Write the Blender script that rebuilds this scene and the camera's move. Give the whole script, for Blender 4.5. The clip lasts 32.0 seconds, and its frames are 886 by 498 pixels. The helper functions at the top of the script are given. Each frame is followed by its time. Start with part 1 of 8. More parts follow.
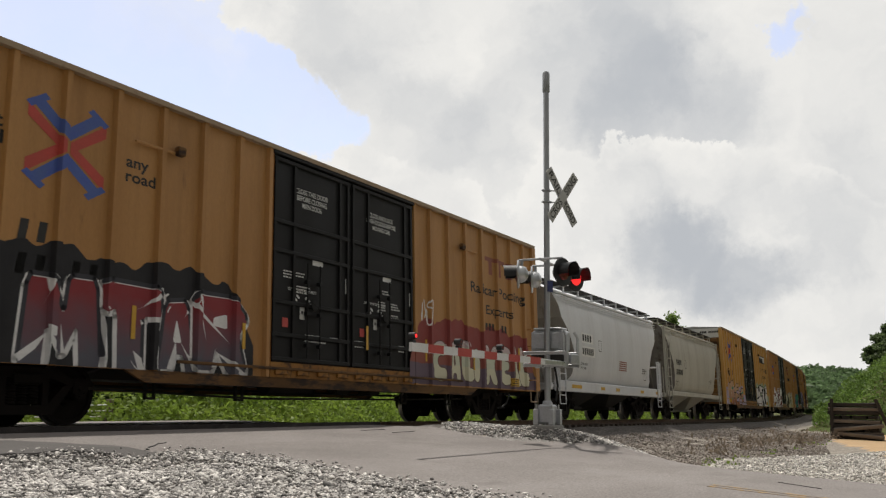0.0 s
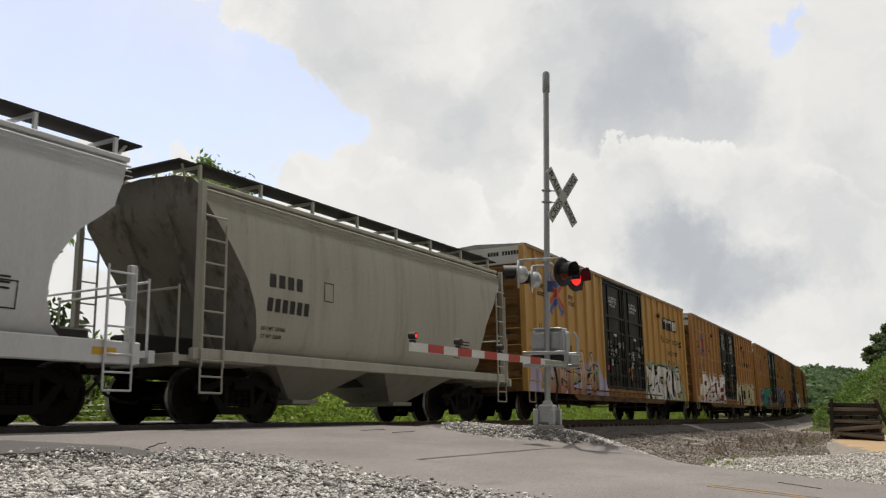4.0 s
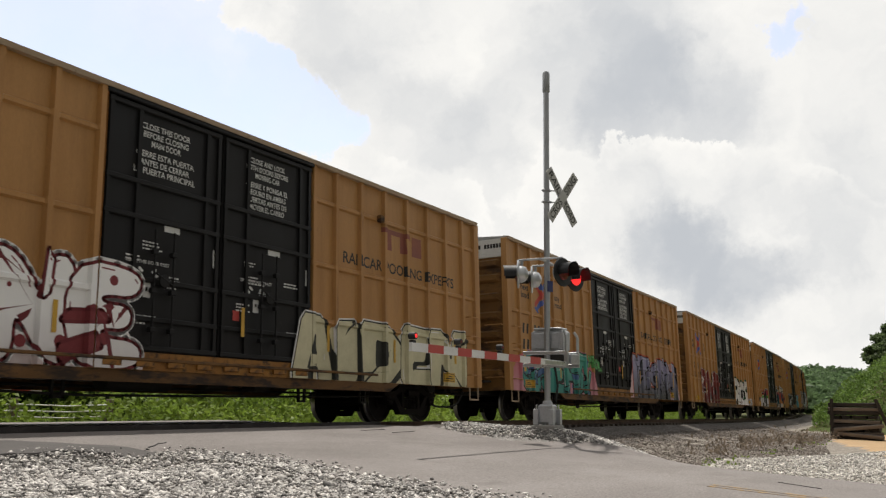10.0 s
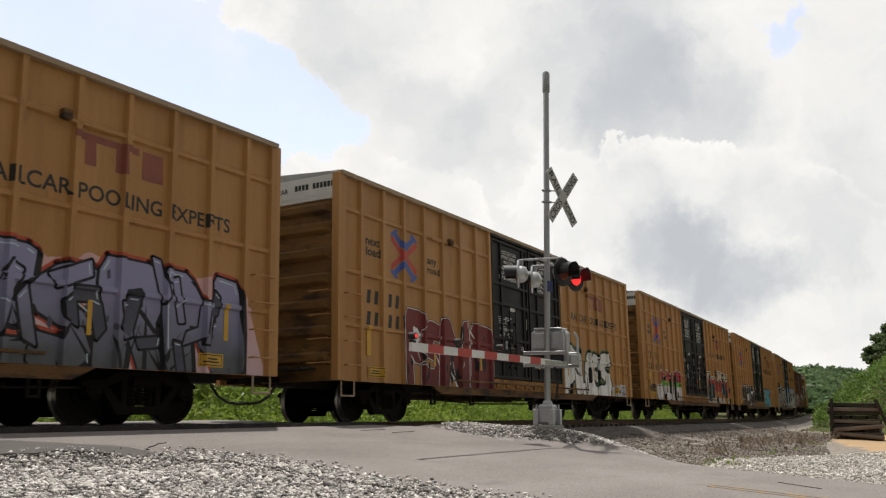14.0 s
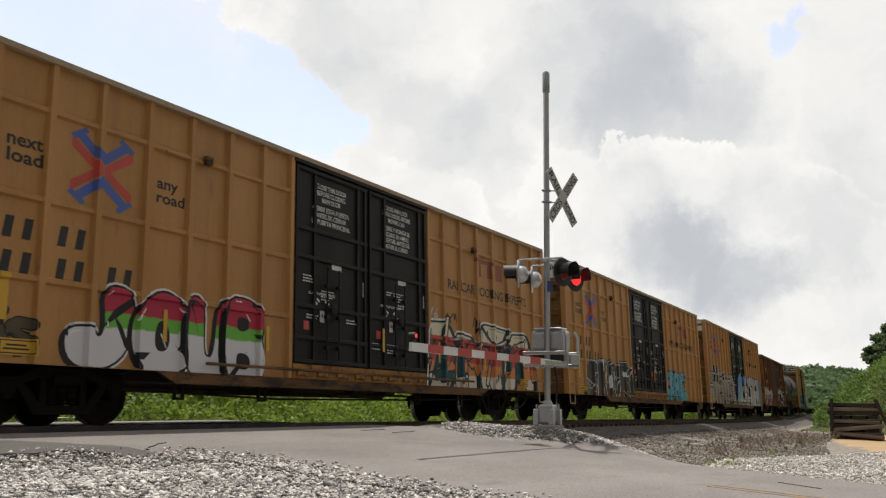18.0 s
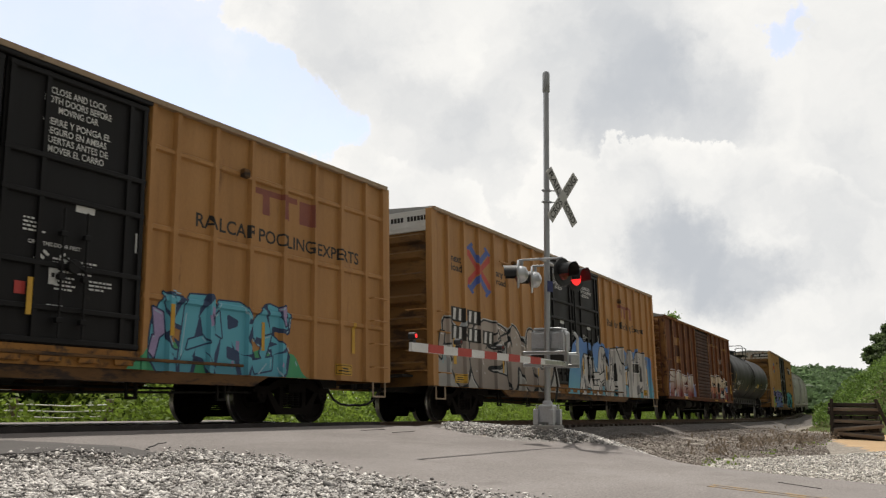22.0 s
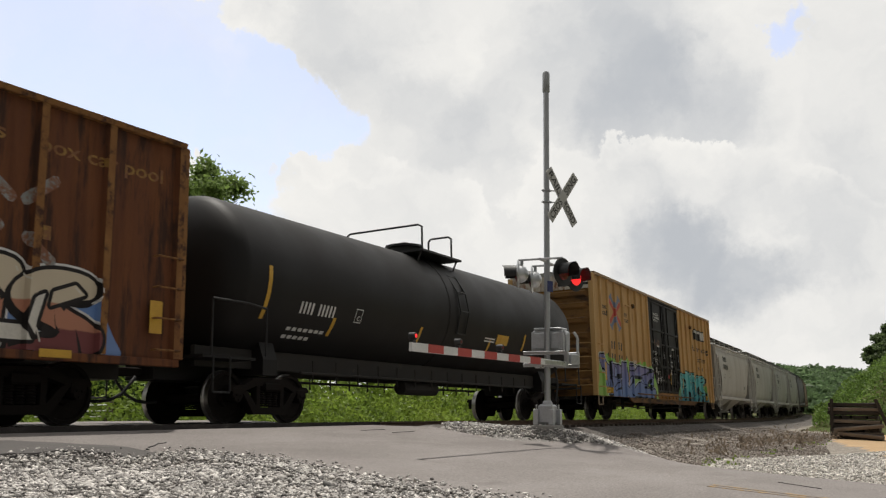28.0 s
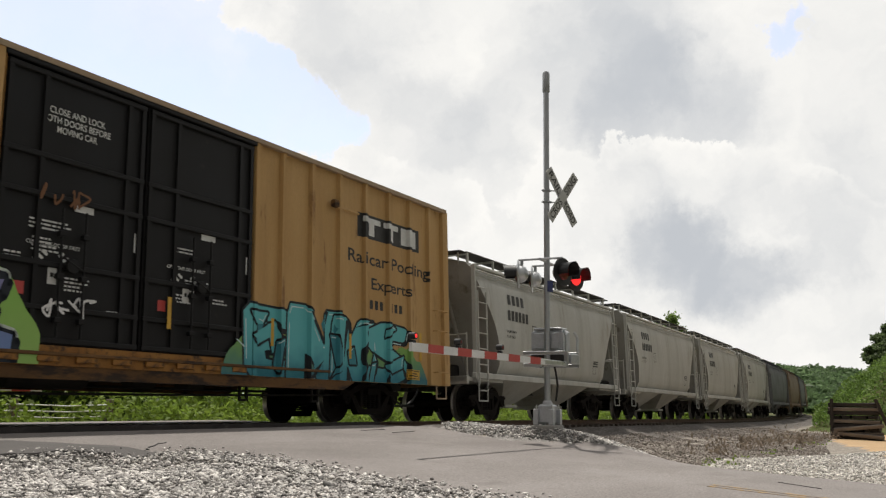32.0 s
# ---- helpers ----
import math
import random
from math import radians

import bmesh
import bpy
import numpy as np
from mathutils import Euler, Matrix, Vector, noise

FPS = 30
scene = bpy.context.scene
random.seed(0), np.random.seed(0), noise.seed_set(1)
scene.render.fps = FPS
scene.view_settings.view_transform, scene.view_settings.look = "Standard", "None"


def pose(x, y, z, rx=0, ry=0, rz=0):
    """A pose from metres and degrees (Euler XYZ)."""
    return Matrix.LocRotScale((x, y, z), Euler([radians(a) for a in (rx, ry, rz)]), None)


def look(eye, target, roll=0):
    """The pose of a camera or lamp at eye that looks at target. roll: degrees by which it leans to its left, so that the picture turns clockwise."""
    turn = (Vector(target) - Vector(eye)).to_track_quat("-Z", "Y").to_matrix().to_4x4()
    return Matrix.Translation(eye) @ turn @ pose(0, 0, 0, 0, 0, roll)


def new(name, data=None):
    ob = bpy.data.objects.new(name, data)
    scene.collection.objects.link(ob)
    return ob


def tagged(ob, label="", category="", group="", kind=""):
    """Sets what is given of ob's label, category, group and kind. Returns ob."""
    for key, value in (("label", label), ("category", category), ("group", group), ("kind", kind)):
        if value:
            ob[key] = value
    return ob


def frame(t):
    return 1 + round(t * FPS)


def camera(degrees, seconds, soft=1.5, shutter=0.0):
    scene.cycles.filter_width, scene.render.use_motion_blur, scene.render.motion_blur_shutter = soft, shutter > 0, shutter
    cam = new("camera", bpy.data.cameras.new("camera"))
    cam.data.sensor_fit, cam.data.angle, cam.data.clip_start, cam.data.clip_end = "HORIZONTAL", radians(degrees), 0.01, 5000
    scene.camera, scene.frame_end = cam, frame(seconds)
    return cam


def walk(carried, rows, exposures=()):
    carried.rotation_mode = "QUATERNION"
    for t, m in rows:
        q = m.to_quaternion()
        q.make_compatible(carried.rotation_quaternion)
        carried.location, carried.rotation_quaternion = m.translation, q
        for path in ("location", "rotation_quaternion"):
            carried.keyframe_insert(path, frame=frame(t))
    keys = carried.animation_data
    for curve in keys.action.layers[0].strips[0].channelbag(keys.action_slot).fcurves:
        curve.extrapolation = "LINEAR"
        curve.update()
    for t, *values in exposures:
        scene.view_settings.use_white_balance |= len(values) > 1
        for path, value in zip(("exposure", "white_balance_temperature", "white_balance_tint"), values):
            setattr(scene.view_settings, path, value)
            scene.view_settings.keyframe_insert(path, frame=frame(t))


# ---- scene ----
from mathutils.geometry import delaunay_2d_cdt, tessellate_polygon

# The camera stands still on its tripod beside the road, the track passes in a wide curve.
cam = camera(52.84, 32.0, soft=1.25, shutter=0.1)
EYE = (0.0, -12.213, 0.432)
POSE = pose(*EYE, 99.785, 0, -59.15) @ pose(0, 0, 0, 0, 0, 0.872)
walk(cam, [(0.0, POSE), (32.0, POSE)], exposures=[(0.0, -0.15), (3.5, -0.15), (6.5, -0.03), (9.0, 0.0), (25.5, 0.0), (28.0, -0.12), (29.3, -0.12), (30.5, 0.0), (32.0, 0.0)])

# ---- light ----
SUN_DIR = Vector((0.215, 0.235, 1.0)).normalized()      # towards the sun, behind the train
world = bpy.data.worlds.new("sky")
scene.world = world
world.use_nodes = True
wn, wl = world.node_tree.nodes, world.node_tree.links
wn.clear()


def wmath(op, a, b=None, clamp=False):
    n = wn.new("ShaderNodeMath")
    n.operation = op
    n.use_clamp = clamp
    for i, v in enumerate((a, b)):
        if v is None:
            continue
        if isinstance(v, (int, float)):
            n.inputs[i].default_value = v
        else:
            wl.new(v, n.inputs[i])
    return n.outputs[0]


def build_sky():
    out = wn.new("ShaderNodeOutputWorld")
    tc = wn.new("ShaderNodeTexCoord")
    sky = wn.new("ShaderNodeTexSky")
    sky.sky_type = "NISHITA"
    sky.sun_disc = False
    sky.sun_elevation = math.asin(SUN_DIR.z)
    sky.sun_rotation = math.atan2(SUN_DIR.x, SUN_DIR.y)
    bg_sky = wn.new("ShaderNodeBackground")
    bg_sky.inputs[1].default_value = 0.15
    haze = wn.new("ShaderNodeMix")
    haze.data_type = "RGBA"
    haze.blend_type = "ADD"
    haze.inputs[0].default_value = 1.0
    haze.inputs[7].default_value = (2.6, 2.25, 2.3, 1)
    wl.new(sky.outputs[0], haze.inputs[6])
    wl.new(haze.outputs[2], bg_sky.inputs[0])

    # warped directions, so that every cloud's outline breaks into puffs
    warp = wn.new("ShaderNodeTexNoise")
    warp.inputs["Scale"].default_value = 9.0
    warp.inputs["Detail"].default_value = 7
    warp.inputs["Roughness"].default_value = 0.62
    wl.new(tc.outputs["Generated"], warp.inputs["Vector"])
    centred = wn.new("ShaderNodeVectorMath")
    centred.operation = "SUBTRACT"
    centred.inputs[1].default_value = (0.5, 0.5, 0.5)
    wl.new(warp.outputs["Color"], centred.inputs[0])
    bent = wn.new("ShaderNodeVectorMath")
    bent.operation = "MULTIPLY_ADD"
    bent.inputs[1].default_value = (0.17, 0.17, 0.14)
    wl.new(centred.outputs[0], bent.inputs[0])
    wl.new(tc.outputs["Generated"], bent.inputs[2])
    way = wn.new("ShaderNodeVectorMath")
    way.operation = "NORMALIZE"
    wl.new(bent.outputs[0], way.inputs[0])
    way = way.outputs[0]

    def noise(scale, detail, rough, shift, squash):
        mp = wn.new("ShaderNodeMapping")
        mp.inputs["Scale"].default_value = (1.0, 1.0, squash)
        mp.inputs["Location"].default_value = shift
        wl.new(way, mp.inputs[0])
        n = wn.new("ShaderNodeTexNoise")
        n.inputs["Scale"].default_value = scale
        n.inputs["Detail"].default_value = detail
        n.inputs["Roughness"].default_value = rough
        wl.new(mp.outputs[0], n.inputs["Vector"])
        return n.outputs[0]

    def puffs(scale, shift):
        mp = wn.new("ShaderNodeMapping")
        mp.inputs["Location"].default_value = shift
        wl.new(way, mp.inputs[0])
        v = wn.new("ShaderNodeTexVoronoi")
        v.feature = "SMOOTH_F1"
        v.inputs["Scale"].default_value = scale
        v.inputs["Detail"].default_value = 3
        v.inputs["Roughness"].default_value = 0.55
        v.inputs["Smoothness"].default_value = 0.6
        wl.new(mp.outputs[0], v.inputs["Vector"])
        return v.outputs["Distance"]

    def blob(direction, inner, outer):
        """1 near the direction, 0 outside."""
        d = wn.new("ShaderNodeVectorMath")
        d.operation = "DOT_PRODUCT"
        wl.new(way, d.inputs[0])
        d.inputs[1].default_value = Vector(direction).normalized()
        r = wn.new("ShaderNodeMapRange")
        r.interpolation_type = "SMOOTHSTEP"
        r.inputs[1].default_value = math.cos(radians(outer))
        r.inputs[2].default_value = math.cos(radians(inner))
        wl.new(d.outputs["Value"], r.inputs[0])
        return r.outputs[0]

    def total(parts):
        s = None
        for direction, inner, outer, k in parts:
            b = wmath("MULTIPLY", blob(direction, inner, outer), k)
            s = b if s is None else wmath("ADD", s, b)
        return s

    def step(src, a, b, lo=0.0, hi=1.0):
        r = wn.new("ShaderNodeMapRange")
        r.interpolation_type = "SMOOTHSTEP"
        r.inputs[1].default_value, r.inputs[2].default_value = a, b
        r.inputs[3].default_value, r.inputs[4].default_value = lo, hi
        wl.new(src, r.inputs[0])
        return r.outputs[0]

    blue = total((
        ((0.515, 0.787, 0.341), 1, 10, 0.55),
        ((0.588, 0.754, 0.292), 1, 11, 0.62),
        ((0.644, 0.685, 0.342), 1, 7.5, 0.62),
        ((0.647, 0.729, 0.224), 1, 8, 0.55),
        ((0.679, 0.660, 0.323), 0.5, 5.5, 0.5),
        ((0.706, 0.635, 0.315), 0.5, 3.6, 0.35),
        ((0.738, 0.605, 0.300), 0.3, 3.4, 0.42),
        ((0.729, 0.600, 0.329), 0.3, 2.2, 0.25),
        ((0.918, 0.141, 0.371), 0.1, 1.5, 0.27),
        ((0.914, 0.115, 0.389), 0.1, 1.1, 0.2),
        ((0.611, 0.681, 0.404), 0.5, 4.5, -0.35),
        ((0.671, 0.626, 0.397), 0.5, 3.5, -0.4),
        ((0.707, 0.643, 0.294), 0.2, 1.4, -0.4),
    ))
    dark = total((
        ((0.880, 0.318, 0.354), 1, 6.5, 0.42),
        ((0.909, 0.266, 0.322), 1, 6.0, 0.55),
        ((0.923, 0.216, 0.319), 1, 4.5, 0.35),
        ((0.848, 0.370, 0.379), 1, 6, 0.28),
        ((0.873, 0.290, 0.391), 1, 6, 0.22),
        ((0.722, 0.588, 0.363), 1, 4.5, 0.34),
        ((0.808, 0.503, 0.308), 1, 4.0, 0.3),
        ((0.836, 0.461, 0.296), 0.5, 3.6, 0.3),
        ((0.736, 0.547, 0.399), 1, 4, 0.18),
        ((0.968, 0.075, 0.238), 0.5, 4, 0.35),
        ((0.943, 0.102, 0.318), 1, 5, 0.24),
        ((0.877, 0.418, 0.239), 0.5, 4, 0.25),
    ))
    front = total((
        ((0.880, 0.399, 0.257), 1.2, 3.4, 0.62),
        ((0.906, 0.349, 0.238), 2, 5.2, 0.8),
        ((0.931, 0.288, 0.224), 2.5, 5.6, 0.8),
        ((0.952, 0.227, 0.203), 2.5, 5.6, 0.8),
        ((0.937, 0.258, 0.234), 1.0, 3.2, 0.6),
        ((0.915, 0.313, 0.255), 0.8, 2.6, 0.55),
        ((0.974, 0.158, 0.164), 3, 7, 0.75),
        ((0.986, 0.096, 0.138), 3, 7, 0.75),
        ((0.943, 0.300, 0.145), 3, 7, 0.8),
        ((0.969, 0.216, 0.119), 3, 7, 0.8),
        ((0.990, 0.121, 0.076), 3, 7, 0.8),
        ((0.955, 0.287, 0.072), 3, 7, 0.8),
        ((0.802, 0.542, 0.250), 0.6, 2.6, 0.6),
        ((0.778, 0.572, 0.261), 0.5, 2.2, 0.55),
        ((0.839, 0.498, 0.220), 0.8, 3.2, 0.6),
        ((0.865, 0.461, 0.196), 1, 3.6, 0.6),
        ((0.545, 0.811, 0.211), 1.2, 3.2, 0.6),
        ((0.580, 0.781, 0.233), 1, 2.6, 0.6),
        ((0.574, 0.780, 0.251), 0.3, 1.1, 0.4),
        ((0.610, 0.760, 0.225), 1, 2.4, 0.6),
        ((0.659, 0.709, 0.252), 0.9, 2.2, 0.6),
        ((0.672, 0.689, 0.271), 0.3, 1.2, 0.42),
        ((0.645, 0.727, 0.236), 1, 2.4, 0.55),
        ((0.702, 0.664, 0.257), 0.6, 1.7, 0.5),
        ((0.734, 0.632, 0.248), 1, 2.6, 0.6),
        ((0.763, 0.592, 0.260), 1, 2.6, 0.6),
        ((0.610, 0.743, 0.275), 0.2, 1, 0.36),
        ((0.711, 0.637, 0.296), 0.2, 1.1, 0.4),
        ((0.661, 0.629, 0.410), 0.3, 2, 0.3),
        ((0.618, 0.672, 0.408), 0.4, 1.8, 0.35),
    ))
    front_dark = total((
        ((0.941, 0.292, 0.169), 0.5, 3.4, 0.5),
        ((0.956, 0.251, 0.150), 0.8, 3.6, 0.55),
        ((0.969, 0.204, 0.140), 0.6, 3.2, 0.5),
        ((0.975, 0.171, 0.141), 0.4, 2.4, 0.3),
        ((0.977, 0.103, 0.184), 0.5, 4, 0.2),
        ((0.927, 0.312, 0.206), 1, 4, 0.22),
        ((0.950, 0.245, 0.192), 1, 4, 0.15),
        ((0.894, 0.412, 0.177), 0.5, 3, 0.3),
        ((0.993, 0.096, 0.070), 0.5, 4, 0.12),
        ((0.825, 0.512, 0.238), 0.4, 2.0, 0.22),
        ((0.954, 0.185, 0.236), 0.8, 3.5, 0.22),
    ))
    # heaped clouds lit from behind: thin bright edges, thicker grey bodies, pale blue gaps
    fine = noise(16, 9, 0.6, (0.35, 0.8, 0.15), 1.3)
    mass = noise(6.0, 7, 0.55, (3.1, 1.7, 0.4), 1.5)
    lumps = puffs(13, (0.2, 0.5, 0.1))
    rough = wmath("ADD", wmath("MULTIPLY", wmath("SUBTRACT", fine, 0.5), 0.55), wmath("MULTIPLY", wmath("SUBTRACT", 0.42, lumps), 0.5))
    field = wmath("SUBTRACT", wmath("ADD", wmath("MULTIPLY", rough, 0.7), 0.62), wmath("MULTIPLY", blue, 1.15))
    cov = step(field, -0.06, 0.26, 0.0, 1.0)
    body = wmath("ADD", wmath("MULTIPLY", step(field, 0.12, 0.62), 0.12), wmath("MULTIPLY", wmath("SUBTRACT", mass, 0.47), 0.9))
    grey = wmath("ADD", wmath("ADD", body, wmath("MULTIPLY", dark, 0.62)), wmath("MULTIPLY", rough, -0.5))
    bank = wmath("ADD", front, wmath("MULTIPLY", rough, 0.9))
    edge = step(bank, 0.32, 0.62)
    bank_grey = wmath("ADD", wmath("ADD", wmath("MULTIPLY", step(bank, 0.45, 1.3), 0.16), wmath("MULTIPLY", front_dark, 0.8)), wmath("ADD", wmath("MULTIPLY", rough, -0.5), wmath("MULTIPLY", wmath("SUBTRACT", mass, 0.47), 0.75)))
    blend = wn.new("ShaderNodeMix")
    wl.new(edge, blend.inputs[0])
    wl.new(grey, blend.inputs[2])
    wl.new(bank_grey, blend.inputs[3])
    veil = step(noise(3.2, 6, 0.55, (1.4, 0.3, 2.2), 1.2), 0.34, 0.68, 0.06, 0.62)
    cover = wmath("MAXIMUM", wmath("MAXIMUM", cov, edge), veil)
    mix = wn.new("ShaderNodeMix")
    mix.data_type = "RGBA"
    mix.inputs[6].default_value = (1.02, 1.0, 0.955, 1)
    mix.inputs[7].default_value = (0.55, 0.575, 0.61, 1)
    wl.new(step(blend.outputs[0], -0.20, 1.25), mix.inputs[0])
    # clouds on the sun's side shine through, those away from it are duller
    lit = wn.new("ShaderNodeVectorMath")
    lit.operation = "DOT_PRODUCT"
    wl.new(tc.outputs["Generated"], lit.inputs[0])
    lit.inputs[1].default_value = Vector((0.62, 0.62, 0.48)).normalized()
    bg_cloud = wn.new("ShaderNodeBackground")
    wl.new(step(lit.outputs["Value"], -0.2, 0.75, 0.32, 1.0), bg_cloud.inputs[1])
    wl.new(mix.outputs[2], bg_cloud.inputs[0])
    ms = wn.new("ShaderNodeMixShader")
    wl.new(cover, ms.inputs[0])
    wl.new(bg_sky.outputs[0], ms.inputs[1])
    wl.new(bg_cloud.outputs[0], ms.inputs[2])
    wl.new(ms.outputs[0], out.inputs[0])


build_sky()
sun_data = bpy.data.lights.new("sun", "SUN")
sun_data.energy = 3.55
sun_data.angle = radians(1.2)
sun_data.color = (1.0, 0.95, 0.87)
sun = new("sun", sun_data)
sun.matrix_world = look(SUN_DIR * 100, (0, 0, 0))

# ---- materials ----


def mat(name, base, rough=0.7, metal=0.0, second=None, dirt=None, dirt_at=0.62, scale=1.5, fine=40.0,
        bump=0.15, bump_dist=0.004, stretch=(1, 1, 1), vary=0.25, island=0.0, emit=0.0, spec=0.5, coat=0.0, grain=0.72, streak=0.0):
    """Procedural surface: base colour varied at two scales, optional dirt or rust patches, fine bump."""
    m = bpy.data.materials.new(name)
    m.use_nodes = True
    nt = m.node_tree
    ns, ls = nt.nodes, nt.links
    bsdf = ns["Principled BSDF"]
    tc = ns.new("ShaderNodeTexCoord")
    mp = ns.new("ShaderNodeMapping")
    mp.inputs["Scale"].default_value = stretch
    ls.new(tc.outputs["Object"], mp.inputs[0])

    def tex(sc, detail, r=0.55):
        n = ns.new("ShaderNodeTexNoise")
        n.inputs["Scale"].default_value = sc
        n.inputs["Detail"].default_value = detail
        n.inputs["Roughness"].default_value = r
        ls.new(mp.outputs[0], n.inputs["Vector"])
        return n.outputs[0]

    def rng(src, a, b, c=0.0, d=1.0):
        n = ns.new("ShaderNodeMapRange")
        n.inputs[1].default_value, n.inputs[2].default_value = a, b
        n.inputs[3].default_value, n.inputs[4].default_value = c, d
        ls.new(src, n.inputs[0])
        return n.outputs[0]

    def mixc(fac, a, b, mode="MIX"):
        n = ns.new("ShaderNodeMix")
        n.data_type = "RGBA"
        n.blend_type = mode
        for i, v in ((0, fac), (6, a), (7, b)):
            if isinstance(v, (int, float)):
                n.inputs[i].default_value = v
            elif isinstance(v, tuple):
                n.inputs[i].default_value = (*v[:3], 1)
            else:
                ls.new(v, n.inputs[i])
        return n.outputs[2]

    big, small = tex(scale, 6), tex(fine, 4)
    col = mixc(rng(big, 0.3, 0.7), tuple(base), tuple(second) if second else tuple(c * (1 - vary) for c in base))
    col = mixc(rng(small, 0.25, 0.75, 0.0, 0.55), col, mixc(1.0, col, (grain, grain, grain), "MULTIPLY"))
    if streak:
        # grime washed down the side in narrow runs
        run_map = ns.new("ShaderNodeMapping")
        run_map.inputs["Scale"].default_value = (3.6, 3.6, 0.30)
        ls.new(tc.outputs["Object"], run_map.inputs[0])
        runs = ns.new("ShaderNodeTexNoise")
        runs.inputs["Scale"].default_value = 1.0
        runs.inputs["Detail"].default_value = 6
        runs.inputs["Roughness"].default_value = 0.65
        ls.new(run_map.outputs[0], runs.inputs["Vector"])
        col = mixc(rng(runs.outputs[0], 0.48, 0.72, 0.0, streak), col, mixc(1.0, col, (0.42, 0.36, 0.32), "MULTIPLY"))
    if dirt:
        col = mixc(rng(tex(scale * 2.3, 10, 0.68), dirt_at - 0.06, dirt_at + 0.06), col, tuple(dirt))
    if island:
        geo = ns.new("ShaderNodeNewGeometry")
        grey = ns.new("ShaderNodeMapRange")
        grey.inputs[3].default_value, grey.inputs[4].default_value = 1 - island, 1 + island
        ls.new(geo.outputs["Random Per Island"], grey.inputs[0])
        comb = ns.new("ShaderNodeCombineColor")
        for i in range(3):
            ls.new(grey.outputs[0], comb.inputs[i])
        col = mixc(1.0, col, comb.outputs[0], "MULTIPLY")
    ls.new(col, bsdf.inputs["Base Color"])
    ls.new(rng(big, 0.2, 0.8, max(rough - 0.12, 0.02), min(rough + 0.12, 1)), bsdf.inputs["Roughness"])
    bsdf.inputs["Metallic"].default_value = metal
    bsdf.inputs["Specular IOR Level"].default_value = spec
    bsdf.inputs["Coat Weight"].default_value = coat
    if bump:
        b = ns.new("ShaderNodeBump")
        b.inputs["Strength"].default_value = bump
        b.inputs["Distance"].default_value = bump_dist
        ls.new(small, b.inputs["Height"])
        ls.new(b.outputs[0], bsdf.inputs["Normal"])
    if emit:
        ls.new(col, bsdf.inputs["Emission Color"])
        bsdf.inputs["Emission Strength"].default_value = emit
    return m


def leaf_mat(name, base, second):
    m = mat(name, base, rough=0.55, second=second, scale=0.35, fine=9, bump=0, island=0.35, spec=0.3)
    nt = m.node_tree
    bsdf, out = nt.nodes["Principled BSDF"], nt.nodes["Material Output"]
    tr = nt.nodes.new("ShaderNodeBsdfTranslucent")
    nt.links.new(bsdf.inputs["Base Color"].links[0].from_socket, tr.inputs[0])
    mx = nt.nodes.new("ShaderNodeMixShader")
    mx.inputs[0].default_value = 0.5
    nt.links.new(bsdf.outputs[0], mx.inputs[1])
    nt.links.new(tr.outputs[0], mx.inputs[2])
    nt.links.new(mx.outputs[0], out.inputs[0])
    return m


YELLOW = mat("car_yellow_paint", (0.485, 0.25, 0.082), 0.55, second=(0.392, 0.196, 0.064), dirt=(0.20, 0.098, 0.038), dirt_at=0.68, scale=0.9, stretch=(1.6, 1, 0.3), spec=0.35, streak=0.28)
YELLOW_FRESH = mat("car_yellow_fresh", (0.585, 0.335, 0.092), 0.5, second=(0.50, 0.28, 0.075), dirt=(0.24, 0.12, 0.045), dirt_at=0.70, scale=0.9, stretch=(1.6, 1, 0.3), spec=0.4, streak=0.18)
# grimy yellow, darkened further to paint in the shade between coupled cars
END_GRIMY_SHADED = mat("car_end_grimy_shaded_yellow", (0.27, 0.14, 0.042), 0.75, second=(0.15, 0.078, 0.028), dirt=(0.065, 0.038, 0.022), dirt_at=0.55, scale=0.7, stretch=(1, 0.5, 1.6), spec=0.3)
YELLOW_OLD = mat("car_yellow_faded", (0.55, 0.345, 0.14), 0.65, second=(0.46, 0.275, 0.105), dirt=(0.17, 0.075, 0.03), dirt_at=0.65, scale=0.9, stretch=(1.6, 1, 0.3), spec=0.3, streak=0.2)
RUST_BROWN = mat("car_rust_brown", (0.125, 0.045, 0.022), 0.8, second=(0.19, 0.072, 0.028), dirt=(0.05, 0.024, 0.016), dirt_at=0.55, scale=1.3, stretch=(1.8, 1, 0.25), spec=0.25, streak=0.6)
RUST_RIB = mat("car_rib_ochre", (0.30, 0.15, 0.048), 0.8, second=(0.20, 0.088, 0.035), dirt=(0.06, 0.028, 0.018), dirt_at=0.56, scale=1.6, spec=0.25)
DOOR_BLACK = mat("door_black_paint", (0.009, 0.009, 0.010), 0.6, second=(0.014, 0.013, 0.013), dirt=(0.03, 0.026, 0.023), dirt_at=0.72, scale=1.0, spec=0.22, streak=0.3)
SILL_OCHRE = mat("sill_ochre", (0.36, 0.17, 0.035), 0.7, second=(0.25, 0.11, 0.03), dirt=(0.06, 0.035, 0.02), dirt_at=0.56, scale=2.2, spec=0.3)
ROOF_METAL = mat("galvanised_roof", (0.42, 0.43, 0.43), 0.5, metal=0.6, second=(0.3, 0.29, 0.27), dirt=(0.19, 0.11, 0.06), dirt_at=0.66)
EAVE_RUST = mat("eave_rusted_galvanised", (0.36, 0.25, 0.16), 0.6, second=(0.42, 0.32, 0.22), dirt=(0.15, 0.08, 0.045), dirt_at=0.66, scale=2.5)
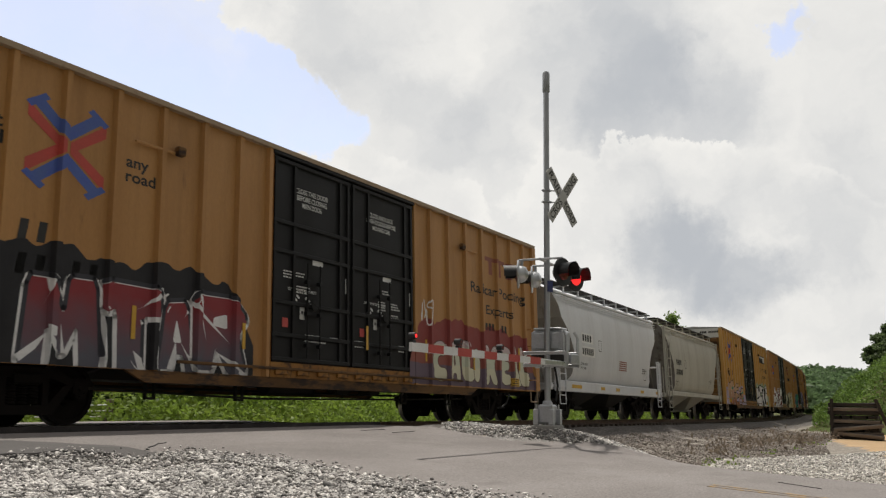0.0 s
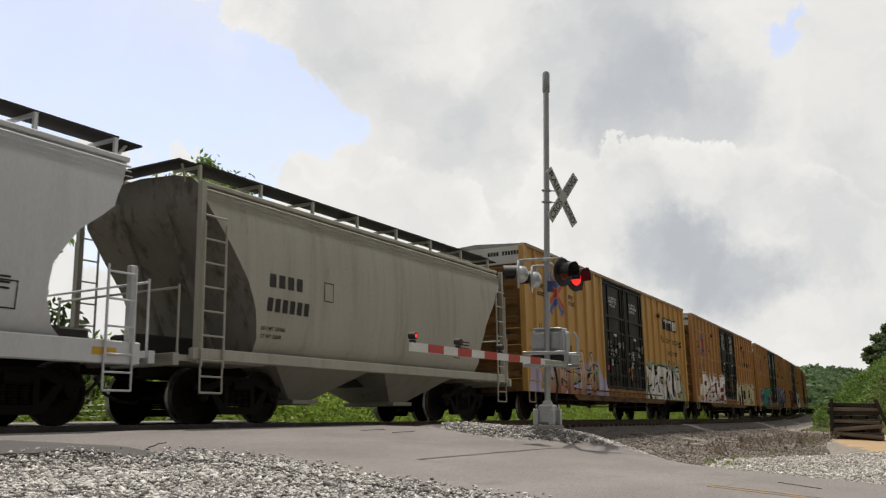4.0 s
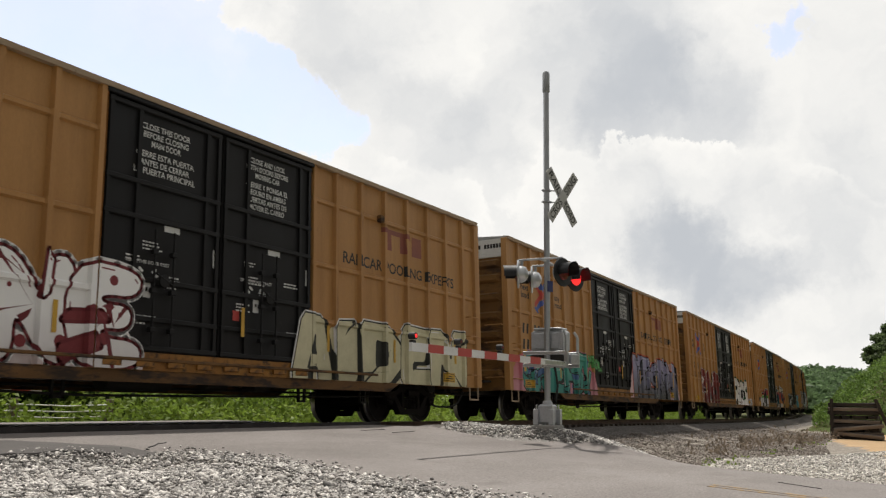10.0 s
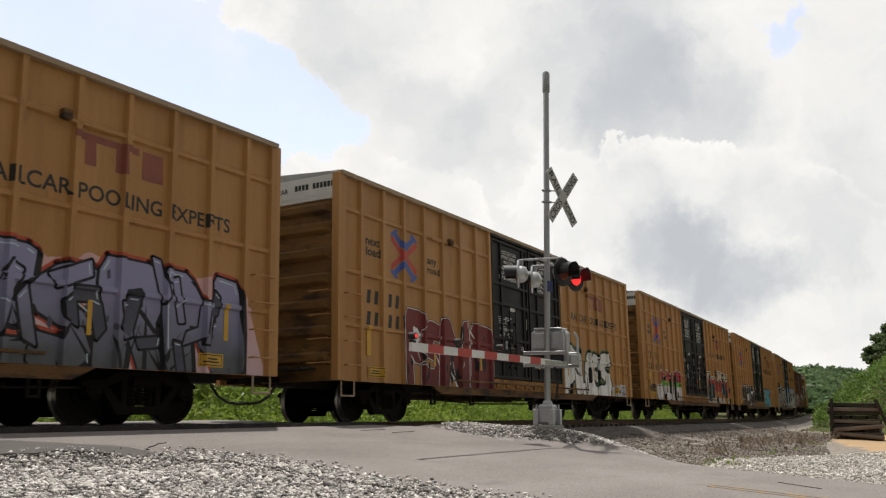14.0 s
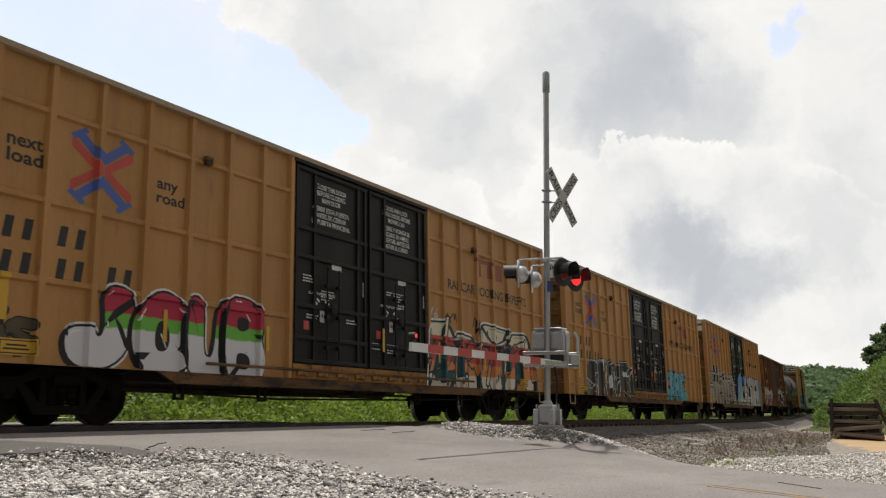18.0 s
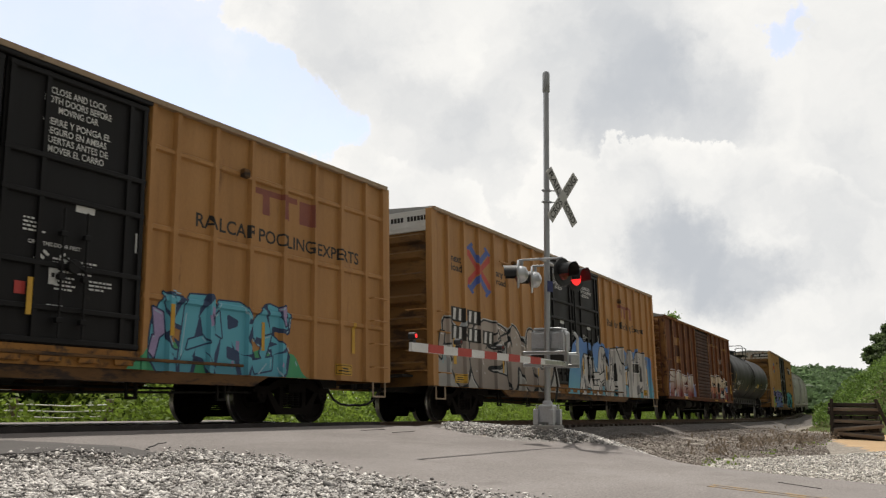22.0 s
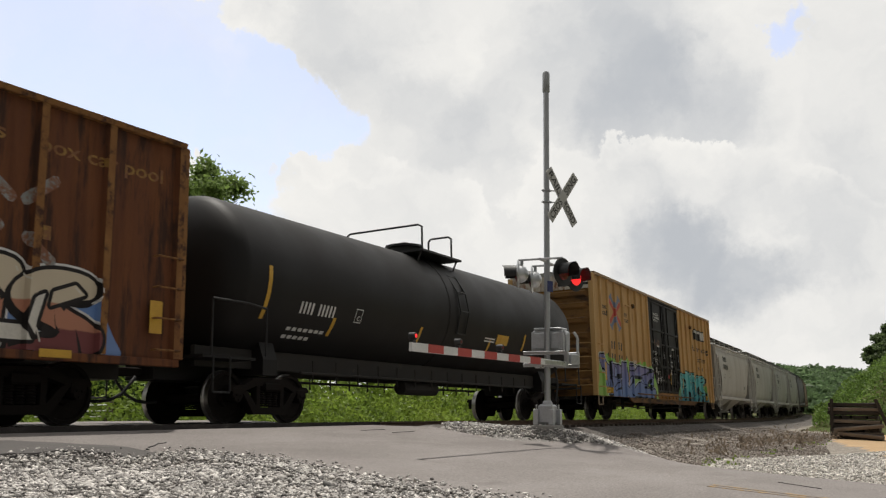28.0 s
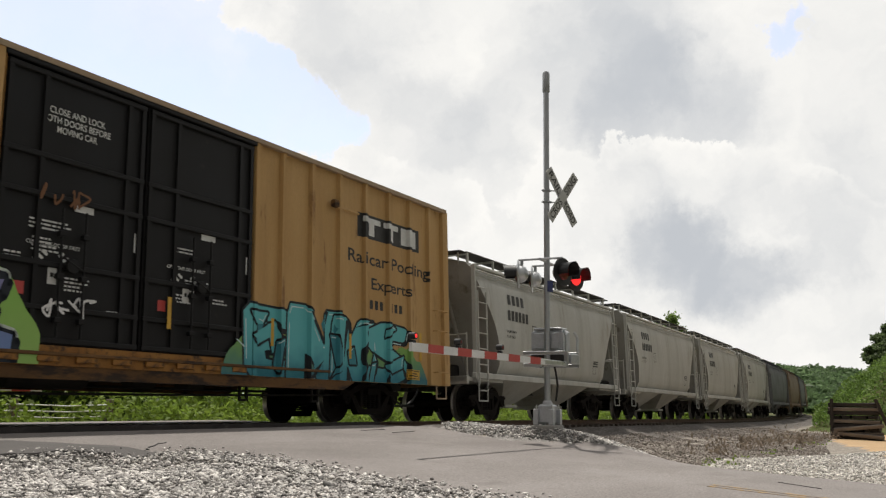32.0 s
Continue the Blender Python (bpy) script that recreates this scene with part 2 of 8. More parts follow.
END_WHITE = mat("end_panel_white", (0.72, 0.72, 0.70), 0.6, second=(0.6, 0.59, 0.56), dirt=(0.3, 0.16, 0.08), dirt_at=0.76)
END_WORN = mat("end_panel_worn", (0.6, 0.56, 0.5), 0.6, second=(0.45, 0.38, 0.3), dirt=(0.2, 0.08, 0.035), dirt_at=0.55, stretch=(1, 1, 0.4))
TRUCK = mat("truck_cast_steel", (0.012, 0.010, 0.009), 0.9, second=(0.018, 0.014, 0.012), dirt=(0.04, 0.028, 0.02), dirt_at=0.72, scale=4, spec=0.12)
WHEEL = mat("wheel_steel", (0.018, 0.014, 0.012), 0.85, second=(0.013, 0.011, 0.010), scale=5, spec=0.12)
TREAD = mat("wheel_tread_bright", (0.5, 0.48, 0.46), 0.35, metal=0.9, scale=6)
UNDER = mat("underframe_dark", (0.02, 0.018, 0.017), 0.85, second=(0.035, 0.03, 0.026), dirt=(0.07, 0.05, 0.035), dirt_at=0.7)
HOPPER_WHITE = mat("hopper_light_grey", (0.70, 0.71, 0.735), 0.5, second=(0.63, 0.64, 0.66), dirt=(0.44, 0.42, 0.40), dirt_at=0.76, scale=0.5, stretch=(1.5, 1, 0.25), vary=0.1, streak=0.15)
# separate greys for the hoppers' end sheets and stiffeners
HOPPER_END = mat("hopper_end_dark", (0.25, 0.23, 0.21), 0.7, second=(0.17, 0.153, 0.14), dirt=(0.09, 0.075, 0.062), dirt_at=0.58, scale=1.2, stretch=(1, 1, 0.4))
HOPPER_END_PALE = mat("hopper_end_grey", (0.36, 0.35, 0.325), 0.7, second=(0.26, 0.245, 0.22), dirt=(0.14, 0.12, 0.10), dirt_at=0.62, scale=1.0, stretch=(1, 1, 0.4))
HOPPER_TAN = mat("hopper_dusty_grey", (0.47, 0.46, 0.40), 0.6, second=(0.40, 0.38, 0.32), dirt=(0.24, 0.19, 0.13), dirt_at=0.68, scale=0.6, stretch=(1, 1, 0.35), streak=0.3)
HOPPER_CEMENT = mat("hopper_cement_grey", (0.52, 0.52, 0.49), 0.65, second=(0.43, 0.42, 0.38), dirt=(0.30, 0.27, 0.22), dirt_at=0.64, scale=0.7, stretch=(1, 1, 0.35), streak=0.25)
HOPPER_DARK = mat("hopper_dark_grey", (0.17, 0.17, 0.18), 0.65, second=(0.12, 0.12, 0.13), dirt=(0.25, 0.23, 0.2), dirt_at=0.7, scale=0.6)
HOPPER_BROWN = mat("hopper_brown", (0.30, 0.22, 0.15), 0.65, second=(0.22, 0.13, 0.08), dirt=(0.4, 0.36, 0.3), dirt_at=0.7, scale=0.6)
TANK_BLACK = mat("tank_black_paint", (0.013, 0.0125, 0.013), 0.55, second=(0.018, 0.016, 0.0155), dirt=(0.028, 0.024, 0.022), dirt_at=0.74, scale=0.8, spec=0.2)
STEEL_GREY = mat("galvanised_steel", (0.46, 0.47, 0.48), 0.38, metal=0.75, second=(0.38, 0.39, 0.4), scale=3, fine=60)
ALU = mat("brushed_aluminium", (0.62, 0.63, 0.64), 0.33, metal=0.9, second=(0.5, 0.51, 0.52), scale=4)
CAST_GREY = mat("cast_grey_housing", (0.4, 0.41, 0.42), 0.45, metal=0.5, second=(0.3, 0.31, 0.32), scale=5)
CAST_PALE = mat("cast_pale_aluminium", (0.52, 0.53, 0.55), 0.45, metal=0.3, second=(0.42, 0.43, 0.44), scale=5)
BLACK = mat("matt_black", (0.012, 0.012, 0.013), 0.55, scale=4)
WHITE = mat("white_paint", (0.8, 0.8, 0.79), 0.5, second=(0.7, 0.7, 0.68), scale=3)
# white pulled down to grey so the blades look backlit
SIGN_WHITE = mat("sign_sheeting_backlit", (0.52, 0.52, 0.505), 0.6, second=(0.44, 0.44, 0.43), scale=4)
RED = mat("red_reflective", (0.52, 0.055, 0.045), 0.45, second=(0.44, 0.05, 0.04), scale=3)
LETTER_BLACK = mat("lettering_black", (0.02, 0.018, 0.016), 0.6, scale=4)
LETTER_WHITE = mat("lettering_white", (0.74, 0.74, 0.72), 0.6, scale=4)
LETTER_MAROON = mat("lettering_maroon", (0.22, 0.055, 0.04), 0.6, second=(0.28, 0.09, 0.05), scale=3)
MARK_RED = mat("mark_red", (0.54, 0.06, 0.045), 0.6, second=(0.44, 0.07, 0.05), scale=3)
MARK_FADED = mat("mark_faded_blue", (0.15, 0.20, 0.32), 0.7, second=(0.19, 0.22, 0.30), scale=3)
MARK_BLUE = mat("mark_blue", (0.055, 0.10, 0.42), 0.6, second=(0.08, 0.13, 0.34), scale=3)
SAFETY_YELLOW = mat("safety_yellow", (0.65, 0.38, 0.03), 0.5, second=(0.55, 0.31, 0.03), scale=3)
LAMP_LIT = mat("lamp_red_lit", (1.0, 0.03, 0.03), 0.3, bump=0, emit=1.3, vary=0.1)
LAMP_DIM = mat("lamp_red_dark", (0.16, 0.012, 0.012), 0.25, bump=0)
ASPHALT = mat("asphalt_worn", (0.325, 0.295, 0.28), 0.85, second=(0.255, 0.23, 0.218), dirt=(0.185, 0.166, 0.157), dirt_at=0.60, scale=0.7, fine=45, bump=0.8, bump_dist=0.012, stretch=(0.6, 1, 1), spec=0.3, grain=0.1)
ASPHALT_DARK = mat("asphalt_crossing", (0.055, 0.048, 0.046), 0.9, second=(0.03, 0.027, 0.026), dirt=(0.09, 0.08, 0.075), dirt_at=0.64, scale=1.5, fine=30, bump=0.9, bump_dist=0.02, spec=0.25, grain=0.5)
ASPHALT_PATCH = mat("asphalt_patch", (0.125, 0.117, 0.112), 0.85, second=(0.10, 0.093, 0.09), scale=0.9, fine=70, bump=0.5, bump_dist=0.006, spec=0.3)
CRACK = mat("crack_dark", (0.035, 0.033, 0.032), 0.95, scale=4)
EARTH = mat("earth_gravelly", (0.30, 0.265, 0.225), 0.95, second=(0.22, 0.19, 0.16), dirt=(0.38, 0.35, 0.31), dirt_at=0.55, scale=2.2, fine=22, bump=0.9, bump_dist=0.03, spec=0.2, grain=0.4)
SAND = mat("tan_dirt", (0.50, 0.35, 0.20), 0.95, second=(0.40, 0.27, 0.155), dirt=(0.5, 0.42, 0.32), dirt_at=0.66, scale=0.5, fine=18, bump=0.7, bump_dist=0.02, spec=0.2)
GRASS = mat("grass_ground", (0.07, 0.10, 0.022), 0.95, second=(0.10, 0.085, 0.04), scale=0.25, fine=8, bump=0.8, bump_dist=0.05, spec=0.15)
BALLAST = mat("ballast_bed", (0.14, 0.125, 0.115), 0.95, second=(0.10, 0.09, 0.082), dirt=(0.22, 0.20, 0.185), dirt_at=0.56, scale=3.0, fine=26, bump=1.0, bump_dist=0.04, spec=0.2)
STONE = mat("crushed_stone", (0.56, 0.535, 0.505), 0.7, second=(0.38, 0.355, 0.335), scale=6, fine=60, bump=0.4, island=0.75, spec=0.4)
STONE_PALE = mat("crushed_stone_pale", (0.66, 0.63, 0.585), 0.85, second=(0.50, 0.47, 0.43), scale=6, fine=60, bump=0.4, island=0.6, spec=0.3)
STONE_BROWN = mat("ballast_brown_stone", (0.28, 0.245, 0.215), 0.85, second=(0.20, 0.172, 0.15), scale=6, fine=60, bump=0.4, island=0.5, spec=0.2)
RAIL = mat("rail_rusty_steel", (0.12, 0.07, 0.045), 0.7, second=(0.08, 0.05, 0.035), scale=5, metal=0.3)
RAIL_TOP = mat("rail_polished_head", (0.62, 0.6, 0.58), 0.25, metal=0.95, scale=5)
TIE = mat("creosoted_tie", (0.055, 0.043, 0.035), 0.9, second=(0.10, 0.08, 0.066), dirt=(0.17, 0.145, 0.12), dirt_at=0.62, scale=2.0, stretch=(0.3, 3, 3), bump=0.6, bump_dist=0.01)
TIE_OLD = mat("tie_blackened", (0.026, 0.022, 0.020), 0.9, second=(0.05, 0.042, 0.037), dirt=(0.11, 0.10, 0.09), dirt_at=0.66, scale=2.0, stretch=(0.3, 3, 3), bump=0.6, bump_dist=0.01, spec=0.3)
TIE_END = mat("tie_weathered_grey", (0.24, 0.20, 0.165), 0.9, second=(0.12, 0.095, 0.08), scale=3, stretch=(0.3, 3, 3), bump=0.6, bump_dist=0.01)
BARK = mat("bark", (0.10, 0.075, 0.055), 0.9, second=(0.06, 0.045, 0.035), scale=3, stretch=(3, 3, 0.6), bump=0.8, bump_dist=0.02)
LEAF_NEAR = leaf_mat("leaf_fresh_green", (0.27, 0.36, 0.06), (0.17, 0.26, 0.04))
SILL_BROWN = mat("sill_grimy_brown", (0.20, 0.10, 0.035), 0.8, second=(0.10, 0.055, 0.025), dirt=(0.04, 0.027, 0.02), dirt_at=0.54, scale=1.2, stretch=(0.6, 1, 2), spec=0.25)
DOOR_RUST = mat("door_dark_rust", (0.075, 0.034, 0.022), 0.8, second=(0.045, 0.026, 0.02), dirt=(0.15, 0.06, 0.03), dirt_at=0.62, scale=1.6, stretch=(1.5, 1, 0.4), spec=0.25)
LEAF_TREE = leaf_mat("leaf_tree_green", (0.27, 0.37, 0.11), (0.18, 0.27, 0.07))
LEAF_HILL = leaf_mat("leaf_hill_green", (0.15, 0.20, 0.085), (0.10, 0.145, 0.06))
# leaf green darkened to carry the shade under the trees
LEAF_SHADE = leaf_mat("leaf_shade_green", (0.07, 0.12, 0.03), (0.045, 0.08, 0.02))
LEAF_FAR = leaf_mat("leaf_far_green", (0.17, 0.25, 0.115), (0.11, 0.175, 0.08))
LEAF_SLOPE = leaf_mat("leaf_slope_green", (0.19, 0.29, 0.065), (0.115, 0.19, 0.042))
WEED_DRY = leaf_mat("dry_weed", (0.26, 0.21, 0.16), (0.19, 0.15, 0.115))
LINE_YELLOW = mat("road_line_yellow", (0.48, 0.29, 0.08), 0.8, second=(0.36, 0.24, 0.10), dirt=(0.22, 0.19, 0.165), dirt_at=0.47, scale=4, spec=0.2)
GRAVEL_BED = mat("gravel_bed", (0.34, 0.325, 0.305), 0.95, second=(0.25, 0.235, 0.22), dirt=(0.44, 0.42, 0.40), dirt_at=0.56, scale=6, fine=40, bump=1.0, bump_dist=0.03, spec=0.2, grain=0.4)
SIGN_BLUE = mat("sign_blue", (0.045, 0.06, 0.20), 0.4, scale=3)
CONCRETE = mat("concrete", (0.36, 0.35, 0.33), 0.9, second=(0.28, 0.27, 0.25), scale=2)

# ---- mesh helpers ----


class Shape:
    """Collects vertices, faces and material slots of one mesh."""

    def __init__(self):
        self.v, self.f, self.m = [], [], []

    def add(self, verts, faces, mi=0):
        o = len(self.v)
        self.v += [tuple(p) for p in verts]
        self.f += [tuple(i + o for i in f) for f in faces]
        self.m += [mi] * len(faces)
        return self

    def box(self, x0, x1, y0, y1, z0, z1, mi=0, bevel=0.0):
        if bevel:
            b = bevel
            pts, fs = [], []
            for z, i in ((z0, b), (z0 + b, 0), (z1 - b, 0), (z1, b)):
                pts += [(x0 + i, y0 + i, z), (x1 - i, y0 + i, z), (x1 - i, y1 - i, z), (x0 + i, y1 - i, z)]
            fs.append((3, 2, 1, 0))
            for r in range(3):
                for k in range(4):
                    fs.append((r * 4 + k, r * 4 + (k + 1) % 4, r * 4 + 4 + (k + 1) % 4, r * 4 + 4 + k))
            fs.append((12, 13, 14, 15))
            return self.add(pts, fs, mi)
        return self.add([(x0, y0, z0), (x1, y0, z0), (x1, y1, z0), (x0, y1, z0), (x0, y0, z1), (x1, y0, z1), (x1, y1, z1), (x0, y1, z1)],
                        [(3, 2, 1, 0), (4, 5, 6, 7), (0, 1, 5, 4), (1, 2, 6, 5), (2, 3, 7, 6), (3, 0, 4, 7)], mi)

    def tube(self, p0, p1, r, n=8, mi=0, r1=None, caps=True):
        p0, p1 = Vector(p0), Vector(p1)
        d = (p1 - p0).normalized()
        a = d.orthogonal().normalized()
        b = d.cross(a)
        r1 = r if r1 is None else r1
        pts = []
        for p, q in ((p0, r), (p1, r1)):
            pts += [p + (a * math.cos(2 * math.pi * k / n) + b * math.sin(2 * math.pi * k / n)) * q for k in range(n)]
        fs = [(k, (k + 1) % n, n + (k + 1) % n, n + k) for k in range(n)]
        if caps:
            fs += [tuple(range(n - 1, -1, -1)), tuple(range(n, 2 * n))]
        return self.add(pts, fs, mi)

    def pipe(self, pts, r, n=6, mi=0):
        for a, b in zip(pts[:-1], pts[1:]):
            self.tube(a, b, r, n, mi)
        return self

    def lathe(self, axis, centre, prof, n=24, mi=0):
        """Profile of (along the axis, radius) turned round the axis x, y or z through centre."""
        pts = []
        for a, r in prof:
            for k in range(n):
                c, s = r * math.cos(2 * math.pi * k / n), r * math.sin(2 * math.pi * k / n)
                pts.append({"x": (a, c, s), "y": (c, a, s), "z": (c, s, a)}[axis])
        pts = [tuple(p[i] + centre[i] for i in range(3)) for p in pts]
        fs = []
        for j in range(len(prof) - 1):
            for k in range(n):
                fs.append((j * n + k, j * n + (k + 1) % n, (j + 1) * n + (k + 1) % n, (j + 1) * n + k))
        fs += [tuple(range(n - 1, -1, -1)), tuple(range((len(prof) - 1) * n, len(prof) * n))]
        return self.add(pts, fs, mi)

    def prism(self, outline, axis, a, b, mi=0):
        """Outline of 2D points pushed along an axis from a to b."""
        n = len(outline)
        pts = []
        for t in (a, b):
            for p, q in outline:
                pts.append({"x": (t, p, q), "y": (p, t, q), "z": (p, q, t)}[axis])
        fs = [tuple(range(n - 1, -1, -1)), tuple(range(n, 2 * n))]
        fs += [(k, (k + 1) % n, n + (k + 1) % n, n + k) for k in range(n)]
        return self.add(pts, fs, mi)

    def mesh(self, name, mats, smooth=False):
        me = bpy.data.meshes.new(name)
        me.from_pydata(self.v, [], self.f)
        for m in (mats if isinstance(mats, (list, tuple)) else [mats]):
            me.materials.append(m)
        me.polygons.foreach_set("material_index", self.m)
        bm = bmesh.new()
        bm.from_mesh(me)
        bmesh.ops.recalc_face_normals(bm, faces=bm.faces)
        bm.to_mesh(me)
        bm.free()
        if smooth:
            me.shade_smooth()
            me.set_sharp_from_angle(angle=radians(smooth if smooth is not True else 35))
        return me


def part(name, shape, material, parent=None, label="", smooth=False, at=None):
    me = shape if isinstance(shape, bpy.types.Mesh) else shape.mesh(name, material, smooth)
    ob = new(name, me)
    if parent:
        ob.parent = parent
    if at is not None:
        ob.matrix_basis = at
    return tagged(ob, label)


def np_mesh(name, verts, quads, material):
    """A mesh from arrays of vertices and of faces with the same number of corners."""
    me = bpy.data.meshes.new(name)
    verts, quads = np.asarray(verts, dtype=np.float32), np.asarray(quads, dtype=np.int32)
    n, c = quads.shape
    me.vertices.add(len(verts))
    me.vertices.foreach_set("co", verts.ravel())
    me.loops.add(n * c)
    me.loops.foreach_set("vertex_index", quads.ravel())
    me.polygons.add(n)
    me.polygons.foreach_set("loop_start", np.arange(n, dtype=np.int32) * c)
    me.update(calc_edges=True)
    me.materials.append(material)
    return me


RNG = np.random.default_rng(7)


def leaf_mesh(name, centres, size, material, flat=0.4):
    """Small folded leaves at the centres, each turned at random."""
    n = len(centres)
    a = RNG.normal(size=(n, 3))
    a[:, 2] *= flat
    a /= np.linalg.norm(a, axis=1)[:, None]
    b = RNG.normal(size=(n, 3))
    b -= a * (a * b).sum(1)[:, None]
    b /= np.linalg.norm(b, axis=1)[:, None]
    c = np.cross(a, b)
    s = (np.asarray(size) * RNG.uniform(0.6, 1.4, n))[:, None] if np.ndim(size) == 0 else (size * RNG.uniform(0.6, 1.4, n))[:, None]
    p = np.asarray(centres)
    verts = np.stack([p - a * s, p + b * s * 0.45 + c * s * 0.15, p + a * s, p - b * s * 0.45 + c * s * 0.15], axis=1).reshape(-1, 3)
    quads = np.arange(4 * n).reshape(n, 4)
    return np_mesh(name, verts, quads, material)


STONE_V = np.array([(0, 0, 1), (.9, 0, .42), (.28, .85, .45), (-.72, .53, .4), (-.7, -.55, .45), (.3, -.85, .4), (.7, .5, -.45), (-.3, .85, -.4), (-.9, 0, -.45), (-.25, -.85, -.45), (.72, -.5, -.4), (0, 0, -1)])
STONE_F = np.array([(0, 1, 2), (0, 2, 3), (0, 3, 4), (0, 4, 5), (0, 5, 1), (1, 6, 2), (2, 7, 3), (3, 8, 4), (4, 9, 5), (5, 10, 1), (2, 6, 7), (3, 7, 8), (4, 8, 9), (5, 9, 10), (1, 10, 6), (11, 7, 6), (11, 8, 7), (11, 9, 8), (11, 10, 9), (11, 6, 10)])


def stone_mesh(name, centres, size, material):
    """Broken stones: squashed, jittered twenty-sided lumps, each turned at random."""
    n = len(centres)
    v = STONE_V[None] + RNG.normal(scale=0.22, size=(n, 12, 3))
    v = v * (RNG.uniform(0.55, 1.3, (n, 1, 3)) * size)
    v[:, :, 2] *= 0.48
    v *= np.exp(RNG.normal(scale=0.28, size=(n, 1, 1)))
    # any heading, a moderate tilt
    a, t, b = RNG.uniform(0, 2 * np.pi, n), RNG.normal(scale=0.45, size=n), RNG.uniform(0, 2 * np.pi, n)
    ca, sa, ct, st, cb, sb, o = np.cos(a), np.sin(a), np.cos(t), np.sin(t), np.cos(b), np.sin(b), np.zeros(n)
    rz = np.stack([ca, -sa, o, sa, ca, o, o, o, o + 1], axis=1).reshape(n, 3, 3)
    rx = np.stack([o + 1, o, o, o, ct, -st, o, st, ct], axis=1).reshape(n, 3, 3)
    rb = np.stack([cb, -sb, o, sb, cb, o, o, o, o + 1], axis=1).reshape(n, 3, 3)
    rot = rz @ rx @ rb
    v = np.einsum("nij,nkj->nki", rot, v) + np.asarray(centres)[:, None]
    f = STONE_F[None] + 12 * np.arange(n)[:, None, None]
    return np_mesh(name, v.reshape(-1, 3), f.reshape(-1, 3), material)


# ---- the line of the track ----
CURVE = 0.0011064
CANT = radians(2.248)


def track_z(s):
    s = min(max(s, -60.0), 112.0)
    return 0.00037 * s - 0.000166 * s * s + 1.266e-6 * s ** 3


def track(s, y=0.0, z=0.0):
    """The point s metres along the track, y across to the far side and z over the rails, with the curve's cant."""
    th = CURVE * s
    y, z = y * math.cos(CANT) + z * math.sin(CANT), z * math.cos(CANT) - y * math.sin(CANT)
    return Vector((math.sin(th) / CURVE - y * math.sin(th), (1 - math.cos(th)) / CURVE + y * math.cos(th), z + track_z(s)))


def run(t):
    """Metres that the train has gone at t seconds."""
    q = (t - 16) / 16
    return ((((((-1.9284 * q + 0.89544) * q + 4.34721) * q - 1.74543) * q - 3.17087) * q + 2.37439) * q + 114.9428) * q + 112.68147


def car_pose(s, half):
    a, b = track(s - half), track(s + half)
    d = b - a
    mid = (a + b) / 2
    return (Matrix.Translation(mid) @ Matrix.Rotation(math.atan2(d.y, d.x), 4, "Z")
            @ Matrix.Rotation(-math.atan2(d.z, math.hypot(d.x, d.y)), 4, "Y") @ Matrix.Rotation(-CANT, 4, "X"))


def smooth01(a, b, x):
    x = np.clip((x - a) / (b - a), 0, 1)
    return x * x * (3 - 2 * x)


def lateral(x, y):
    """Distance across from the track's centre line (negative on the camera's side)."""
    return y - 0.5 * CURVE * np.asarray(x) ** 2

# ---- ground ----
CROSSING = (-3.0, 15.0)


def ground_z(x, y):
    """Height of the ground: the road's ramp at the crossing, the ballast bank elsewhere, flat land beyond."""
    x, y = np.asarray(x, dtype=float), np.asarray(y, dtype=float)
    l = lateral(np.clip(x, -150, 150), y)
    ramp = np.interp(l, [-60, -40, -14, -9, -6.3, -2.2, 2.4, 6, 30], [-1.5, -1.2, -0.76, -0.47, -0.31, -0.07, -0.07, -0.5, -1.2])
    xs = np.clip(x, -60, 112)
    tz = 0.00037 * xs - 0.000166 * xs * xs + 1.266e-6 * xs ** 3
    bank = tz + np.interp(l, [-60, -9, -6.5, -4.2, -2.6, -1.5, 1.5, 2.6, 5, 30], [-1.3, -0.88, -0.82, -0.74, -0.50, -0.2, -0.2, -0.36, -1.0, -1.4])
    w = smooth01(14.5, 21.0, x + 0.35 * np.clip(-l - 3, 0, 6)) + smooth01(-4.0, -9.0, x) * 0
    w = np.clip(w, 0, 1)
    z = ramp * (1 - w) + bank * w
    heap = smooth01(14.15, 15.0, x) * (1 - smooth01(16.2, 19.8, x)) * np.exp(-((y + 5.0) / 2.1) ** 4)
    mound = heap * (0.31 + 0.05 * np.sin(y * 2.1 + 0.5) + 0.04 * np.sin(x * 2.7 + y))
    ditch = -0.12 * smooth01(-3.75, -4.15, l) * smooth01(7.7, 6.6, x) * smooth01(-6.2, -4.7, l)
    hill = smooth01(66, 82, x) * np.clip((-3.7 - l) * 0.92, 0, 12) * (1 - smooth01(140, 200, x))
    rough = 0.02 * np.sin(x * 2.1 + y * 1.3) * np.cos(y * 1.7 - x * 0.6) * smooth01(15, 20, np.abs(x))
    return z + mound + ditch + hill + rough


def grid_mesh(name, xs, ys, material, lift=0.0, mask=None):
    gx, gy = np.meshgrid(xs, ys)
    v = np.stack([gx.ravel(), gy.ravel(), (ground_z(gx, gy) + lift).ravel()], axis=1)
    nx, ny = len(xs), len(ys)
    i = np.arange(ny - 1)[:, None] * nx + np.arange(nx - 1)[None]
    q = np.stack([i, i + 1, i + nx + 1, i + nx], axis=-1).reshape(-1, 4)
    if mask is not None:
        c = v[q].mean(axis=1)
        q = q[mask(c[:, 0], c[:, 1])]
    me = np_mesh(name, v, q, material)
    me.shade_smooth()
    return me


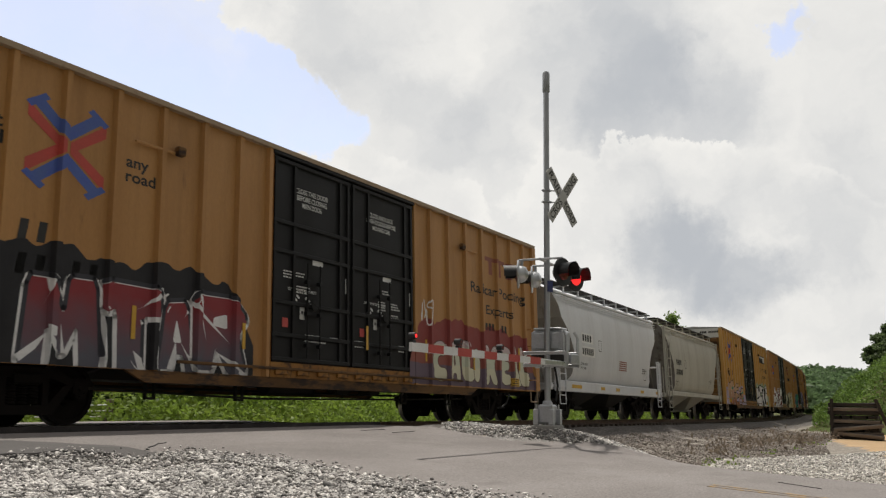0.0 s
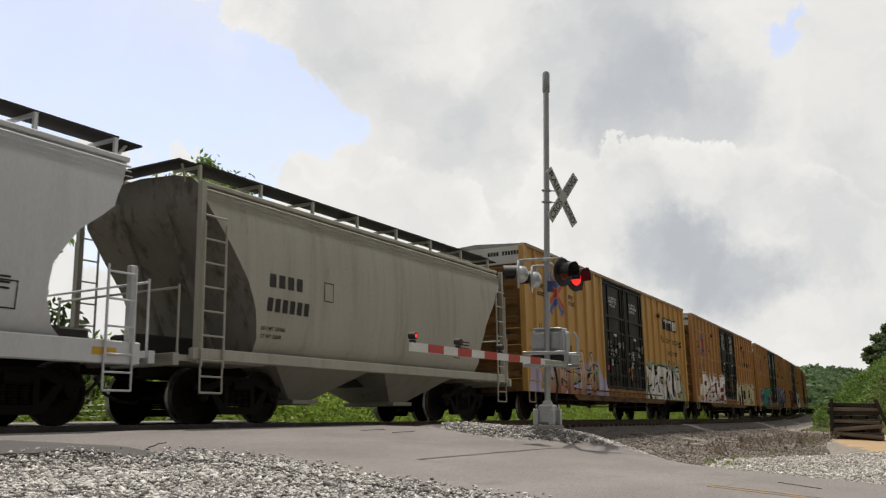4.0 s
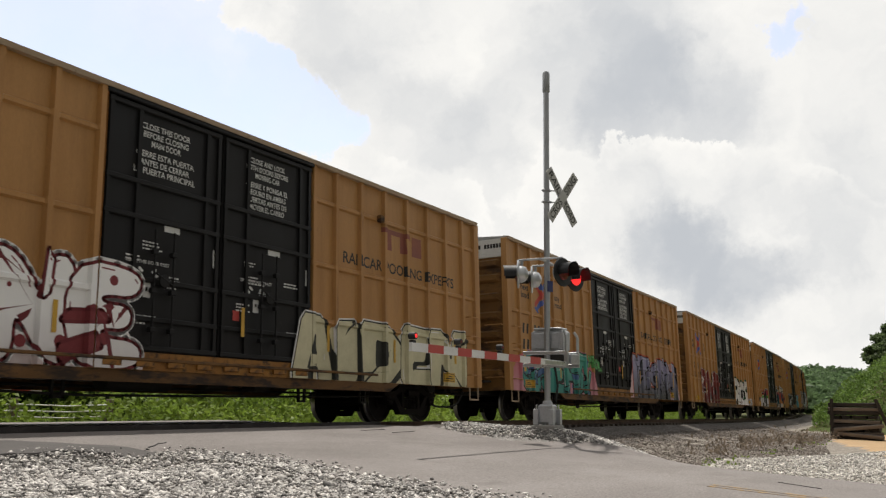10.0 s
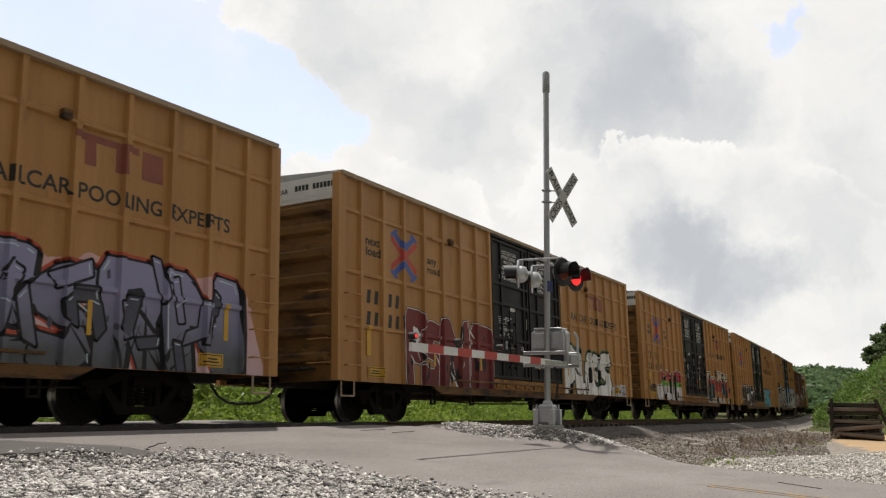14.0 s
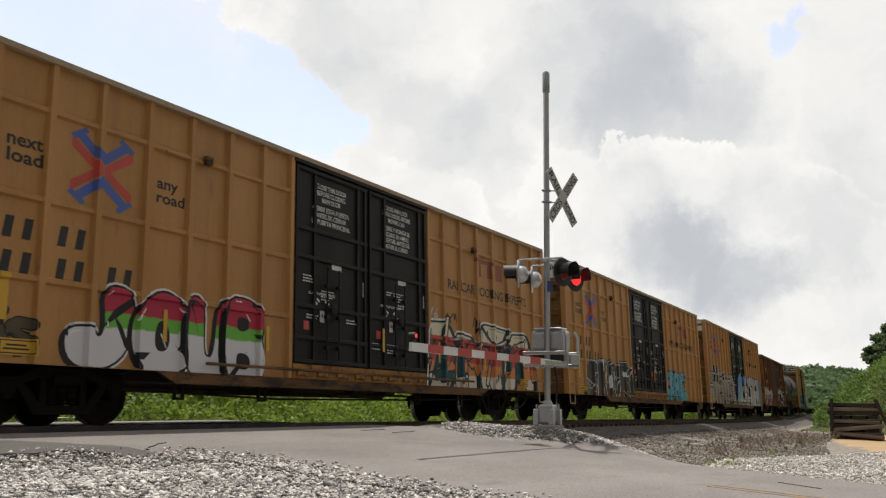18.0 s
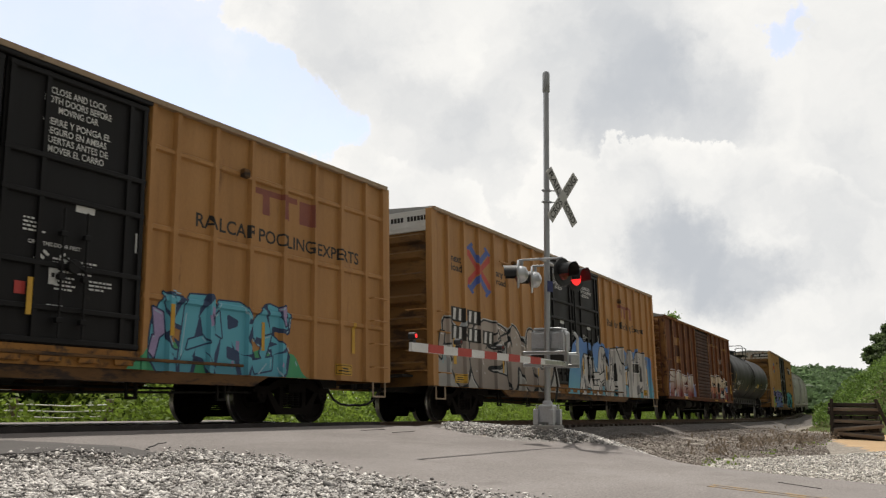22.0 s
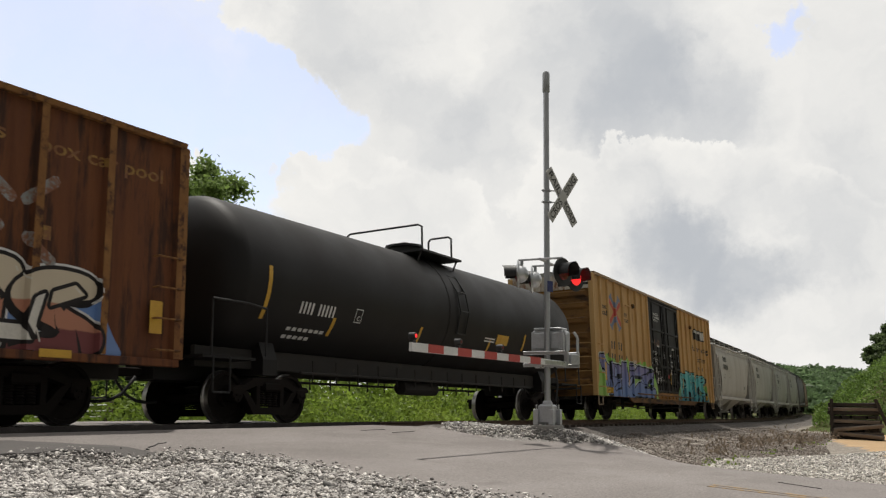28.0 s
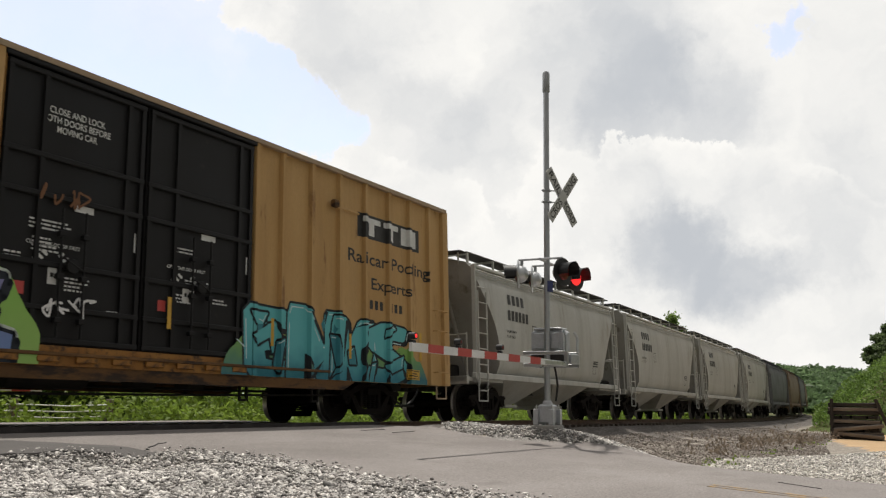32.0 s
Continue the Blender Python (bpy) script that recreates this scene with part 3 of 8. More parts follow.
def inside(poly):
    """A test whether points lie inside a polygon."""
    def test(x, y):
        r = np.zeros(np.shape(x), dtype=bool)
        for (x0, y0), (x1, y1) in zip(poly, poly[1:] + poly[:1]):
            if y0 != y1:
                r ^= ((y0 > y) != (y1 > y)) & (x < (x1 - x0) * (y - y0) / (y1 - y0) + x0)
        return r
    return test


def spread(poly, n, seed):
    """n points at random in a polygon."""
    rng = np.random.default_rng(seed)
    p = np.array(poly)
    out, test = [], inside(poly)
    while sum(map(len, out)) < n:
        q = rng.uniform(p.min(0), p.max(0), (n, 2))
        out.append(q[test(q[:, 0], q[:, 1])])
    return np.concatenate(out)[:n]


GRAVEL_AREA = [(1.5, -3.6), (6.5, -3.6), (7.25, -4.2), (7.5, -5.2), (7.35, -6.0), (7.15, -6.8), (7.15, -7.6), (7.3, -9.4), (6.0, -10.2), (3.6, -7.4), (1.5, -6.0)]
MOUND_AREA = [(15.6, -2.9), (14.5, -3.7), (14.15, -5.0), (14.35, -6.3), (14.85, -7.0), (15.3, -7.7), (17.0, -7.5), (19.5, -6.3), (20.6, -4.5), (20.0, -2.9)]


def build_ground():
    near = np.concatenate([np.linspace(-4000, -60, 14), np.linspace(-50, -6, 12), np.arange(-4, 30, 0.5), np.arange(31, 130, 2.0), np.linspace(140, 4000, 16)])
    side = np.concatenate([np.linspace(-4000, -70, 14), np.arange(-60, -16, 3.0), np.arange(-15, 8, 0.4), np.arange(9, 60, 3.0), np.linspace(70, 4000, 14)])
    me = grid_mesh("ground", near, side, EARTH)
    me.materials.append(GRASS)
    me.materials.append(SAND)
    me.materials.append(BALLAST)
    me.materials.append(GRAVEL_BED)
    c = np.empty(len(me.polygons) * 3)
    me.polygons.foreach_get("center", c)
    c = c.reshape(-1, 3)
    l = lateral(np.clip(c[:, 0], -150, 150), c[:, 1])
    idx = np.zeros(len(c), dtype=np.int32)
    idx[(l > 3.2) | (l < -13) | (np.abs(c[:, 0]) > 140)] = 1
    idx[(c[:, 0] > 30) & (c[:, 0] < 66) & (l < -7.0 - 0.165 * np.clip(49 - c[:, 0], 0, 30)) & (l > -15)] = 2
    idx[(c[:, 0] > 64) & (l < -4.0)] = 1
    idx[inside(GRAVEL_AREA)(c[:, 0], c[:, 1]) | inside(MOUND_AREA)(c[:, 0], c[:, 1])] = 4
    idx[(np.abs(l) < 3.4) & (np.abs(c[:, 0]) < 140)] = 3
    me.polygons.foreach_set("material_index", idx)
    tagged(new("ground", me), "uneven gravelly ground with grass, tan dirt and a ballast bank", "ground", kind="structure")


ROAD = [(-6.0, 3.0), (-6.0, -3.4), (4.6, -3.7), (6.5, -3.7), (7.2, -4.1), (7.45, -5.2), (7.3, -6.0), (7.1, -6.8), (7.1, -7.6), (7.2, -9.0), (7.1, -13.5), (6.5, -24.0),
        (14.6, -24.0), (14.3, -13.0), (14.25, -11.0), (14.5, -10.0), (14.95, -8.8), (15.3, -7.6), (14.9, -6.9), (14.4, -6.2), (14.2, -5.0), (14.5, -3.6), (14.6, -2.5), (15.2, 3.0)]


def jagged(outline, step=0.3, amount=0.05, seed=1):
    """The outline with more points and a slightly broken edge."""
    rng = random.Random(seed)
    out = []
    for (x0, y0), (x1, y1) in zip(outline, outline[1:] + outline[:1]):
        n = max(int(math.hypot(x1 - x0, y1 - y0) / step), 1)
        for i in range(n):
            t = i / n
            out.append((x0 + (x1 - x0) * t + rng.uniform(-amount, amount), y0 + (y1 - y0) * t + rng.uniform(-amount, amount)))
    return out


def slab(name, outline, material, lift, drop, grid=0.4, amount=0.05, seed=1):
    """A paved sheet with a broken edge, laid over the ground, with its thickness."""
    edge = jagged(outline, 0.25, amount, seed)
    p = np.array(outline)
    gx, gy = np.meshgrid(np.arange(p[:, 0].min(), p[:, 0].max(), grid), np.arange(p[:, 1].min(), p[:, 1].max(), grid))
    gx, gy = gx.ravel(), gy.ravel()
    ok = inside(outline)(gx, gy)
    pts = [Vector(q) for q in edge] + [Vector(q) for q in zip(gx[ok], gy[ok])]
    n = len(edge)
    co, _, faces, *_ = delaunay_2d_cdt(pts, [(i, (i + 1) % n) for i in range(n)], [], 1, 1e-4)
    me = bpy.data.meshes.new(name)
    me.from_pydata([(c.x, c.y, float(ground_z(c.x, c.y)) + lift) for c in co], [], [tuple(f) for f in faces])
    me.materials.append(material)
    bm = bmesh.new()
    bm.from_mesh(me)
    bmesh.ops.recalc_face_normals(bm, faces=bm.faces)
    if sum(f.normal.z for f in bm.faces) < 0:
        bmesh.ops.reverse_faces(bm, faces=bm.faces)
    made = bmesh.ops.extrude_edge_only(bm, edges=[e for e in bm.edges if e.is_boundary])
    for v in made["geom"]:
        if isinstance(v, bmesh.types.BMVert):
            v.co.z -= drop
    bm.to_mesh(me)
    bm.free()
    return new(name, me)


def build_road():
    tagged(slab("road", ROAD, ASPHALT, 0.05, 0.14), "worn grey asphalt road ramping up to the crossing", "road", kind="structure")
    tagged(slab("road_edge", [(-4, -2.2), (2.0, -2.25), (5.0, -2.5), (6.2, -2.9), (7.0, -3.6), (7.25, -4.16), (6.5, -3.78), (4.6, -3.79), (-4, -3.5)], ASPHALT_PATCH, 0.058, 0.34, seed=4, amount=0.08),
           "dark asphalt strip along the road's edge", "road", kind="structure")
    for x in (10.42, 10.62):
        ob = slab("road_line", [(x, -9.5), (x + 0.1, -9.5), (x + 0.1, -24), (x, -24)], LINE_YELLOW, 0.055, 0.02, amount=0.012, seed=6)
        tagged(ob, "worn yellow centre line", "road marking", kind="structure")
    rng = random.Random(5)
    for k, (x, y, dx, dy) in enumerate(((7.2, -4.0, 0.7, 0.45), (13.2, -3.4, 0.8, 0.1), (12.9, -2.9, 0.8, 0.05), (11.95, -10.0, -0.25, -0.5))):
        pts = [(x + dx * i / 12 + rng.uniform(-0.03, 0.03), y + dy * i / 12 + rng.uniform(-0.018, 0.018)) for i in range(13)]
        outline = [(a, b + 0.009) for a, b in pts] + [(a, b - 0.009) for a, b in reversed(pts)]
        tagged(slab("road_crack", outline, CRACK, 0.058, 0.02, amount=0.004, seed=k), "dark crack in the asphalt", "crack", kind="structure")


build_ground()
build_road()


def build_track():
    steps = np.concatenate([np.arange(-60, 40, 2.0), np.arange(40, 260, 5.0)])
    prof = [(-0.07, -0.17), (0.07, -0.17), (0.07, -0.155), (0.012, -0.135), (0.012, -0.05), (0.036, -0.035), (0.036, -0.006), (0.028, 0.0), (-0.028, 0.0), (-0.036, -0.006), (-0.036, -0.035), (-0.012, -0.05), (-0.012, -0.135), (-0.07, -0.155)]
    for side in (-1, 1):
        sh = Shape()
        n = len(prof)
        for s in steps:
            sh.v += [tuple(track(s, side * 0.7525 + a, b)) for a, b in prof]
        for j in range(len(steps) - 1):
            for k in range(n):
                sh.f.append((j * n + k, j * n + (k + 1) % n, (j + 1) * n + (k + 1) % n, (j + 1) * n + k))
                sh.m.append(1 if k in (6, 7, 8) else 0)
        ob = part("rail", sh, [RAIL, RAIL_TOP])
        tagged(ob, "rusty steel rail with a polished running surface", "rail", "rails", "structure")
    sh = Shape()
    for i in range(-70, 260):
        s = i * 0.55
        if -6 < s < 15.3:
            continue
        p = [track(s + a, b, -0.175 + c) for c in (-0.17, 0) for a, b in ((-0.11, -1.3), (0.11, -1.3), (0.11, 1.3), (-0.11, 1.3))]
        sh.add(p, [(3, 2, 1, 0), (4, 5, 6, 7), (0, 1, 5, 4), (1, 2, 6, 5), (2, 3, 7, 6), (3, 0, 4, 7)])
    tagged(part("crossties", sh, TIE), "dark creosoted timber crossties bedded in ballast", "crossties", kind="stuff")
    sh = Shape()
    for a, b in ((-1.95, -0.80), (-0.66, 0.66), (0.80, 1.95)):
        for i in range(21):
            s = -6 + i
            p = [track(s + u, w, z) for z in (-0.14, -0.012) for u, w in ((0, a), (1.0, a), (1.0, b), (0, b))]
            sh.add(p, [(3, 2, 1, 0), (4, 5, 6, 7), (0, 1, 5, 4), (1, 2, 6, 5), (2, 3, 7, 6), (3, 0, 4, 7)])
    tagged(part("crossing_deck", sh, ASPHALT_DARK), "dark asphalt crossing panels between the rails", "crossing deck", kind="structure")


build_track()

# ---- rolling stock: shared pieces ----
WHEEL_R = 0.457


def make_wheelset():
    sh = Shape()
    sh.tube((0, -0.95, 0), (0, 0.95, 0), 0.085, 12)
    for s in (-1, 1):
        prof = [(s * 0.665, 0.40), (s * 0.665, 0.482), (s * 0.70, 0.482), (s * 0.715, 0.462), (s * 0.805, 0.452), (s * 0.805, 0.39), (s * 0.765, 0.375), (s * 0.745, 0.17), (s * 0.80, 0.15), (s * 0.80, 0.09), (s * 0.66, 0.09), (s * 0.66, 0.15), (s * 0.70, 0.19), (s * 0.705, 0.37)]
        n0 = len(sh.f)
        sh.lathe("y", (0, 0, 0), prof, 28)
        for i in range(n0 + 28, n0 + 4 * 28):
            sh.m[i] = 1
        sh.tube((0, s * 0.93, 0), (0, s * 1.10, 0), 0.10, 14)
        for k in range(3):
            a = k * 2 * math.pi / 3
            sh.tube((0.055 * math.cos(a), s * 1.09, 0.055 * math.sin(a)), (0.055 * math.cos(a), s * 1.13, 0.055 * math.sin(a)), 0.02, 6)
    return sh.mesh("wheelset", [WHEEL, TREAD], smooth=40)


def make_side_frame():
    """Cast truck side: arched top, spring window and pedestal jaws."""
    sh = Shape()
    top = [(-1.12, 0.60), (-1.05, 0.66), (-0.72, 0.66), (-0.45, 0.80), (0.45, 0.80), (0.72, 0.66), (1.05, 0.66), (1.12, 0.60), (1.10, 0.56), (0.72, 0.55), (0.40, 0.66), (-0.40, 0.66), (-0.72, 0.55), (-1.10, 0.56)]
    sh.prism(top, "y", -0.08, 0.08)
    low = [(-0.76, 0.56), (-0.62, 0.56), (-0.36, 0.28), (0.36, 0.28), (0.62, 0.56), (0.76, 0.56), (0.46, 0.15), (-0.46, 0.15)]
    sh.prism(low, "y", -0.075, 0.075)
    for s in (-1, 1):
        sh.box(s * 0.33 - 0.05, s * 0.33 + 0.05, -0.07, 0.07, 0.27, 0.68)
        sh.box(s * 0.89 - 0.13, s * 0.89 + 0.13, -0.09, 0.09, 0.44, 0.62, bevel=0.02)
    for k in (-1, 0, 1):
        for j in range(7):
            sh.lathe("z", (k * 0.17, 0, 0.29 + j * 0.042), [(0.0, 0.06), (0.012, 0.078), (0.026, 0.078), (0.038, 0.06)], 10)
    return sh.mesh("side_frame", TRUCK, smooth=35)


def make_bolster():
    sh = Shape()
    sh.box(-0.22, 0.22, -1.15, 1.15, 0.56, 0.72, bevel=0.03)
    sh.tube((0, 0, 0.70), (0, 0, 0.84), 0.18, 12)
    for s in (-1, 1):
        sh.box(s * 0.42 - 0.04, s * 0.42 + 0.04, -0.95, 0.95, 0.36, 0.46)
        for w in (-1, 1):
            sh.box(s * 0.42 - 0.03, s * 0.42 + 0.05, w * 0.75 - 0.06, w * 0.75 + 0.06, 0.26, 0.56)
    return sh.mesh("bolster", TRUCK)


def make_coupler():
    sh = Shape()
    sh.box(-0.62, 0.0, -0.075, 0.075, 0.80, 0.95, bevel=0.02)
    sh.prism([(-0.62, -0.10), (-0.70, -0.20), (-0.92, -0.20), (-0.98, -0.06), (-0.90, 0.02), (-0.78, 0.0), (-0.80, 0.16), (-0.66, 0.17)], "z", 0.74, 1.02)
    return sh.mesh("coupler", TRUCK)


def make_hose():
    sh = Shape()
    pts = [(-0.30, -0.25, 0.78), (-0.42, -0.27, 0.66), (-0.55, -0.24, 0.50), (-0.72, -0.18, 0.40), (-0.90, -0.10, 0.37), (-1.02, 0.0, 0.38)]
    sh.pipe(pts, 0.028, 7)
    return sh.mesh("air_hose", BLACK, smooth=True)


MESH_WHEELSET, MESH_FRAME, MESH_BOLSTER, MESH_COUPLER, MESH_HOSE = make_wheelset(), make_side_frame(), make_bolster(), make_coupler(), make_hose()
WHEELSETS = []


def add_trucks(car, centre):
    for s in (-1, 1):
        truck = part("truck", MESH_BOLSTER, None, car, at=pose(s * centre, 0, 0))
        for w in (-1, 1):
            part("side_frame", MESH_FRAME, None, truck, at=pose(0, w * 1.0, 0))
            wheelset = part("wheelset", MESH_WHEELSET, None, truck, at=pose(w * 0.889, 0, WHEEL_R))
            WHEELSETS.append((wheelset, w * 0.889))


def add_ends(car, end):
    for s in (-1, 1):
        turn = pose(s * -end, 0, 0) @ (Matrix.Identity(4) if s > 0 else Matrix.Rotation(math.pi, 4, "Z"))
        part("coupler", MESH_COUPLER, None, car, at=turn)
        part("air_hose", MESH_HOSE, None, car, at=turn)


def underframe(car, length, centre, low=0.55, material=UNDER):
    sh = Shape()
    h = length / 2
    sh.box(-h + 0.1, h - 0.1, -0.33, 0.33, 0.72, 1.08)
    for s in (-1, 1):
        sh.box(s * centre - 0.25, s * centre + 0.25, -1.45, 1.45, 0.84, 1.1)
    n = int((2 * centre - 2) / 1.4)
    for i in range(n):
        x = -centre + 1.4 + i * (2 * centre - 2.8) / max(n - 1, 1)
        sh.prism([(-1.5, 1.1), (-1.5, 0.98), (-0.33, 0.74), (0.33, 0.74), (1.5, 0.98), (1.5, 1.1)], "x", x - 0.05, x + 0.05)
    part("underframe", sh, material, car)
    br = Shape()
    br.tube((-1.6, -0.75, 0.72), (-0.3, -0.75, 0.72), 0.19, 14)
    br.tube((0.6, -0.70, 0.74), (1.1, -0.70, 0.74), 0.16, 12)
    br.box(1.7, 2.1, -0.9, -0.6, 0.58, 0.84, bevel=0.03)
    br.pipe([(-centre + 1.0, -0.95, 0.54), (-2.0, -0.95, 0.44), (2.4, -0.9, 0.49), (centre - 1.0, -0.95, 0.55)], 0.02)
    br.pipe([(-centre + 1.6, 0.6, 0.66), (centre - 1.2, 0.6, 0.66)], 0.025)
    for x in (-centre + 2.2, -2.6, 2.9, centre - 1.9):
        br.box(x - 0.02, x + 0.02, -0.98, -0.93, 0.40, 0.95)
        br.box(x + 0.16, x + 0.2, -0.98, -0.93, 0.40, 0.95)
        br.box(x - 0.02, x + 0.2, -0.98, -0.93, 0.39, 0.43)
    part("brake_rigging", br, UNDER, car)


def ladder(sh, x, y, z0, z1, width, along="x", step=0.42, r=0.016, rails=True, mi=0):
    """Rungs (and stiles) of a ladder on a side (along x) or an end (along y)."""
    def p(u, z, out=0.0):
        return (x + u, y - out, z) if along == "x" else (x - out, y + u, z)
    n = max(int(round((z1 - z0) / step)), 1)
    for i in range(n + 1):
        z = z0 + (z1 - z0) * i / n
        sh.tube(p(0, z), p(width, z), r, 6, mi)
    if rails:
        for u in (0, width):
            sh.tube(p(u, z0 - 0.1), p(u, z1 + 0.1), r * 1.4, 6, mi)


# ---- decals that follow the ribs of a car's side ----


def clip(poly, axis, at, keep_less):
    out = []
    for i, p in enumerate(poly):
        q = poly[(i + 1) % len(poly)]
        a, b = p[axis] - at, q[axis] - at
        if keep_less:
            a, b = -a, -b
        if a >= 0:
            out.append(p)
        if a * b < 0:
            t = a / (a - b)
            out.append((p[0] + (q[0] - p[0]) * t, p[1] + (q[1] - p[1]) * t))
    return out


def pieces(poly, axis, cuts):
    lo, hi = min(p[axis] for p in poly), max(p[axis] for p in poly)
    rest = poly
    for c in cuts:
        if c <= lo or c >= hi:
            continue
        part_less = clip(rest, axis, c, True)
        if len(part_less) > 2:
            yield part_less
        rest = clip(rest, axis, c, False)
        if len(rest) < 3:
            return
    yield rest


class Side:
    """The relief of a car's side: depth outwards over x and z."""

    def __init__(self, base, ribs=(), bars=(), rib_h=0.075, bar_h=0.045, flank=0.03, zones=()):
        self.base, self.ribs, self.bars, self.rib_h, self.bar_h, self.flank, self.zones = base, ribs, bars, rib_h, bar_h, flank, zones
        self.cx = sorted([c for a, b in ribs for c in (a - flank, a, b, b + flank)] + [c + e for z in zones for c in z[:2] for e in (-0.001, 0.001)])
        self.cz = sorted([c for a, b in bars for c in (a - 0.03, a, b, b + 0.03)])

    def depth(self, x, z):
        d = 0.0
        for a, b in self.ribs:
            if a - self.flank <= x <= b + self.flank:
                d = max(d, self.rib_h * min(1.0, (x - a + self.flank) / self.flank, (b + self.flank - x) / self.flank))
        for a, b in self.bars:
            if a - 0.03 <= z <= b + 0.03:
                d = max(d, self.bar_h * min(1.0, (z - a + 0.03) / 0.03, (b + 0.03 - z) / 0.03))
        for x0, x1, e in self.zones:
            if x0 <= x <= x1:
                d = e
        return self.base + d

    def lay(self, sh, poly, off, mi=0):
        """Adds a convex polygon of (x, z) to the shape, laid on the relief."""
        for q in pieces(list(poly), 0, self.cx):
            mx = sum(p[0] for p in q) / len(q)
            for r in pieces(q, 1, self.cz):
                mz = sum(p[1] for p in r) / len(r)
                e = 1e-4
                sh.add([(x, -self.depth(x + (mx - x) * e, z + (mz - z) * e) - off, z) for x, z in r], [tuple(range(len(r)))], mi)


TEXT_CACHE = {}


def text_polys(words):
    """Triangles of a line of lettering, one unit high, starting at x = 0."""
    if words not in TEXT_CACHE:
        cu = bpy.data.curves.new("lettering", "FONT")
        cu.body = words
        cu.offset = 0.022 if words in ("next", "load", "any", "road") else 0.014
        cu.resolution_u = 3
        ob = bpy.data.objects.new("lettering", cu)
        scene.collection.objects.link(ob)
        me = bpy.data.meshes.new_from_object(ob.evaluated_get(bpy.context.evaluated_depsgraph_get()))
        co = [(v.co.x, v.co.y) for v in me.vertices]
        TEXT_CACHE[words] = [[co[i] for i in p.vertices] for p in me.polygons]
        bpy.data.objects.remove(ob)
        bpy.data.meshes.remove(me)
        bpy.data.curves.remove(cu)
    return TEXT_CACHE[words]


def lay_text(side, sh, words, x, z, height, off=0.004, mi=0, squeeze=1.0, centre=False, spread_to=None):
    tri = text_polys(words)
    k = height / 0.72
    wide = max(p[0] for t in tri for p in t)
    sq = spread_to / (wide * k) if spread_to else squeeze
    x0 = x - wide * k * sq / 2 if centre else x
    for t in tri:
        side.lay(sh, [(x0 + p[0] * k * sq, z + p[1] * k) for p in t], off, mi)


def lay_bars(side, sh, pattern, x, z, height, off=0.004, mi=0, pitch=0.78, fill=0.62):
    """Plain bars in place of a number or mark: one bar a character, gaps at blanks."""
    for i, ch in enumerate(pattern):
        if ch != " ":
            x0 = x + i * height * pitch
            side.lay(sh, [(x0, z), (x0 + height * fill, z), (x0 + height * fill, z + height), (x0, z + height)], off, mi)


for line in ("next", "load", "any", "road", "Railcar Pooling", "Experts", "RAILCAR POOLING EXPERTS", "Railcar Pooling Experts", "CLOSE THIS DOOR", "BEFORE CLOSING", "MAIN DOOR", "CIERRE ESTA PUERTA", "ANTES DE CERRAR", "LA PUERTA PRINCIPAL",
             "CLOSE AND LOCK", "BOTH DOORS BEFORE", "MOVING CAR", "CIERRE Y PONGA EL", "SEGURO EN AMBAS", "PUERTAS ANTES DE", "MOVER EL CARRO", "CLOSE THIS DOOR FIRST", "OPEN THIS DOOR FIRST", "OPEN CLOSE",
             "RAILROAD", "CROSSING", "EXCESS HEIGHT CAR", "C", "LD LMT 233000", "LT WT 53000", "The many ways", "box car pool", "DO NOT", "HUMP"):
    text_polys(line)

# ---- boxcars ----
HALF_W = 1.53


def spray(name, colours, z0=0.9, z1=2.1):
    """Sprayed paint in colours from the top down, blended softly, with overspray mottling."""
    m = mat(name, colours[0], 0.6, second=tuple(c * 0.8 for c in colours[0]), scale=2.5, fine=30, bump=0.05, spec=0.3)
    if len(colours) == 1:
        return m
    nt = m.node_tree
    bsdf = nt.nodes["Principled BSDF"]
    tc = nt.nodes.new("ShaderNodeTexCoord")
    sep = nt.nodes.new("ShaderNodeSeparateXYZ")
    nt.links.new(tc.outputs["Object"], sep.inputs[0])
    ns = nt.nodes.new("ShaderNodeTexNoise")
    ns.inputs["Scale"].default_value = 3.0
    nt.links.new(tc.outputs["Object"], ns.inputs["Vector"])
    add = nt.nodes.new("ShaderNodeMath")
    add.operation = "MULTIPLY_ADD"
    add.inputs[1].default_value = 0.6 if len(colours) == 2 else 0.08
    nt.links.new(ns.outputs[0], add.inputs[0])
    nt.links.new(sep.outputs[2], add.inputs[2])
    rg = nt.nodes.new("ShaderNodeMapRange")
    half = add.inputs[1].default_value / 2
    rg.inputs[1].default_value, rg.inputs[2].default_value = z1 + half, z0 + half
    nt.links.new(add.outputs[0], rg.inputs[0])
    ramp = nt.nodes.new("ShaderNodeValToRGB")
    nt.links.new(rg.outputs[0], ramp.inputs[0])
    el = ramp.color_ramp.elements
    if len(colours) == 2:
        el[0].position, el[1].position = 0.15, 0.85
        el[0].color, el[1].color = (*colours[0], 1), (*colours[1], 1)
    else:
        el[0].color = (*colours[0], 1)
        el[1].color, el[1].position = (*colours[-1], 1), 1.0
        n = len(colours)
        for k in range(1, n):
            a = el.new(k / n - 0.01)
            a.color = (*colours[k - 1], 1)
            b = el.new(k / n + 0.01)
            b.color = (*colours[k], 1)
    nt.links.new(ramp.outputs[0], bsdf.inputs["Base Color"])
    return m


SPRAYS = {}


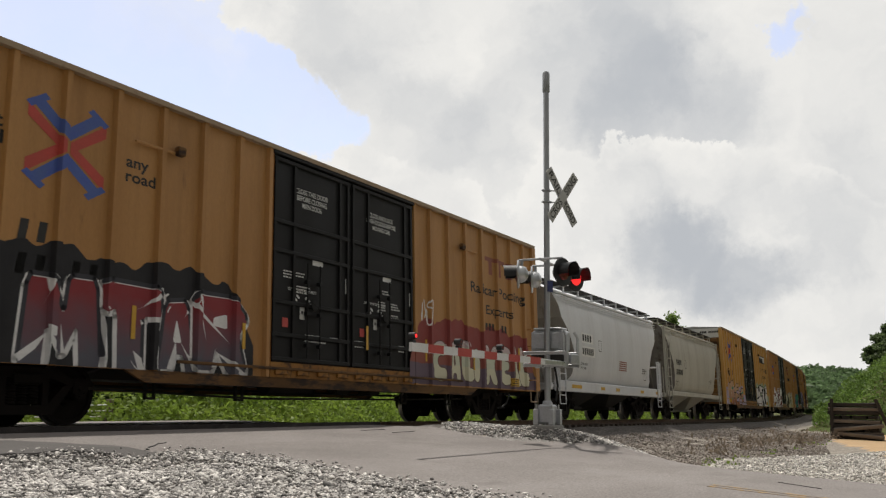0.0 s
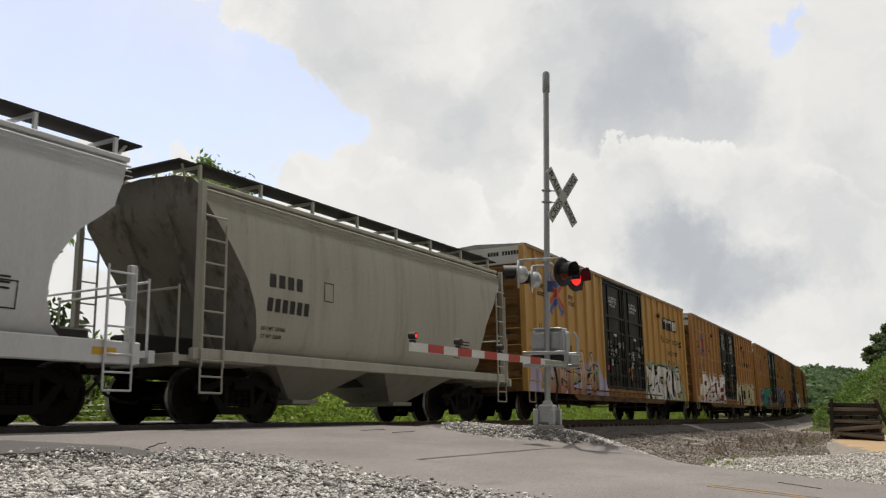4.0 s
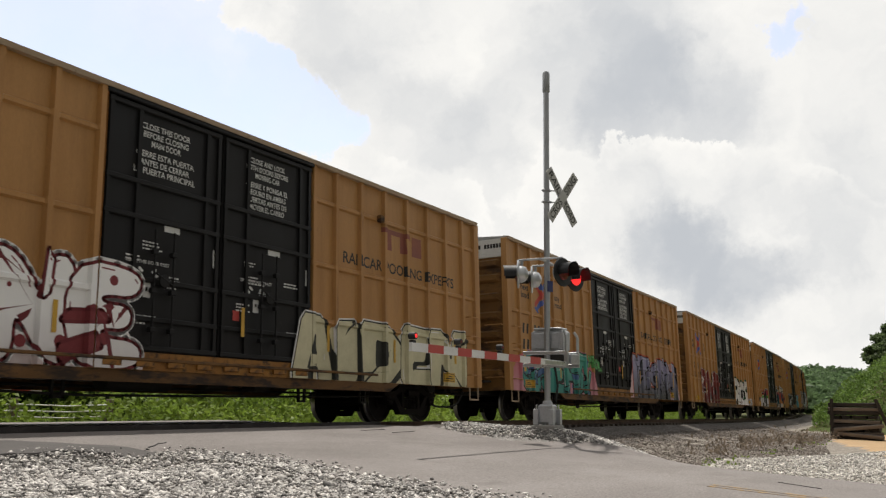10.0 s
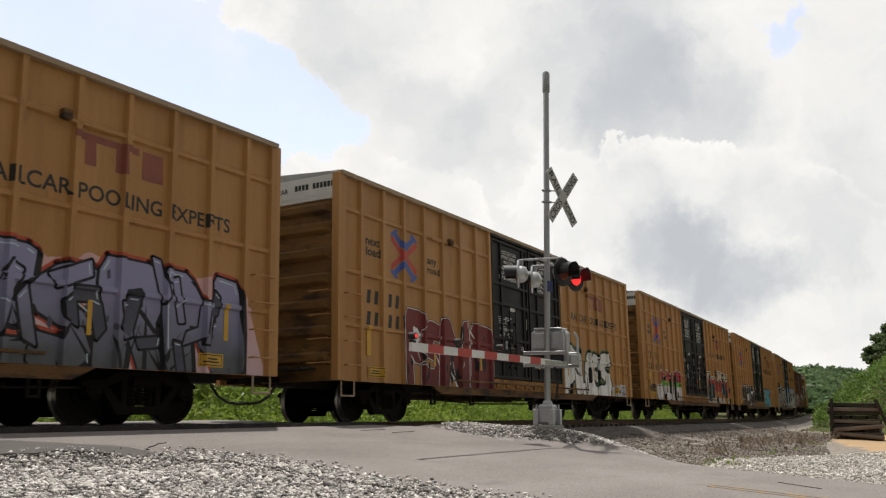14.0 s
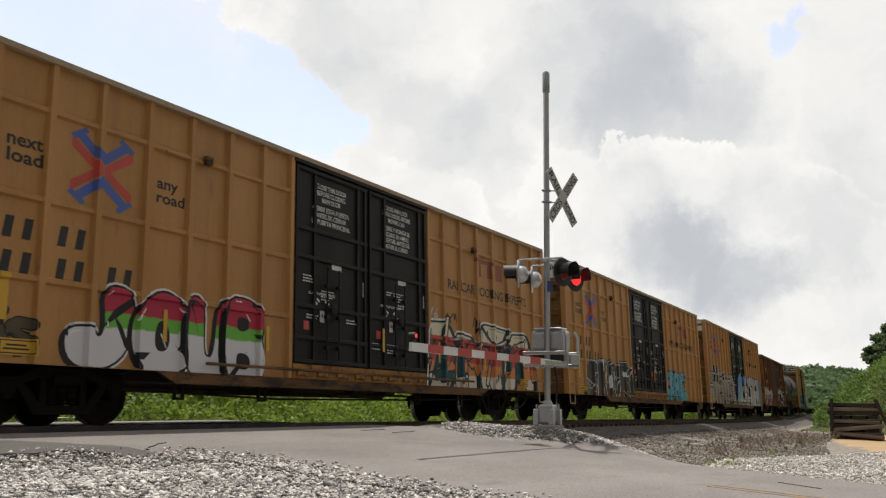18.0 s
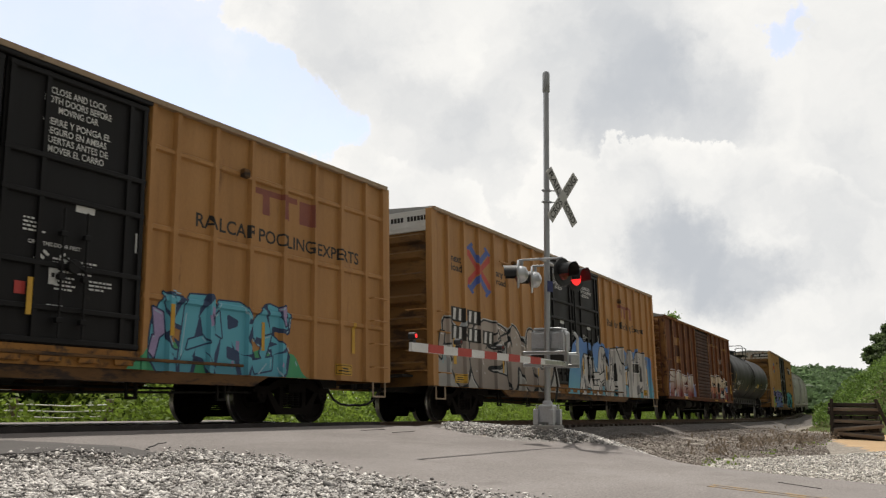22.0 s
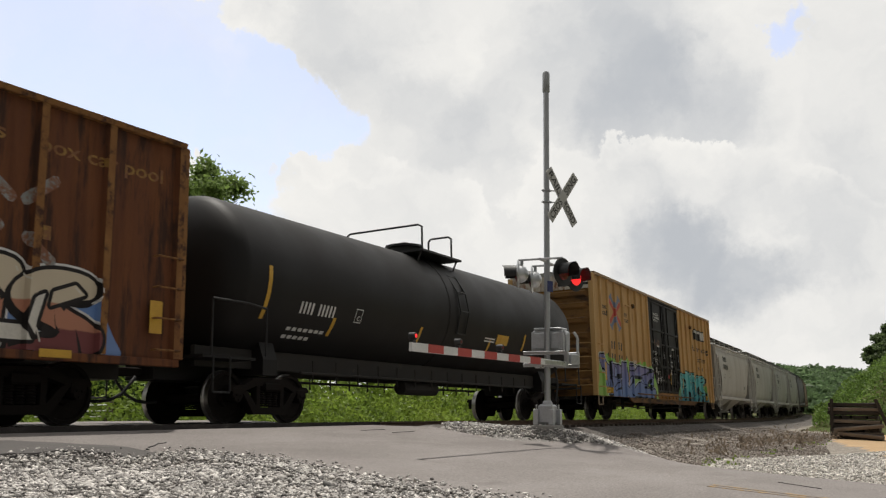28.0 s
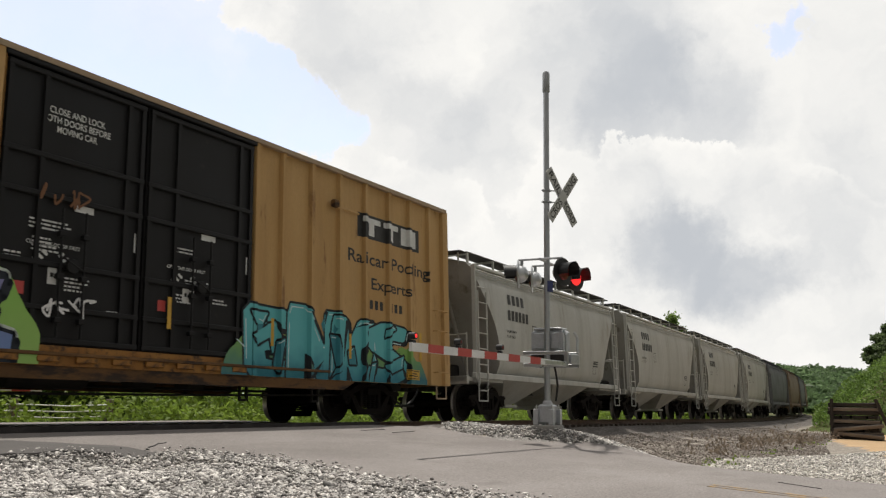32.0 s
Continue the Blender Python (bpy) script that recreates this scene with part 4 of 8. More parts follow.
def paint_of(colour, z0=0.9, z1=2.1):
    """A sprayed paint of one colour, or of several from the top down."""
    key = (colour, z0, z1) if isinstance(colour[0], tuple) else colour
    if key not in SPRAYS:
        SPRAYS[key] = spray("spray_paint", colour if isinstance(colour[0], tuple) else (colour,), z0, z1)
    return SPRAYS[key]


RIB_X = (0.75, 1.60, 2.45, 3.35, 4.25, 5.15, 6.02)
MESHES = {}


def block(w, d, t, material, bevel=0.012):
    """A shared bevelled bar, w along x, d along y and t along z, about its centre."""
    key = (round(w, 3), round(d, 3), round(t, 3), material.name)
    if key not in MESHES:
        MESHES[key] = Shape().box(-w / 2, w / 2, -d / 2, d / 2, -t / 2, t / 2, bevel=bevel).mesh("bar", material)
    return MESHES[key]


def shared(key, build, material, smooth=False):
    if key not in MESHES:
        MESHES[key] = build().mesh(key[0], material, smooth)
    return MESHES[key]


def panel_ribs(x0, x1, n, w=0.09):
    return [(x0 + (x1 - x0) * i / n - w / 2, x0 + (x1 - x0) * i / n + w / 2) for i in range(1, n)]


def relief_wall(side, x0, x1, z0, z1, thick=0.06):
    """The skin of a side between x0 and x1, with its ribs and bars, and a back face."""
    sh = Shape()
    xs = [x0] + [c for c in side.cx if x0 < c < x1] + [x1]
    zs = [z0] + [c for c in side.cz if z0 < c < z1] + [z1]
    nx = len(xs)
    for z in zs:
        for x in xs:
            sh.v.append((x, -side.depth(x, z), z))
    for j in range(len(zs) - 1):
        for i in range(nx - 1):
            sh.f.append((j * nx + i, j * nx + i + 1, (j + 1) * nx + i + 1, (j + 1) * nx + i))
            sh.m.append(0)
    sh.box(x0, x1, -side.base + 0.01, -side.base + thick, z0, z1)
    return sh


def end_wall(z0, z1, ribs, w=1.5):
    """A pressed end with horizontal corrugations, facing -x at x = 0."""
    sh = Shape()
    rows = [(z0, 0.0)]
    for zc in ribs:
        rows += [(zc - 0.17, 0.0), (zc - 0.10, 0.10), (zc + 0.03, 0.115), (zc + 0.09, 0.0)]
    rows.append((z1, 0.0))
    cols = [(-w, 0), (-w + 0.14, 0), (-w + 0.24, 1), (w - 0.24, 1), (w - 0.14, 0), (w, 0)]
    n = len(cols)
    for z, d in rows:
        for y, f in cols:
            sh.v.append((-d * f, y, z))
    for j in range(len(rows) - 1):
        for i in range(n - 1):
            sh.f.append((j * n + i, j * n + i + 1, (j + 1) * n + i + 1, (j + 1) * n + i))
            sh.m.append(0)
    sh.box(0.015, 0.06, -w, w, z0, z1)
    return sh


def plug_door(car, x0, x1, z0, z1, rot, detail):
    """One leaf of a double plug door: sunk skin, bars and stiles, lock rods with wheel."""
    y = -(HALF_W + 0.02)
    w, xm, zm = x1 - x0, (x0 + x1) / 2, (z0 + z1) / 2
    door = part("door", Shape().box(x0, x1, y, y + 0.05, z0, z1), DOOR_BLACK, car, "black sliding plug door", at=rot)
    if not detail:
        return
    for z in (z0 + 0.06, z0 + 0.50, z0 + 1.10, z0 + 2.05, z0 + 2.60, z1 - 0.06):
        part("door_bar", block(w - 0.05, 0.05, 0.08, DOOR_BLACK), None, door, at=pose(xm, y - 0.022, z))
    for f in (0.03, 0.26, 0.86, 0.97):
        part("door_stile", block(0.07, 0.045, z1 - z0 - 0.02, DOOR_BLACK), None, door, at=pose(x0 + w * f, y - 0.02, zm))
    for f in (0.40, 0.56):
        x = x0 + w * f
        part("lock_rod", shared(("lock_rod",), lambda: Shape().tube((0, 0, 0), (0, 0, 1.8), 0.018, 8).box(-0.05, 0.05, -0.03, 0.05, 0.2, 0.28, bevel=0.01).box(-0.05, 0.05, -0.03, 0.05, 0.8, 0.88, bevel=0.01).box(-0.05, 0.05, -0.03, 0.05, 1.4, 1.48, bevel=0.01), DOOR_BLACK), None, door, at=pose(x, y - 0.09, z0 + 0.1))
    part("lock_wheel", shared(("lock_wheel",), lambda: Shape().lathe("y", (0, 0, 0), [(-0.04, 0.02), (-0.035, 0.10), (-0.01, 0.11), (0.02, 0.05)], 14).tube((-0.16, -0.03, 0.1), (0.16, -0.03, -0.05), 0.016, 6), DOOR_BLACK), None, door, at=pose(x0 + w * 0.48, y - 0.09, z0 + 1.1))


X_END = 0.14


def add_mark(car, side, x, z, k=1.0, faded=False):
    """Crossing arrows: in each arm a blue stripe towards the top or foot, a red one towards the side."""
    red = ((0.17, 0.0), (0.62, 0.36), (0.62, 0.60), (0.05, 0.10), (0.05, 0.0))
    blue = ((0.0, 0.14), (0.04, 0.13), (0.56, 0.61), (0.42, 0.73), (0.0, 0.34))
    foot = ((0.30, 0.74), (0.38, 0.82), (0.66, 0.60), (0.58, 0.52))
    for sx in (-1, 1):
        for sz in (-1, 1):
            for outlines, paint, off, label in (((red,), MARK_RED, 0.004, "painted red arrow stripe"), ((blue, foot), MARK_FADED if faded else MARK_BLUE, 0.0046, "painted blue arrow stripe")):
                sh = Shape()
                for i, outline in enumerate(outlines):
                    side.lay(sh, [(x + k * sx * p, z + k * 0.80 * sz * q) for p, q in outline], off + i * 0.0006)
                part("arrow_stripe", sh, paint, car, label)


def boxcar(cfg):
    """A sixty-foot yellow boxcar with black double plug doors."""
    length, top = cfg["length"], 5.02
    h = length / 2
    car = tagged(new("boxcar"), cfg["label"], "boxcar", "freight cars of the train")
    body_mat = cfg.get("paint", YELLOW)
    dl, dr = -h + 6.88, -h + 11.78
    ribs = [(-h, -h + X_END), (h - X_END, h)] + [(-h + x - 0.045, -h + x + 0.045) for x in RIB_X] + [(h - x - 0.045, h - x + 0.045) for x in RIB_X] + [(dl - 0.12, dl - 0.03), (dr + 0.03, dr + 0.12)]
    bars = [(z - 0.03, z + 0.03) for z in (4.31, 3.03, 1.93)] if cfg.get("waffle") else []
    side = Side(HALF_W, sorted(ribs), bars, zones=[(dl, dr, 0.072)])
    z0 = 0.80
    mid = (dl + dr) / 2
    for near, rot in ((True, Matrix.Identity(4)), (False, Matrix.Rotation(math.pi, 4, "Z"))):
        part("side_wall", relief_wall(side, -h, dl, z0, top), body_mat, car, at=rot)
        part("side_wall", relief_wall(side, dr, h, z0, top), body_mat, car, at=rot)
        part("door_header", Shape().box(dl - 0.02, dr + 0.02, -HALF_W - 0.09, -HALF_W + 0.05, top - 0.1, top, bevel=0.015), DOOR_BLACK, car, at=rot)
        for a, b in ((dl + 0.015, mid - 0.02), (mid + 0.02, dr - 0.015)):
            plug_door(car, a, b, 1.07, top - 0.11, rot, near)
        part("door_sill", Shape().box(dl, dr, -HALF_W - 0.05, -HALF_W + 0.05, 0.80, 1.07), cfg.get("sill", SILL_OCHRE), car, "ochre door sill", at=rot)
        part("door_track", Shape().box(dl - 2.2, dr + 2.2, -HALF_W - 0.10, -HALF_W - 0.065, 0.93, 0.98, bevel=0.01), cfg.get("sill_paint", SILL_BROWN), car, "grimy brown door track", at=rot)
        if near:
            for i in range(8):
                part("track_bracket", block(0.34, 0.04, 0.09, cfg.get("sill", SILL_OCHRE)), None, car, at=pose(dl + 0.3 + i * (dr - dl - 0.6) / 7, -HALF_W - 0.07, 0.89))
        deep = cfg.get("deep", 0.62)
        part("side_sill", Shape().prism([(-h + 3.7, 0.80), (-h + 4.1, deep), (h - 4.1, deep), (h - 3.7, 0.80)], "y", -HALF_W - 0.03, -HALF_W + 0.03), cfg.get("sill_paint", SILL_BROWN), car, at=rot)
        part("eave", Shape().prism([(-HALF_W - 0.10, top - 0.03), (-HALF_W - 0.115, top + 0.05), (-HALF_W + 0.05, top + 0.075), (-HALF_W + 0.05, top - 0.03)], "x", -h, h), EAVE_RUST, car, at=rot)
        if near:
            iron = shared(("grab_iron", body_mat.name), lambda: Shape().pipe([(-0.25, 0.12, 0), (-0.25, 0, 0), (0.25, 0, 0), (0.25, 0.12, 0)], 0.015), body_mat)
            for x in (-h + 0.36, h - 0.36):
                for i in range(4):
                    part("grab_iron", iron, None, car, at=pose(x, -HALF_W - 0.16, 1.10 + 0.48 * i))
            for x in (-h + 0.06, h - 0.50):
                part("stirrup", shared(("stirrup",), lambda: Shape().pipe([(0, 0, 0.30), (0, 0, 0), (0.44, 0, 0), (0.44, 0, 0.30)], 0.02), EAVE_RUST), None, car, at=pose(x, -HALF_W - 0.04, 0.50))
            for x in (-h + 4.55, h - 4.5):
                part("tarp_hook", block(0.15, 0.1, 0.16, SILL_BROWN, 0.02), None, car, at=pose(x, -HALF_W - 0.10, 4.32))
                part("hook_bar", block(0.85, 0.03, 0.05, body_mat), None, car, at=pose(x - 0.45 if x < 0 else x + 0.45, -HALF_W - 0.06, 4.28))
    # roof: shallow ridge with standing seams
    sh = Shape()
    sh.prism([(-HALF_W - 0.06, top + 0.05), (0, top + 0.16), (HALF_W + 0.06, top + 0.05), (HALF_W, top), (-HALF_W, top)], "x", -h - 0.02, h + 0.02)
    part("roof", sh, ROOF_METAL, car)
    seam = shared(("roof_seam",), lambda: Shape().prism([(-HALF_W - 0.04, top + 0.055), (0, top + 0.2), (HALF_W + 0.04, top + 0.055)], "x", -0.03, 0.03), ROOF_METAL)
    for i in range(15):
        part("roof_seam", seam, None, car, at=pose(-h + 0.6 + i * (length - 1.2) / 14, 0, 0))
    for lead in (True, False):
        rot = pose(-h, 0, 0) if lead else pose(h, 0, 0) @ Matrix.Rotation(math.pi, 4, "Z")
        end = part("end_wall", shared(("end_wall",), lambda: end_wall(z0, 4.50, [1.30, 1.83, 2.36, 2.89, 3.42, 3.95, 4.36]), END_GRIMY_SHADED), None, car, at=rot)
        panel = part("end_panel", Shape().box(-0.03, 0.05, -HALF_W + 0.02, HALF_W - 0.02, 4.50, top, bevel=0.01), cfg.get("end_paint", END_WHITE), end, "white-painted band across the top of the end")
        for w in (-1, 1):
            part("corner_post", shared(("corner_post", body_mat.name), lambda: Shape().box(-0.10, 0.002, -0.09, 0.073, z0, top, bevel=0.006), body_mat), None, end, at=pose(0, w * HALF_W, 0) @ Matrix.Rotation(0 if w > 0 else math.pi, 4, "X") @ pose(0, 0, 0 if w > 0 else -z0 - top))
        for i in range(4):
            part("rung", shared(("rung", body_mat.name), lambda: Shape().pipe([(0.15, -0.25, 0), (0, -0.25, 0), (0, 0.25, 0), (0.15, 0.25, 0)], 0.015), body_mat), None, end, at=pose(-0.17, -1.15, 1.15 + 0.48 * i))
        part("crossover_platform", Shape().box(-0.5, -0.02, -1.0, 1.0, 1.02, 1.07), UNDER, end)
        part("brake_wheel", shared(("brake_wheel",), lambda: Shape().lathe("x", (0, 0, 0), [(-0.03, 0.0), (-0.03, 0.24), (0.0, 0.28), (0.02, 0.24), (0.02, 0.0)], 18), UNDER), None, end, at=pose(-0.25, 0.55, 2.1))
        part("brake_housing", Shape().box(-0.2, 0.0, 0.4, 0.7, 1.6, 2.1, bevel=0.02), body_mat, end)
        sh = Shape()
        flat = Side(0.034)
        if not cfg.get("end_dark"):
            lay_bars(flat, sh, "#### ######", 0.42, 4.76, 0.12, 0.0)
            lay_text(flat, sh, "EXCESS HEIGHT CAR", -1.2, 4.74, 0.11, 0.0)
            sh.box(-1.5, 1.5, -0.037, -0.034, 4.60, 4.62, 1)
        else:
            lay_bars(flat, sh, "#### ######", 0.40, 4.70, 0.13, 0.004, 1)
            flat.lay(sh, [(0.3, 4.62), (1.48, 4.62), (1.48, 4.90), (0.3, 4.90)], 0.0, 0)
        # lettering made facing -y is turned to face -x
        sh.v = [(y, -x, z) for x, y, z in sh.v]
        part("end_lettering", sh, [LETTER_BLACK, LETTER_WHITE], panel)
    underframe(car, length, h - 2.45)
    add_trucks(car, h - 2.45)
    add_ends(car, h)
    decorate(car, side, cfg, h, dl, dr)
    return car


def rect(side, sh, x, z, w, t, off=0.004, mi=0):
    side.lay(sh, [(x, z), (x + w, z), (x + w, z + t), (x, z + t)], off, mi)


def decorate(car, side, cfg, h, dl, dr):
    waffle = cfg.get("waffle")
    z = 3.67 if waffle else 3.87
    add_mark(car, side, -h + 2.52, z, 0.88 if waffle else 1.05, cfg.get("end_dark"))

    def words(text, x, zz, height, wide):
        sh = Shape()
        lay_text(side, sh, text, x, zz, height, spread_to=wide)
        part("lettering", sh, LETTER_BLACK, car, "dark painted lettering")

    words("next", -h + 0.96, z + 0.03, 0.19, 0.56)
    words("load", -h + 0.97, z - 0.20, 0.19, 0.56)
    words("any", -h + 3.56, z - 0.01, 0.18, 0.44)
    words("road", -h + 3.55, z - 0.24, 0.18, 0.60)
    style = cfg.get("slogan", "wide")
    if style == "wide":
        words("RAILCAR POOLING EXPERTS", -h + 12.84, 3.20, 0.24, 4.6)
    elif style == "two":
        words("Railcar Pooling Experts", -h + 12.72, 3.32, 0.25, 4.4)
    else:
        words("Railcar Pooling", -h + 14.64, 3.27, 0.27, 3.2)
        words("Experts", -h + 15.48, 2.76, 0.25, 1.55)
        sh = Shape()
        lay_bars(side, sh, "### ###", -h + 15.45, 2.33, 0.19, pitch=1.0)
        part("lettering_bars", sh, LETTER_BLACK, car, "row of plain dark bars")
    # reporting marks and numbers as plain bars, a pair a panel
    black = cfg.get("num_patch")
    zt, first = (2.44, -h + 0.97) if not cfg.get("num_right") else (2.50, -h + 1.83)
    groups = [(first, zt, 2), (first + 0.84, zt, 2), (first, zt - 0.46, 2), (first + 0.84, zt - 0.46, 2), (first + 1.70, zt - 0.46, 2)]
    if cfg.get("num_right"):
        groups = [(first, zt, 2), (first + 0.84, zt, 2), (-h + 1.32, zt - 0.46, 1), (first, zt - 0.46, 2), (first + 0.84, zt - 0.46, 2), (first + 1.70, zt - 0.46, 1)]
    for x, zz, n in groups:
        if black:
            sh = Shape()
            rect(side, sh, x - 0.05, zz - 0.04, 0.64, 0.36, 0.0164)
            part("mark_panel", sh, LETTER_BLACK, car, "small black painted panel")
        for i in range(n):
            sh = Shape()
            a = x + i * 0.29 + 0.03
            side.lay(sh, [(a, zz), (a + 0.13, zz), (a + 0.17, zz + 0.29), (a + 0.04, zz + 0.29)], 0.0178 if black else 0.004)
            part("mark_bar", sh, LETTER_WHITE if black else LETTER_BLACK, car)
    sm = Shape()
    if cfg.get("box_logo"):
        x0, zt = -h + 15.0, 3.83
        for a, b, c, d, mi, off in ((0, 2.45, 0, 0.52, 0, 0.004), (0.18, 0.86, 0.34, 0.46, 1, 0.007), (0.42, 0.62, 0.07, 0.4, 1, 0.0075), (0.98, 1.56, 0.34, 0.46, 1, 0.007), (1.16, 1.36, 0.07, 0.4, 1, 0.0075), (1.68, 2.3, 0.07, 0.46, 1, 0.007)):
            side.lay(sm, [(x0 + a, zt + c), (x0 + b, zt + c), (x0 + b, zt + d), (x0 + a, zt + d)], off, mi)
        part("logo_panel", sm, [LETTER_BLACK, LETTER_WHITE], car, "black panel with plain white blocks")
    else:
        x0, zt = (-h + 15.5, 3.84) if style == "stack" else ((-h + 14.0, 3.74) if style == "two" else (-h + 14.25, 3.71))
        for a, b, c, d in ((0, 1.2, 0.36, 0.47), (0.22, 0.42, 0, 0.36), (0.76, 0.96, 0, 0.36), (1.26, 1.68, 0.0, 0.45)):
            side.lay(sm, [(x0 + a, zt + c), (x0 + b, zt + c), (x0 + b - 0.02, zt + d), (x0 + a, zt + d)], 0.004)
        part("logo_panel", sm, LETTER_MAROON, car, "maroon logo blocks")
    # stencils on the doors
    mid = (dl + dr) / 2
    flat = Side(HALF_W + 0.026)
    two = cfg.get("bilingual", False)
    for xa, lines in ((dl + 1.19, ("CLOSE THIS DOOR", "BEFORE CLOSING", "MAIN DOOR")), (mid + 1.17, ("CLOSE AND LOCK", "BOTH DOORS BEFORE", "MOVING CAR"))):
        more = (("CIERRE ESTA PUERTA", "ANTES DE CERRAR", "LA PUERTA PRINCIPAL") if xa < mid else ("CIERRE Y PONGA EL", "SEGURO EN AMBAS", "PUERTAS ANTES DE", "MOVER EL CARRO")) if two else ()
        zz = (4.55 if xa < mid else 4.60) if two else 4.32
        if cfg.get("hump_notice"):
            lines = ("CLOSE AND LOCK", "BOTH DOORS BEFORE", "MOVING CAR") if xa < mid else ()
        for block_lines in (lines, more):
            sh = Shape()
            for line in block_lines:
                lay_text(flat, sh, line, xa, zz, 0.100, 0.002, centre=True, spread_to=0.066 * len(line) + 0.02)
                zz -= 0.134
            zz -= 0.05
            if sh.f:
                part("door_notice", sh, LETTER_WHITE, car, "white stencilled door instructions")
    rng = random.Random(cfg["seed"])

    def block_on(name, x, zz, w, t, off=0.003, material=LETTER_WHITE):
        part(name, shared((name, round(w, 2), round(t, 3), material.name), lambda: Shape().box(0, w, -0.001, 0, 0, t), material), None, car, at=pose(x, -flat.base - off, zz))

    for a in (dl, mid):
        for i in range(6):
            x, zz = a + rng.uniform(0.12, 1.9), rng.choice((2.75, 2.5, 2.25, 2.0, 1.6))
            sh = Shape()
            for k in range(rng.choice((2, 3, 4))):
                wk = rng.choice((0.3, 0.42, 0.36)) * rng.uniform(0.6, 1.0)
                q = 0.0
                while q < wk:
                    e = rng.uniform(0.03, 0.09)
                    flat.lay(sh, [(x + q, zz - k * 0.055), (x + q + e, zz - k * 0.055), (x + q + e, zz - k * 0.055 + 0.026), (x + q, zz - k * 0.055 + 0.026)], 0.003)
                    q += e + 0.02
            part("stencil_lines", sh, LETTER_WHITE, car)
        block_on("door_placard", a + 1.22, 2.98, 0.32, 0.12)
        block_on("door_placard", a + 0.85, 1.90, 0.14, 0.24)
        block_on("placard_spot", a + 0.89, 2.0, 0.05, 0.06, 0.006, LETTER_BLACK)
        block_on("door_placard", a + 2.29, 2.55, 0.05, 0.3)
        block_on("red_placard", a + 0.35, 1.72, 0.16, 0.17, 0.003, RED)
        sh = Shape()
        lay_text(flat, sh, "CLOSE THIS DOOR FIRST" if a < mid else "OPEN THIS DOOR FIRST", a + 0.92, 2.42, 0.055, 0.003, centre=True)
        part("door_notice", sh, LETTER_WHITE, car)
        for sx in (-1, 1):
            sh = Shape()
            c = a + 0.92 + sx * 0.10
            for q in range(3):
                stroke(flat, sh, (c + sx * q * 0.07, 2.30 - q * 0.055), (c + sx * (q * 0.07 + 0.06), 2.34 - q * 0.055), 0.045, 0.003, 0)
            part("arrow_stencil", sh, LETTER_WHITE, car)
    for x, zz, w, t in ((-h + 1.0, 1.35, 0.15, 0.62), (mid + 0.5, 1.45, 0.08, 0.5), (dr + 0.55, 1.35, 0.08, 0.5), (h - 1.2, 1.35, 0.1, 0.62), (-h + 3.8, 1.25, 0.08, 0.5), (-h + 6.2, 1.25, 0.08, 0.45), (h - 3.9, 1.25, 0.08, 0.5)):
        sh = Shape()
        rect(side, sh, x, zz, w, t, 0.018)
        part("reflector_strip", sh, SAFETY_YELLOW, car, "yellow reflective strip")
    for x in (-h + 1.05, h - 1.75):
        sh = Shape()
        rect(side, sh, x, 0.90, 0.55, 0.22, 0.018)
        rect(side, sh, x + 0.03, 0.92, 0.49, 0.18, 0.0195, 1)
        rect(side, sh, x + 0.045, 0.935, 0.46, 0.15, 0.021)
        rect(side, sh, x + 0.12, 1.02, 0.3, 0.025, 0.0225, 1)
        rect(side, sh, x + 0.08, 0.97, 0.38, 0.025, 0.0225, 1)
        part("notice_plate", sh, [SAFETY_YELLOW, LETTER_BLACK], car, "yellow notice plate with a black border")
    if cfg.get("num_patch"):
        sh = Shape()
        x, zz = h - 3.05, 1.72
        rect(side, sh, x, zz, 0.62, 0.40, 0.016, 0)
        rect(side, sh, x + 0.03, zz + 0.03, 0.26, 0.34, 0.0175, 1)
        rect(side, sh, x + 0.32, zz + 0.03, 0.27, 0.34, 0.0175, 1)
        part("data_stencil", sh, [LETTER_WHITE, LETTER_BLACK], car, "small black and white data stencil")
    if cfg.get("hump_notice"):
        sh = Shape()
        lay_text(side, sh, "DO NOT", -h + 4.62, 2.10, 0.13, 0.0158, centre=True, spread_to=0.56)
        lay_text(side, sh, "HUMP", -h + 4.62, 1.93, 0.13, 0.0158, centre=True, spread_to=0.46)
        part("lettering", sh, LETTER_WHITE, car, "white stencilled notice")
    for g in cfg.get("graffiti", ()):
        graffiti(car, side, g, h)
    for k, (x0, x1, z0, z1, colour, n) in enumerate(cfg.get("scrawls", ())):
        scrawl(car, side, x0 - h, x1 - h, z0, z1, colour, n, cfg["seed"] * 10 + k)


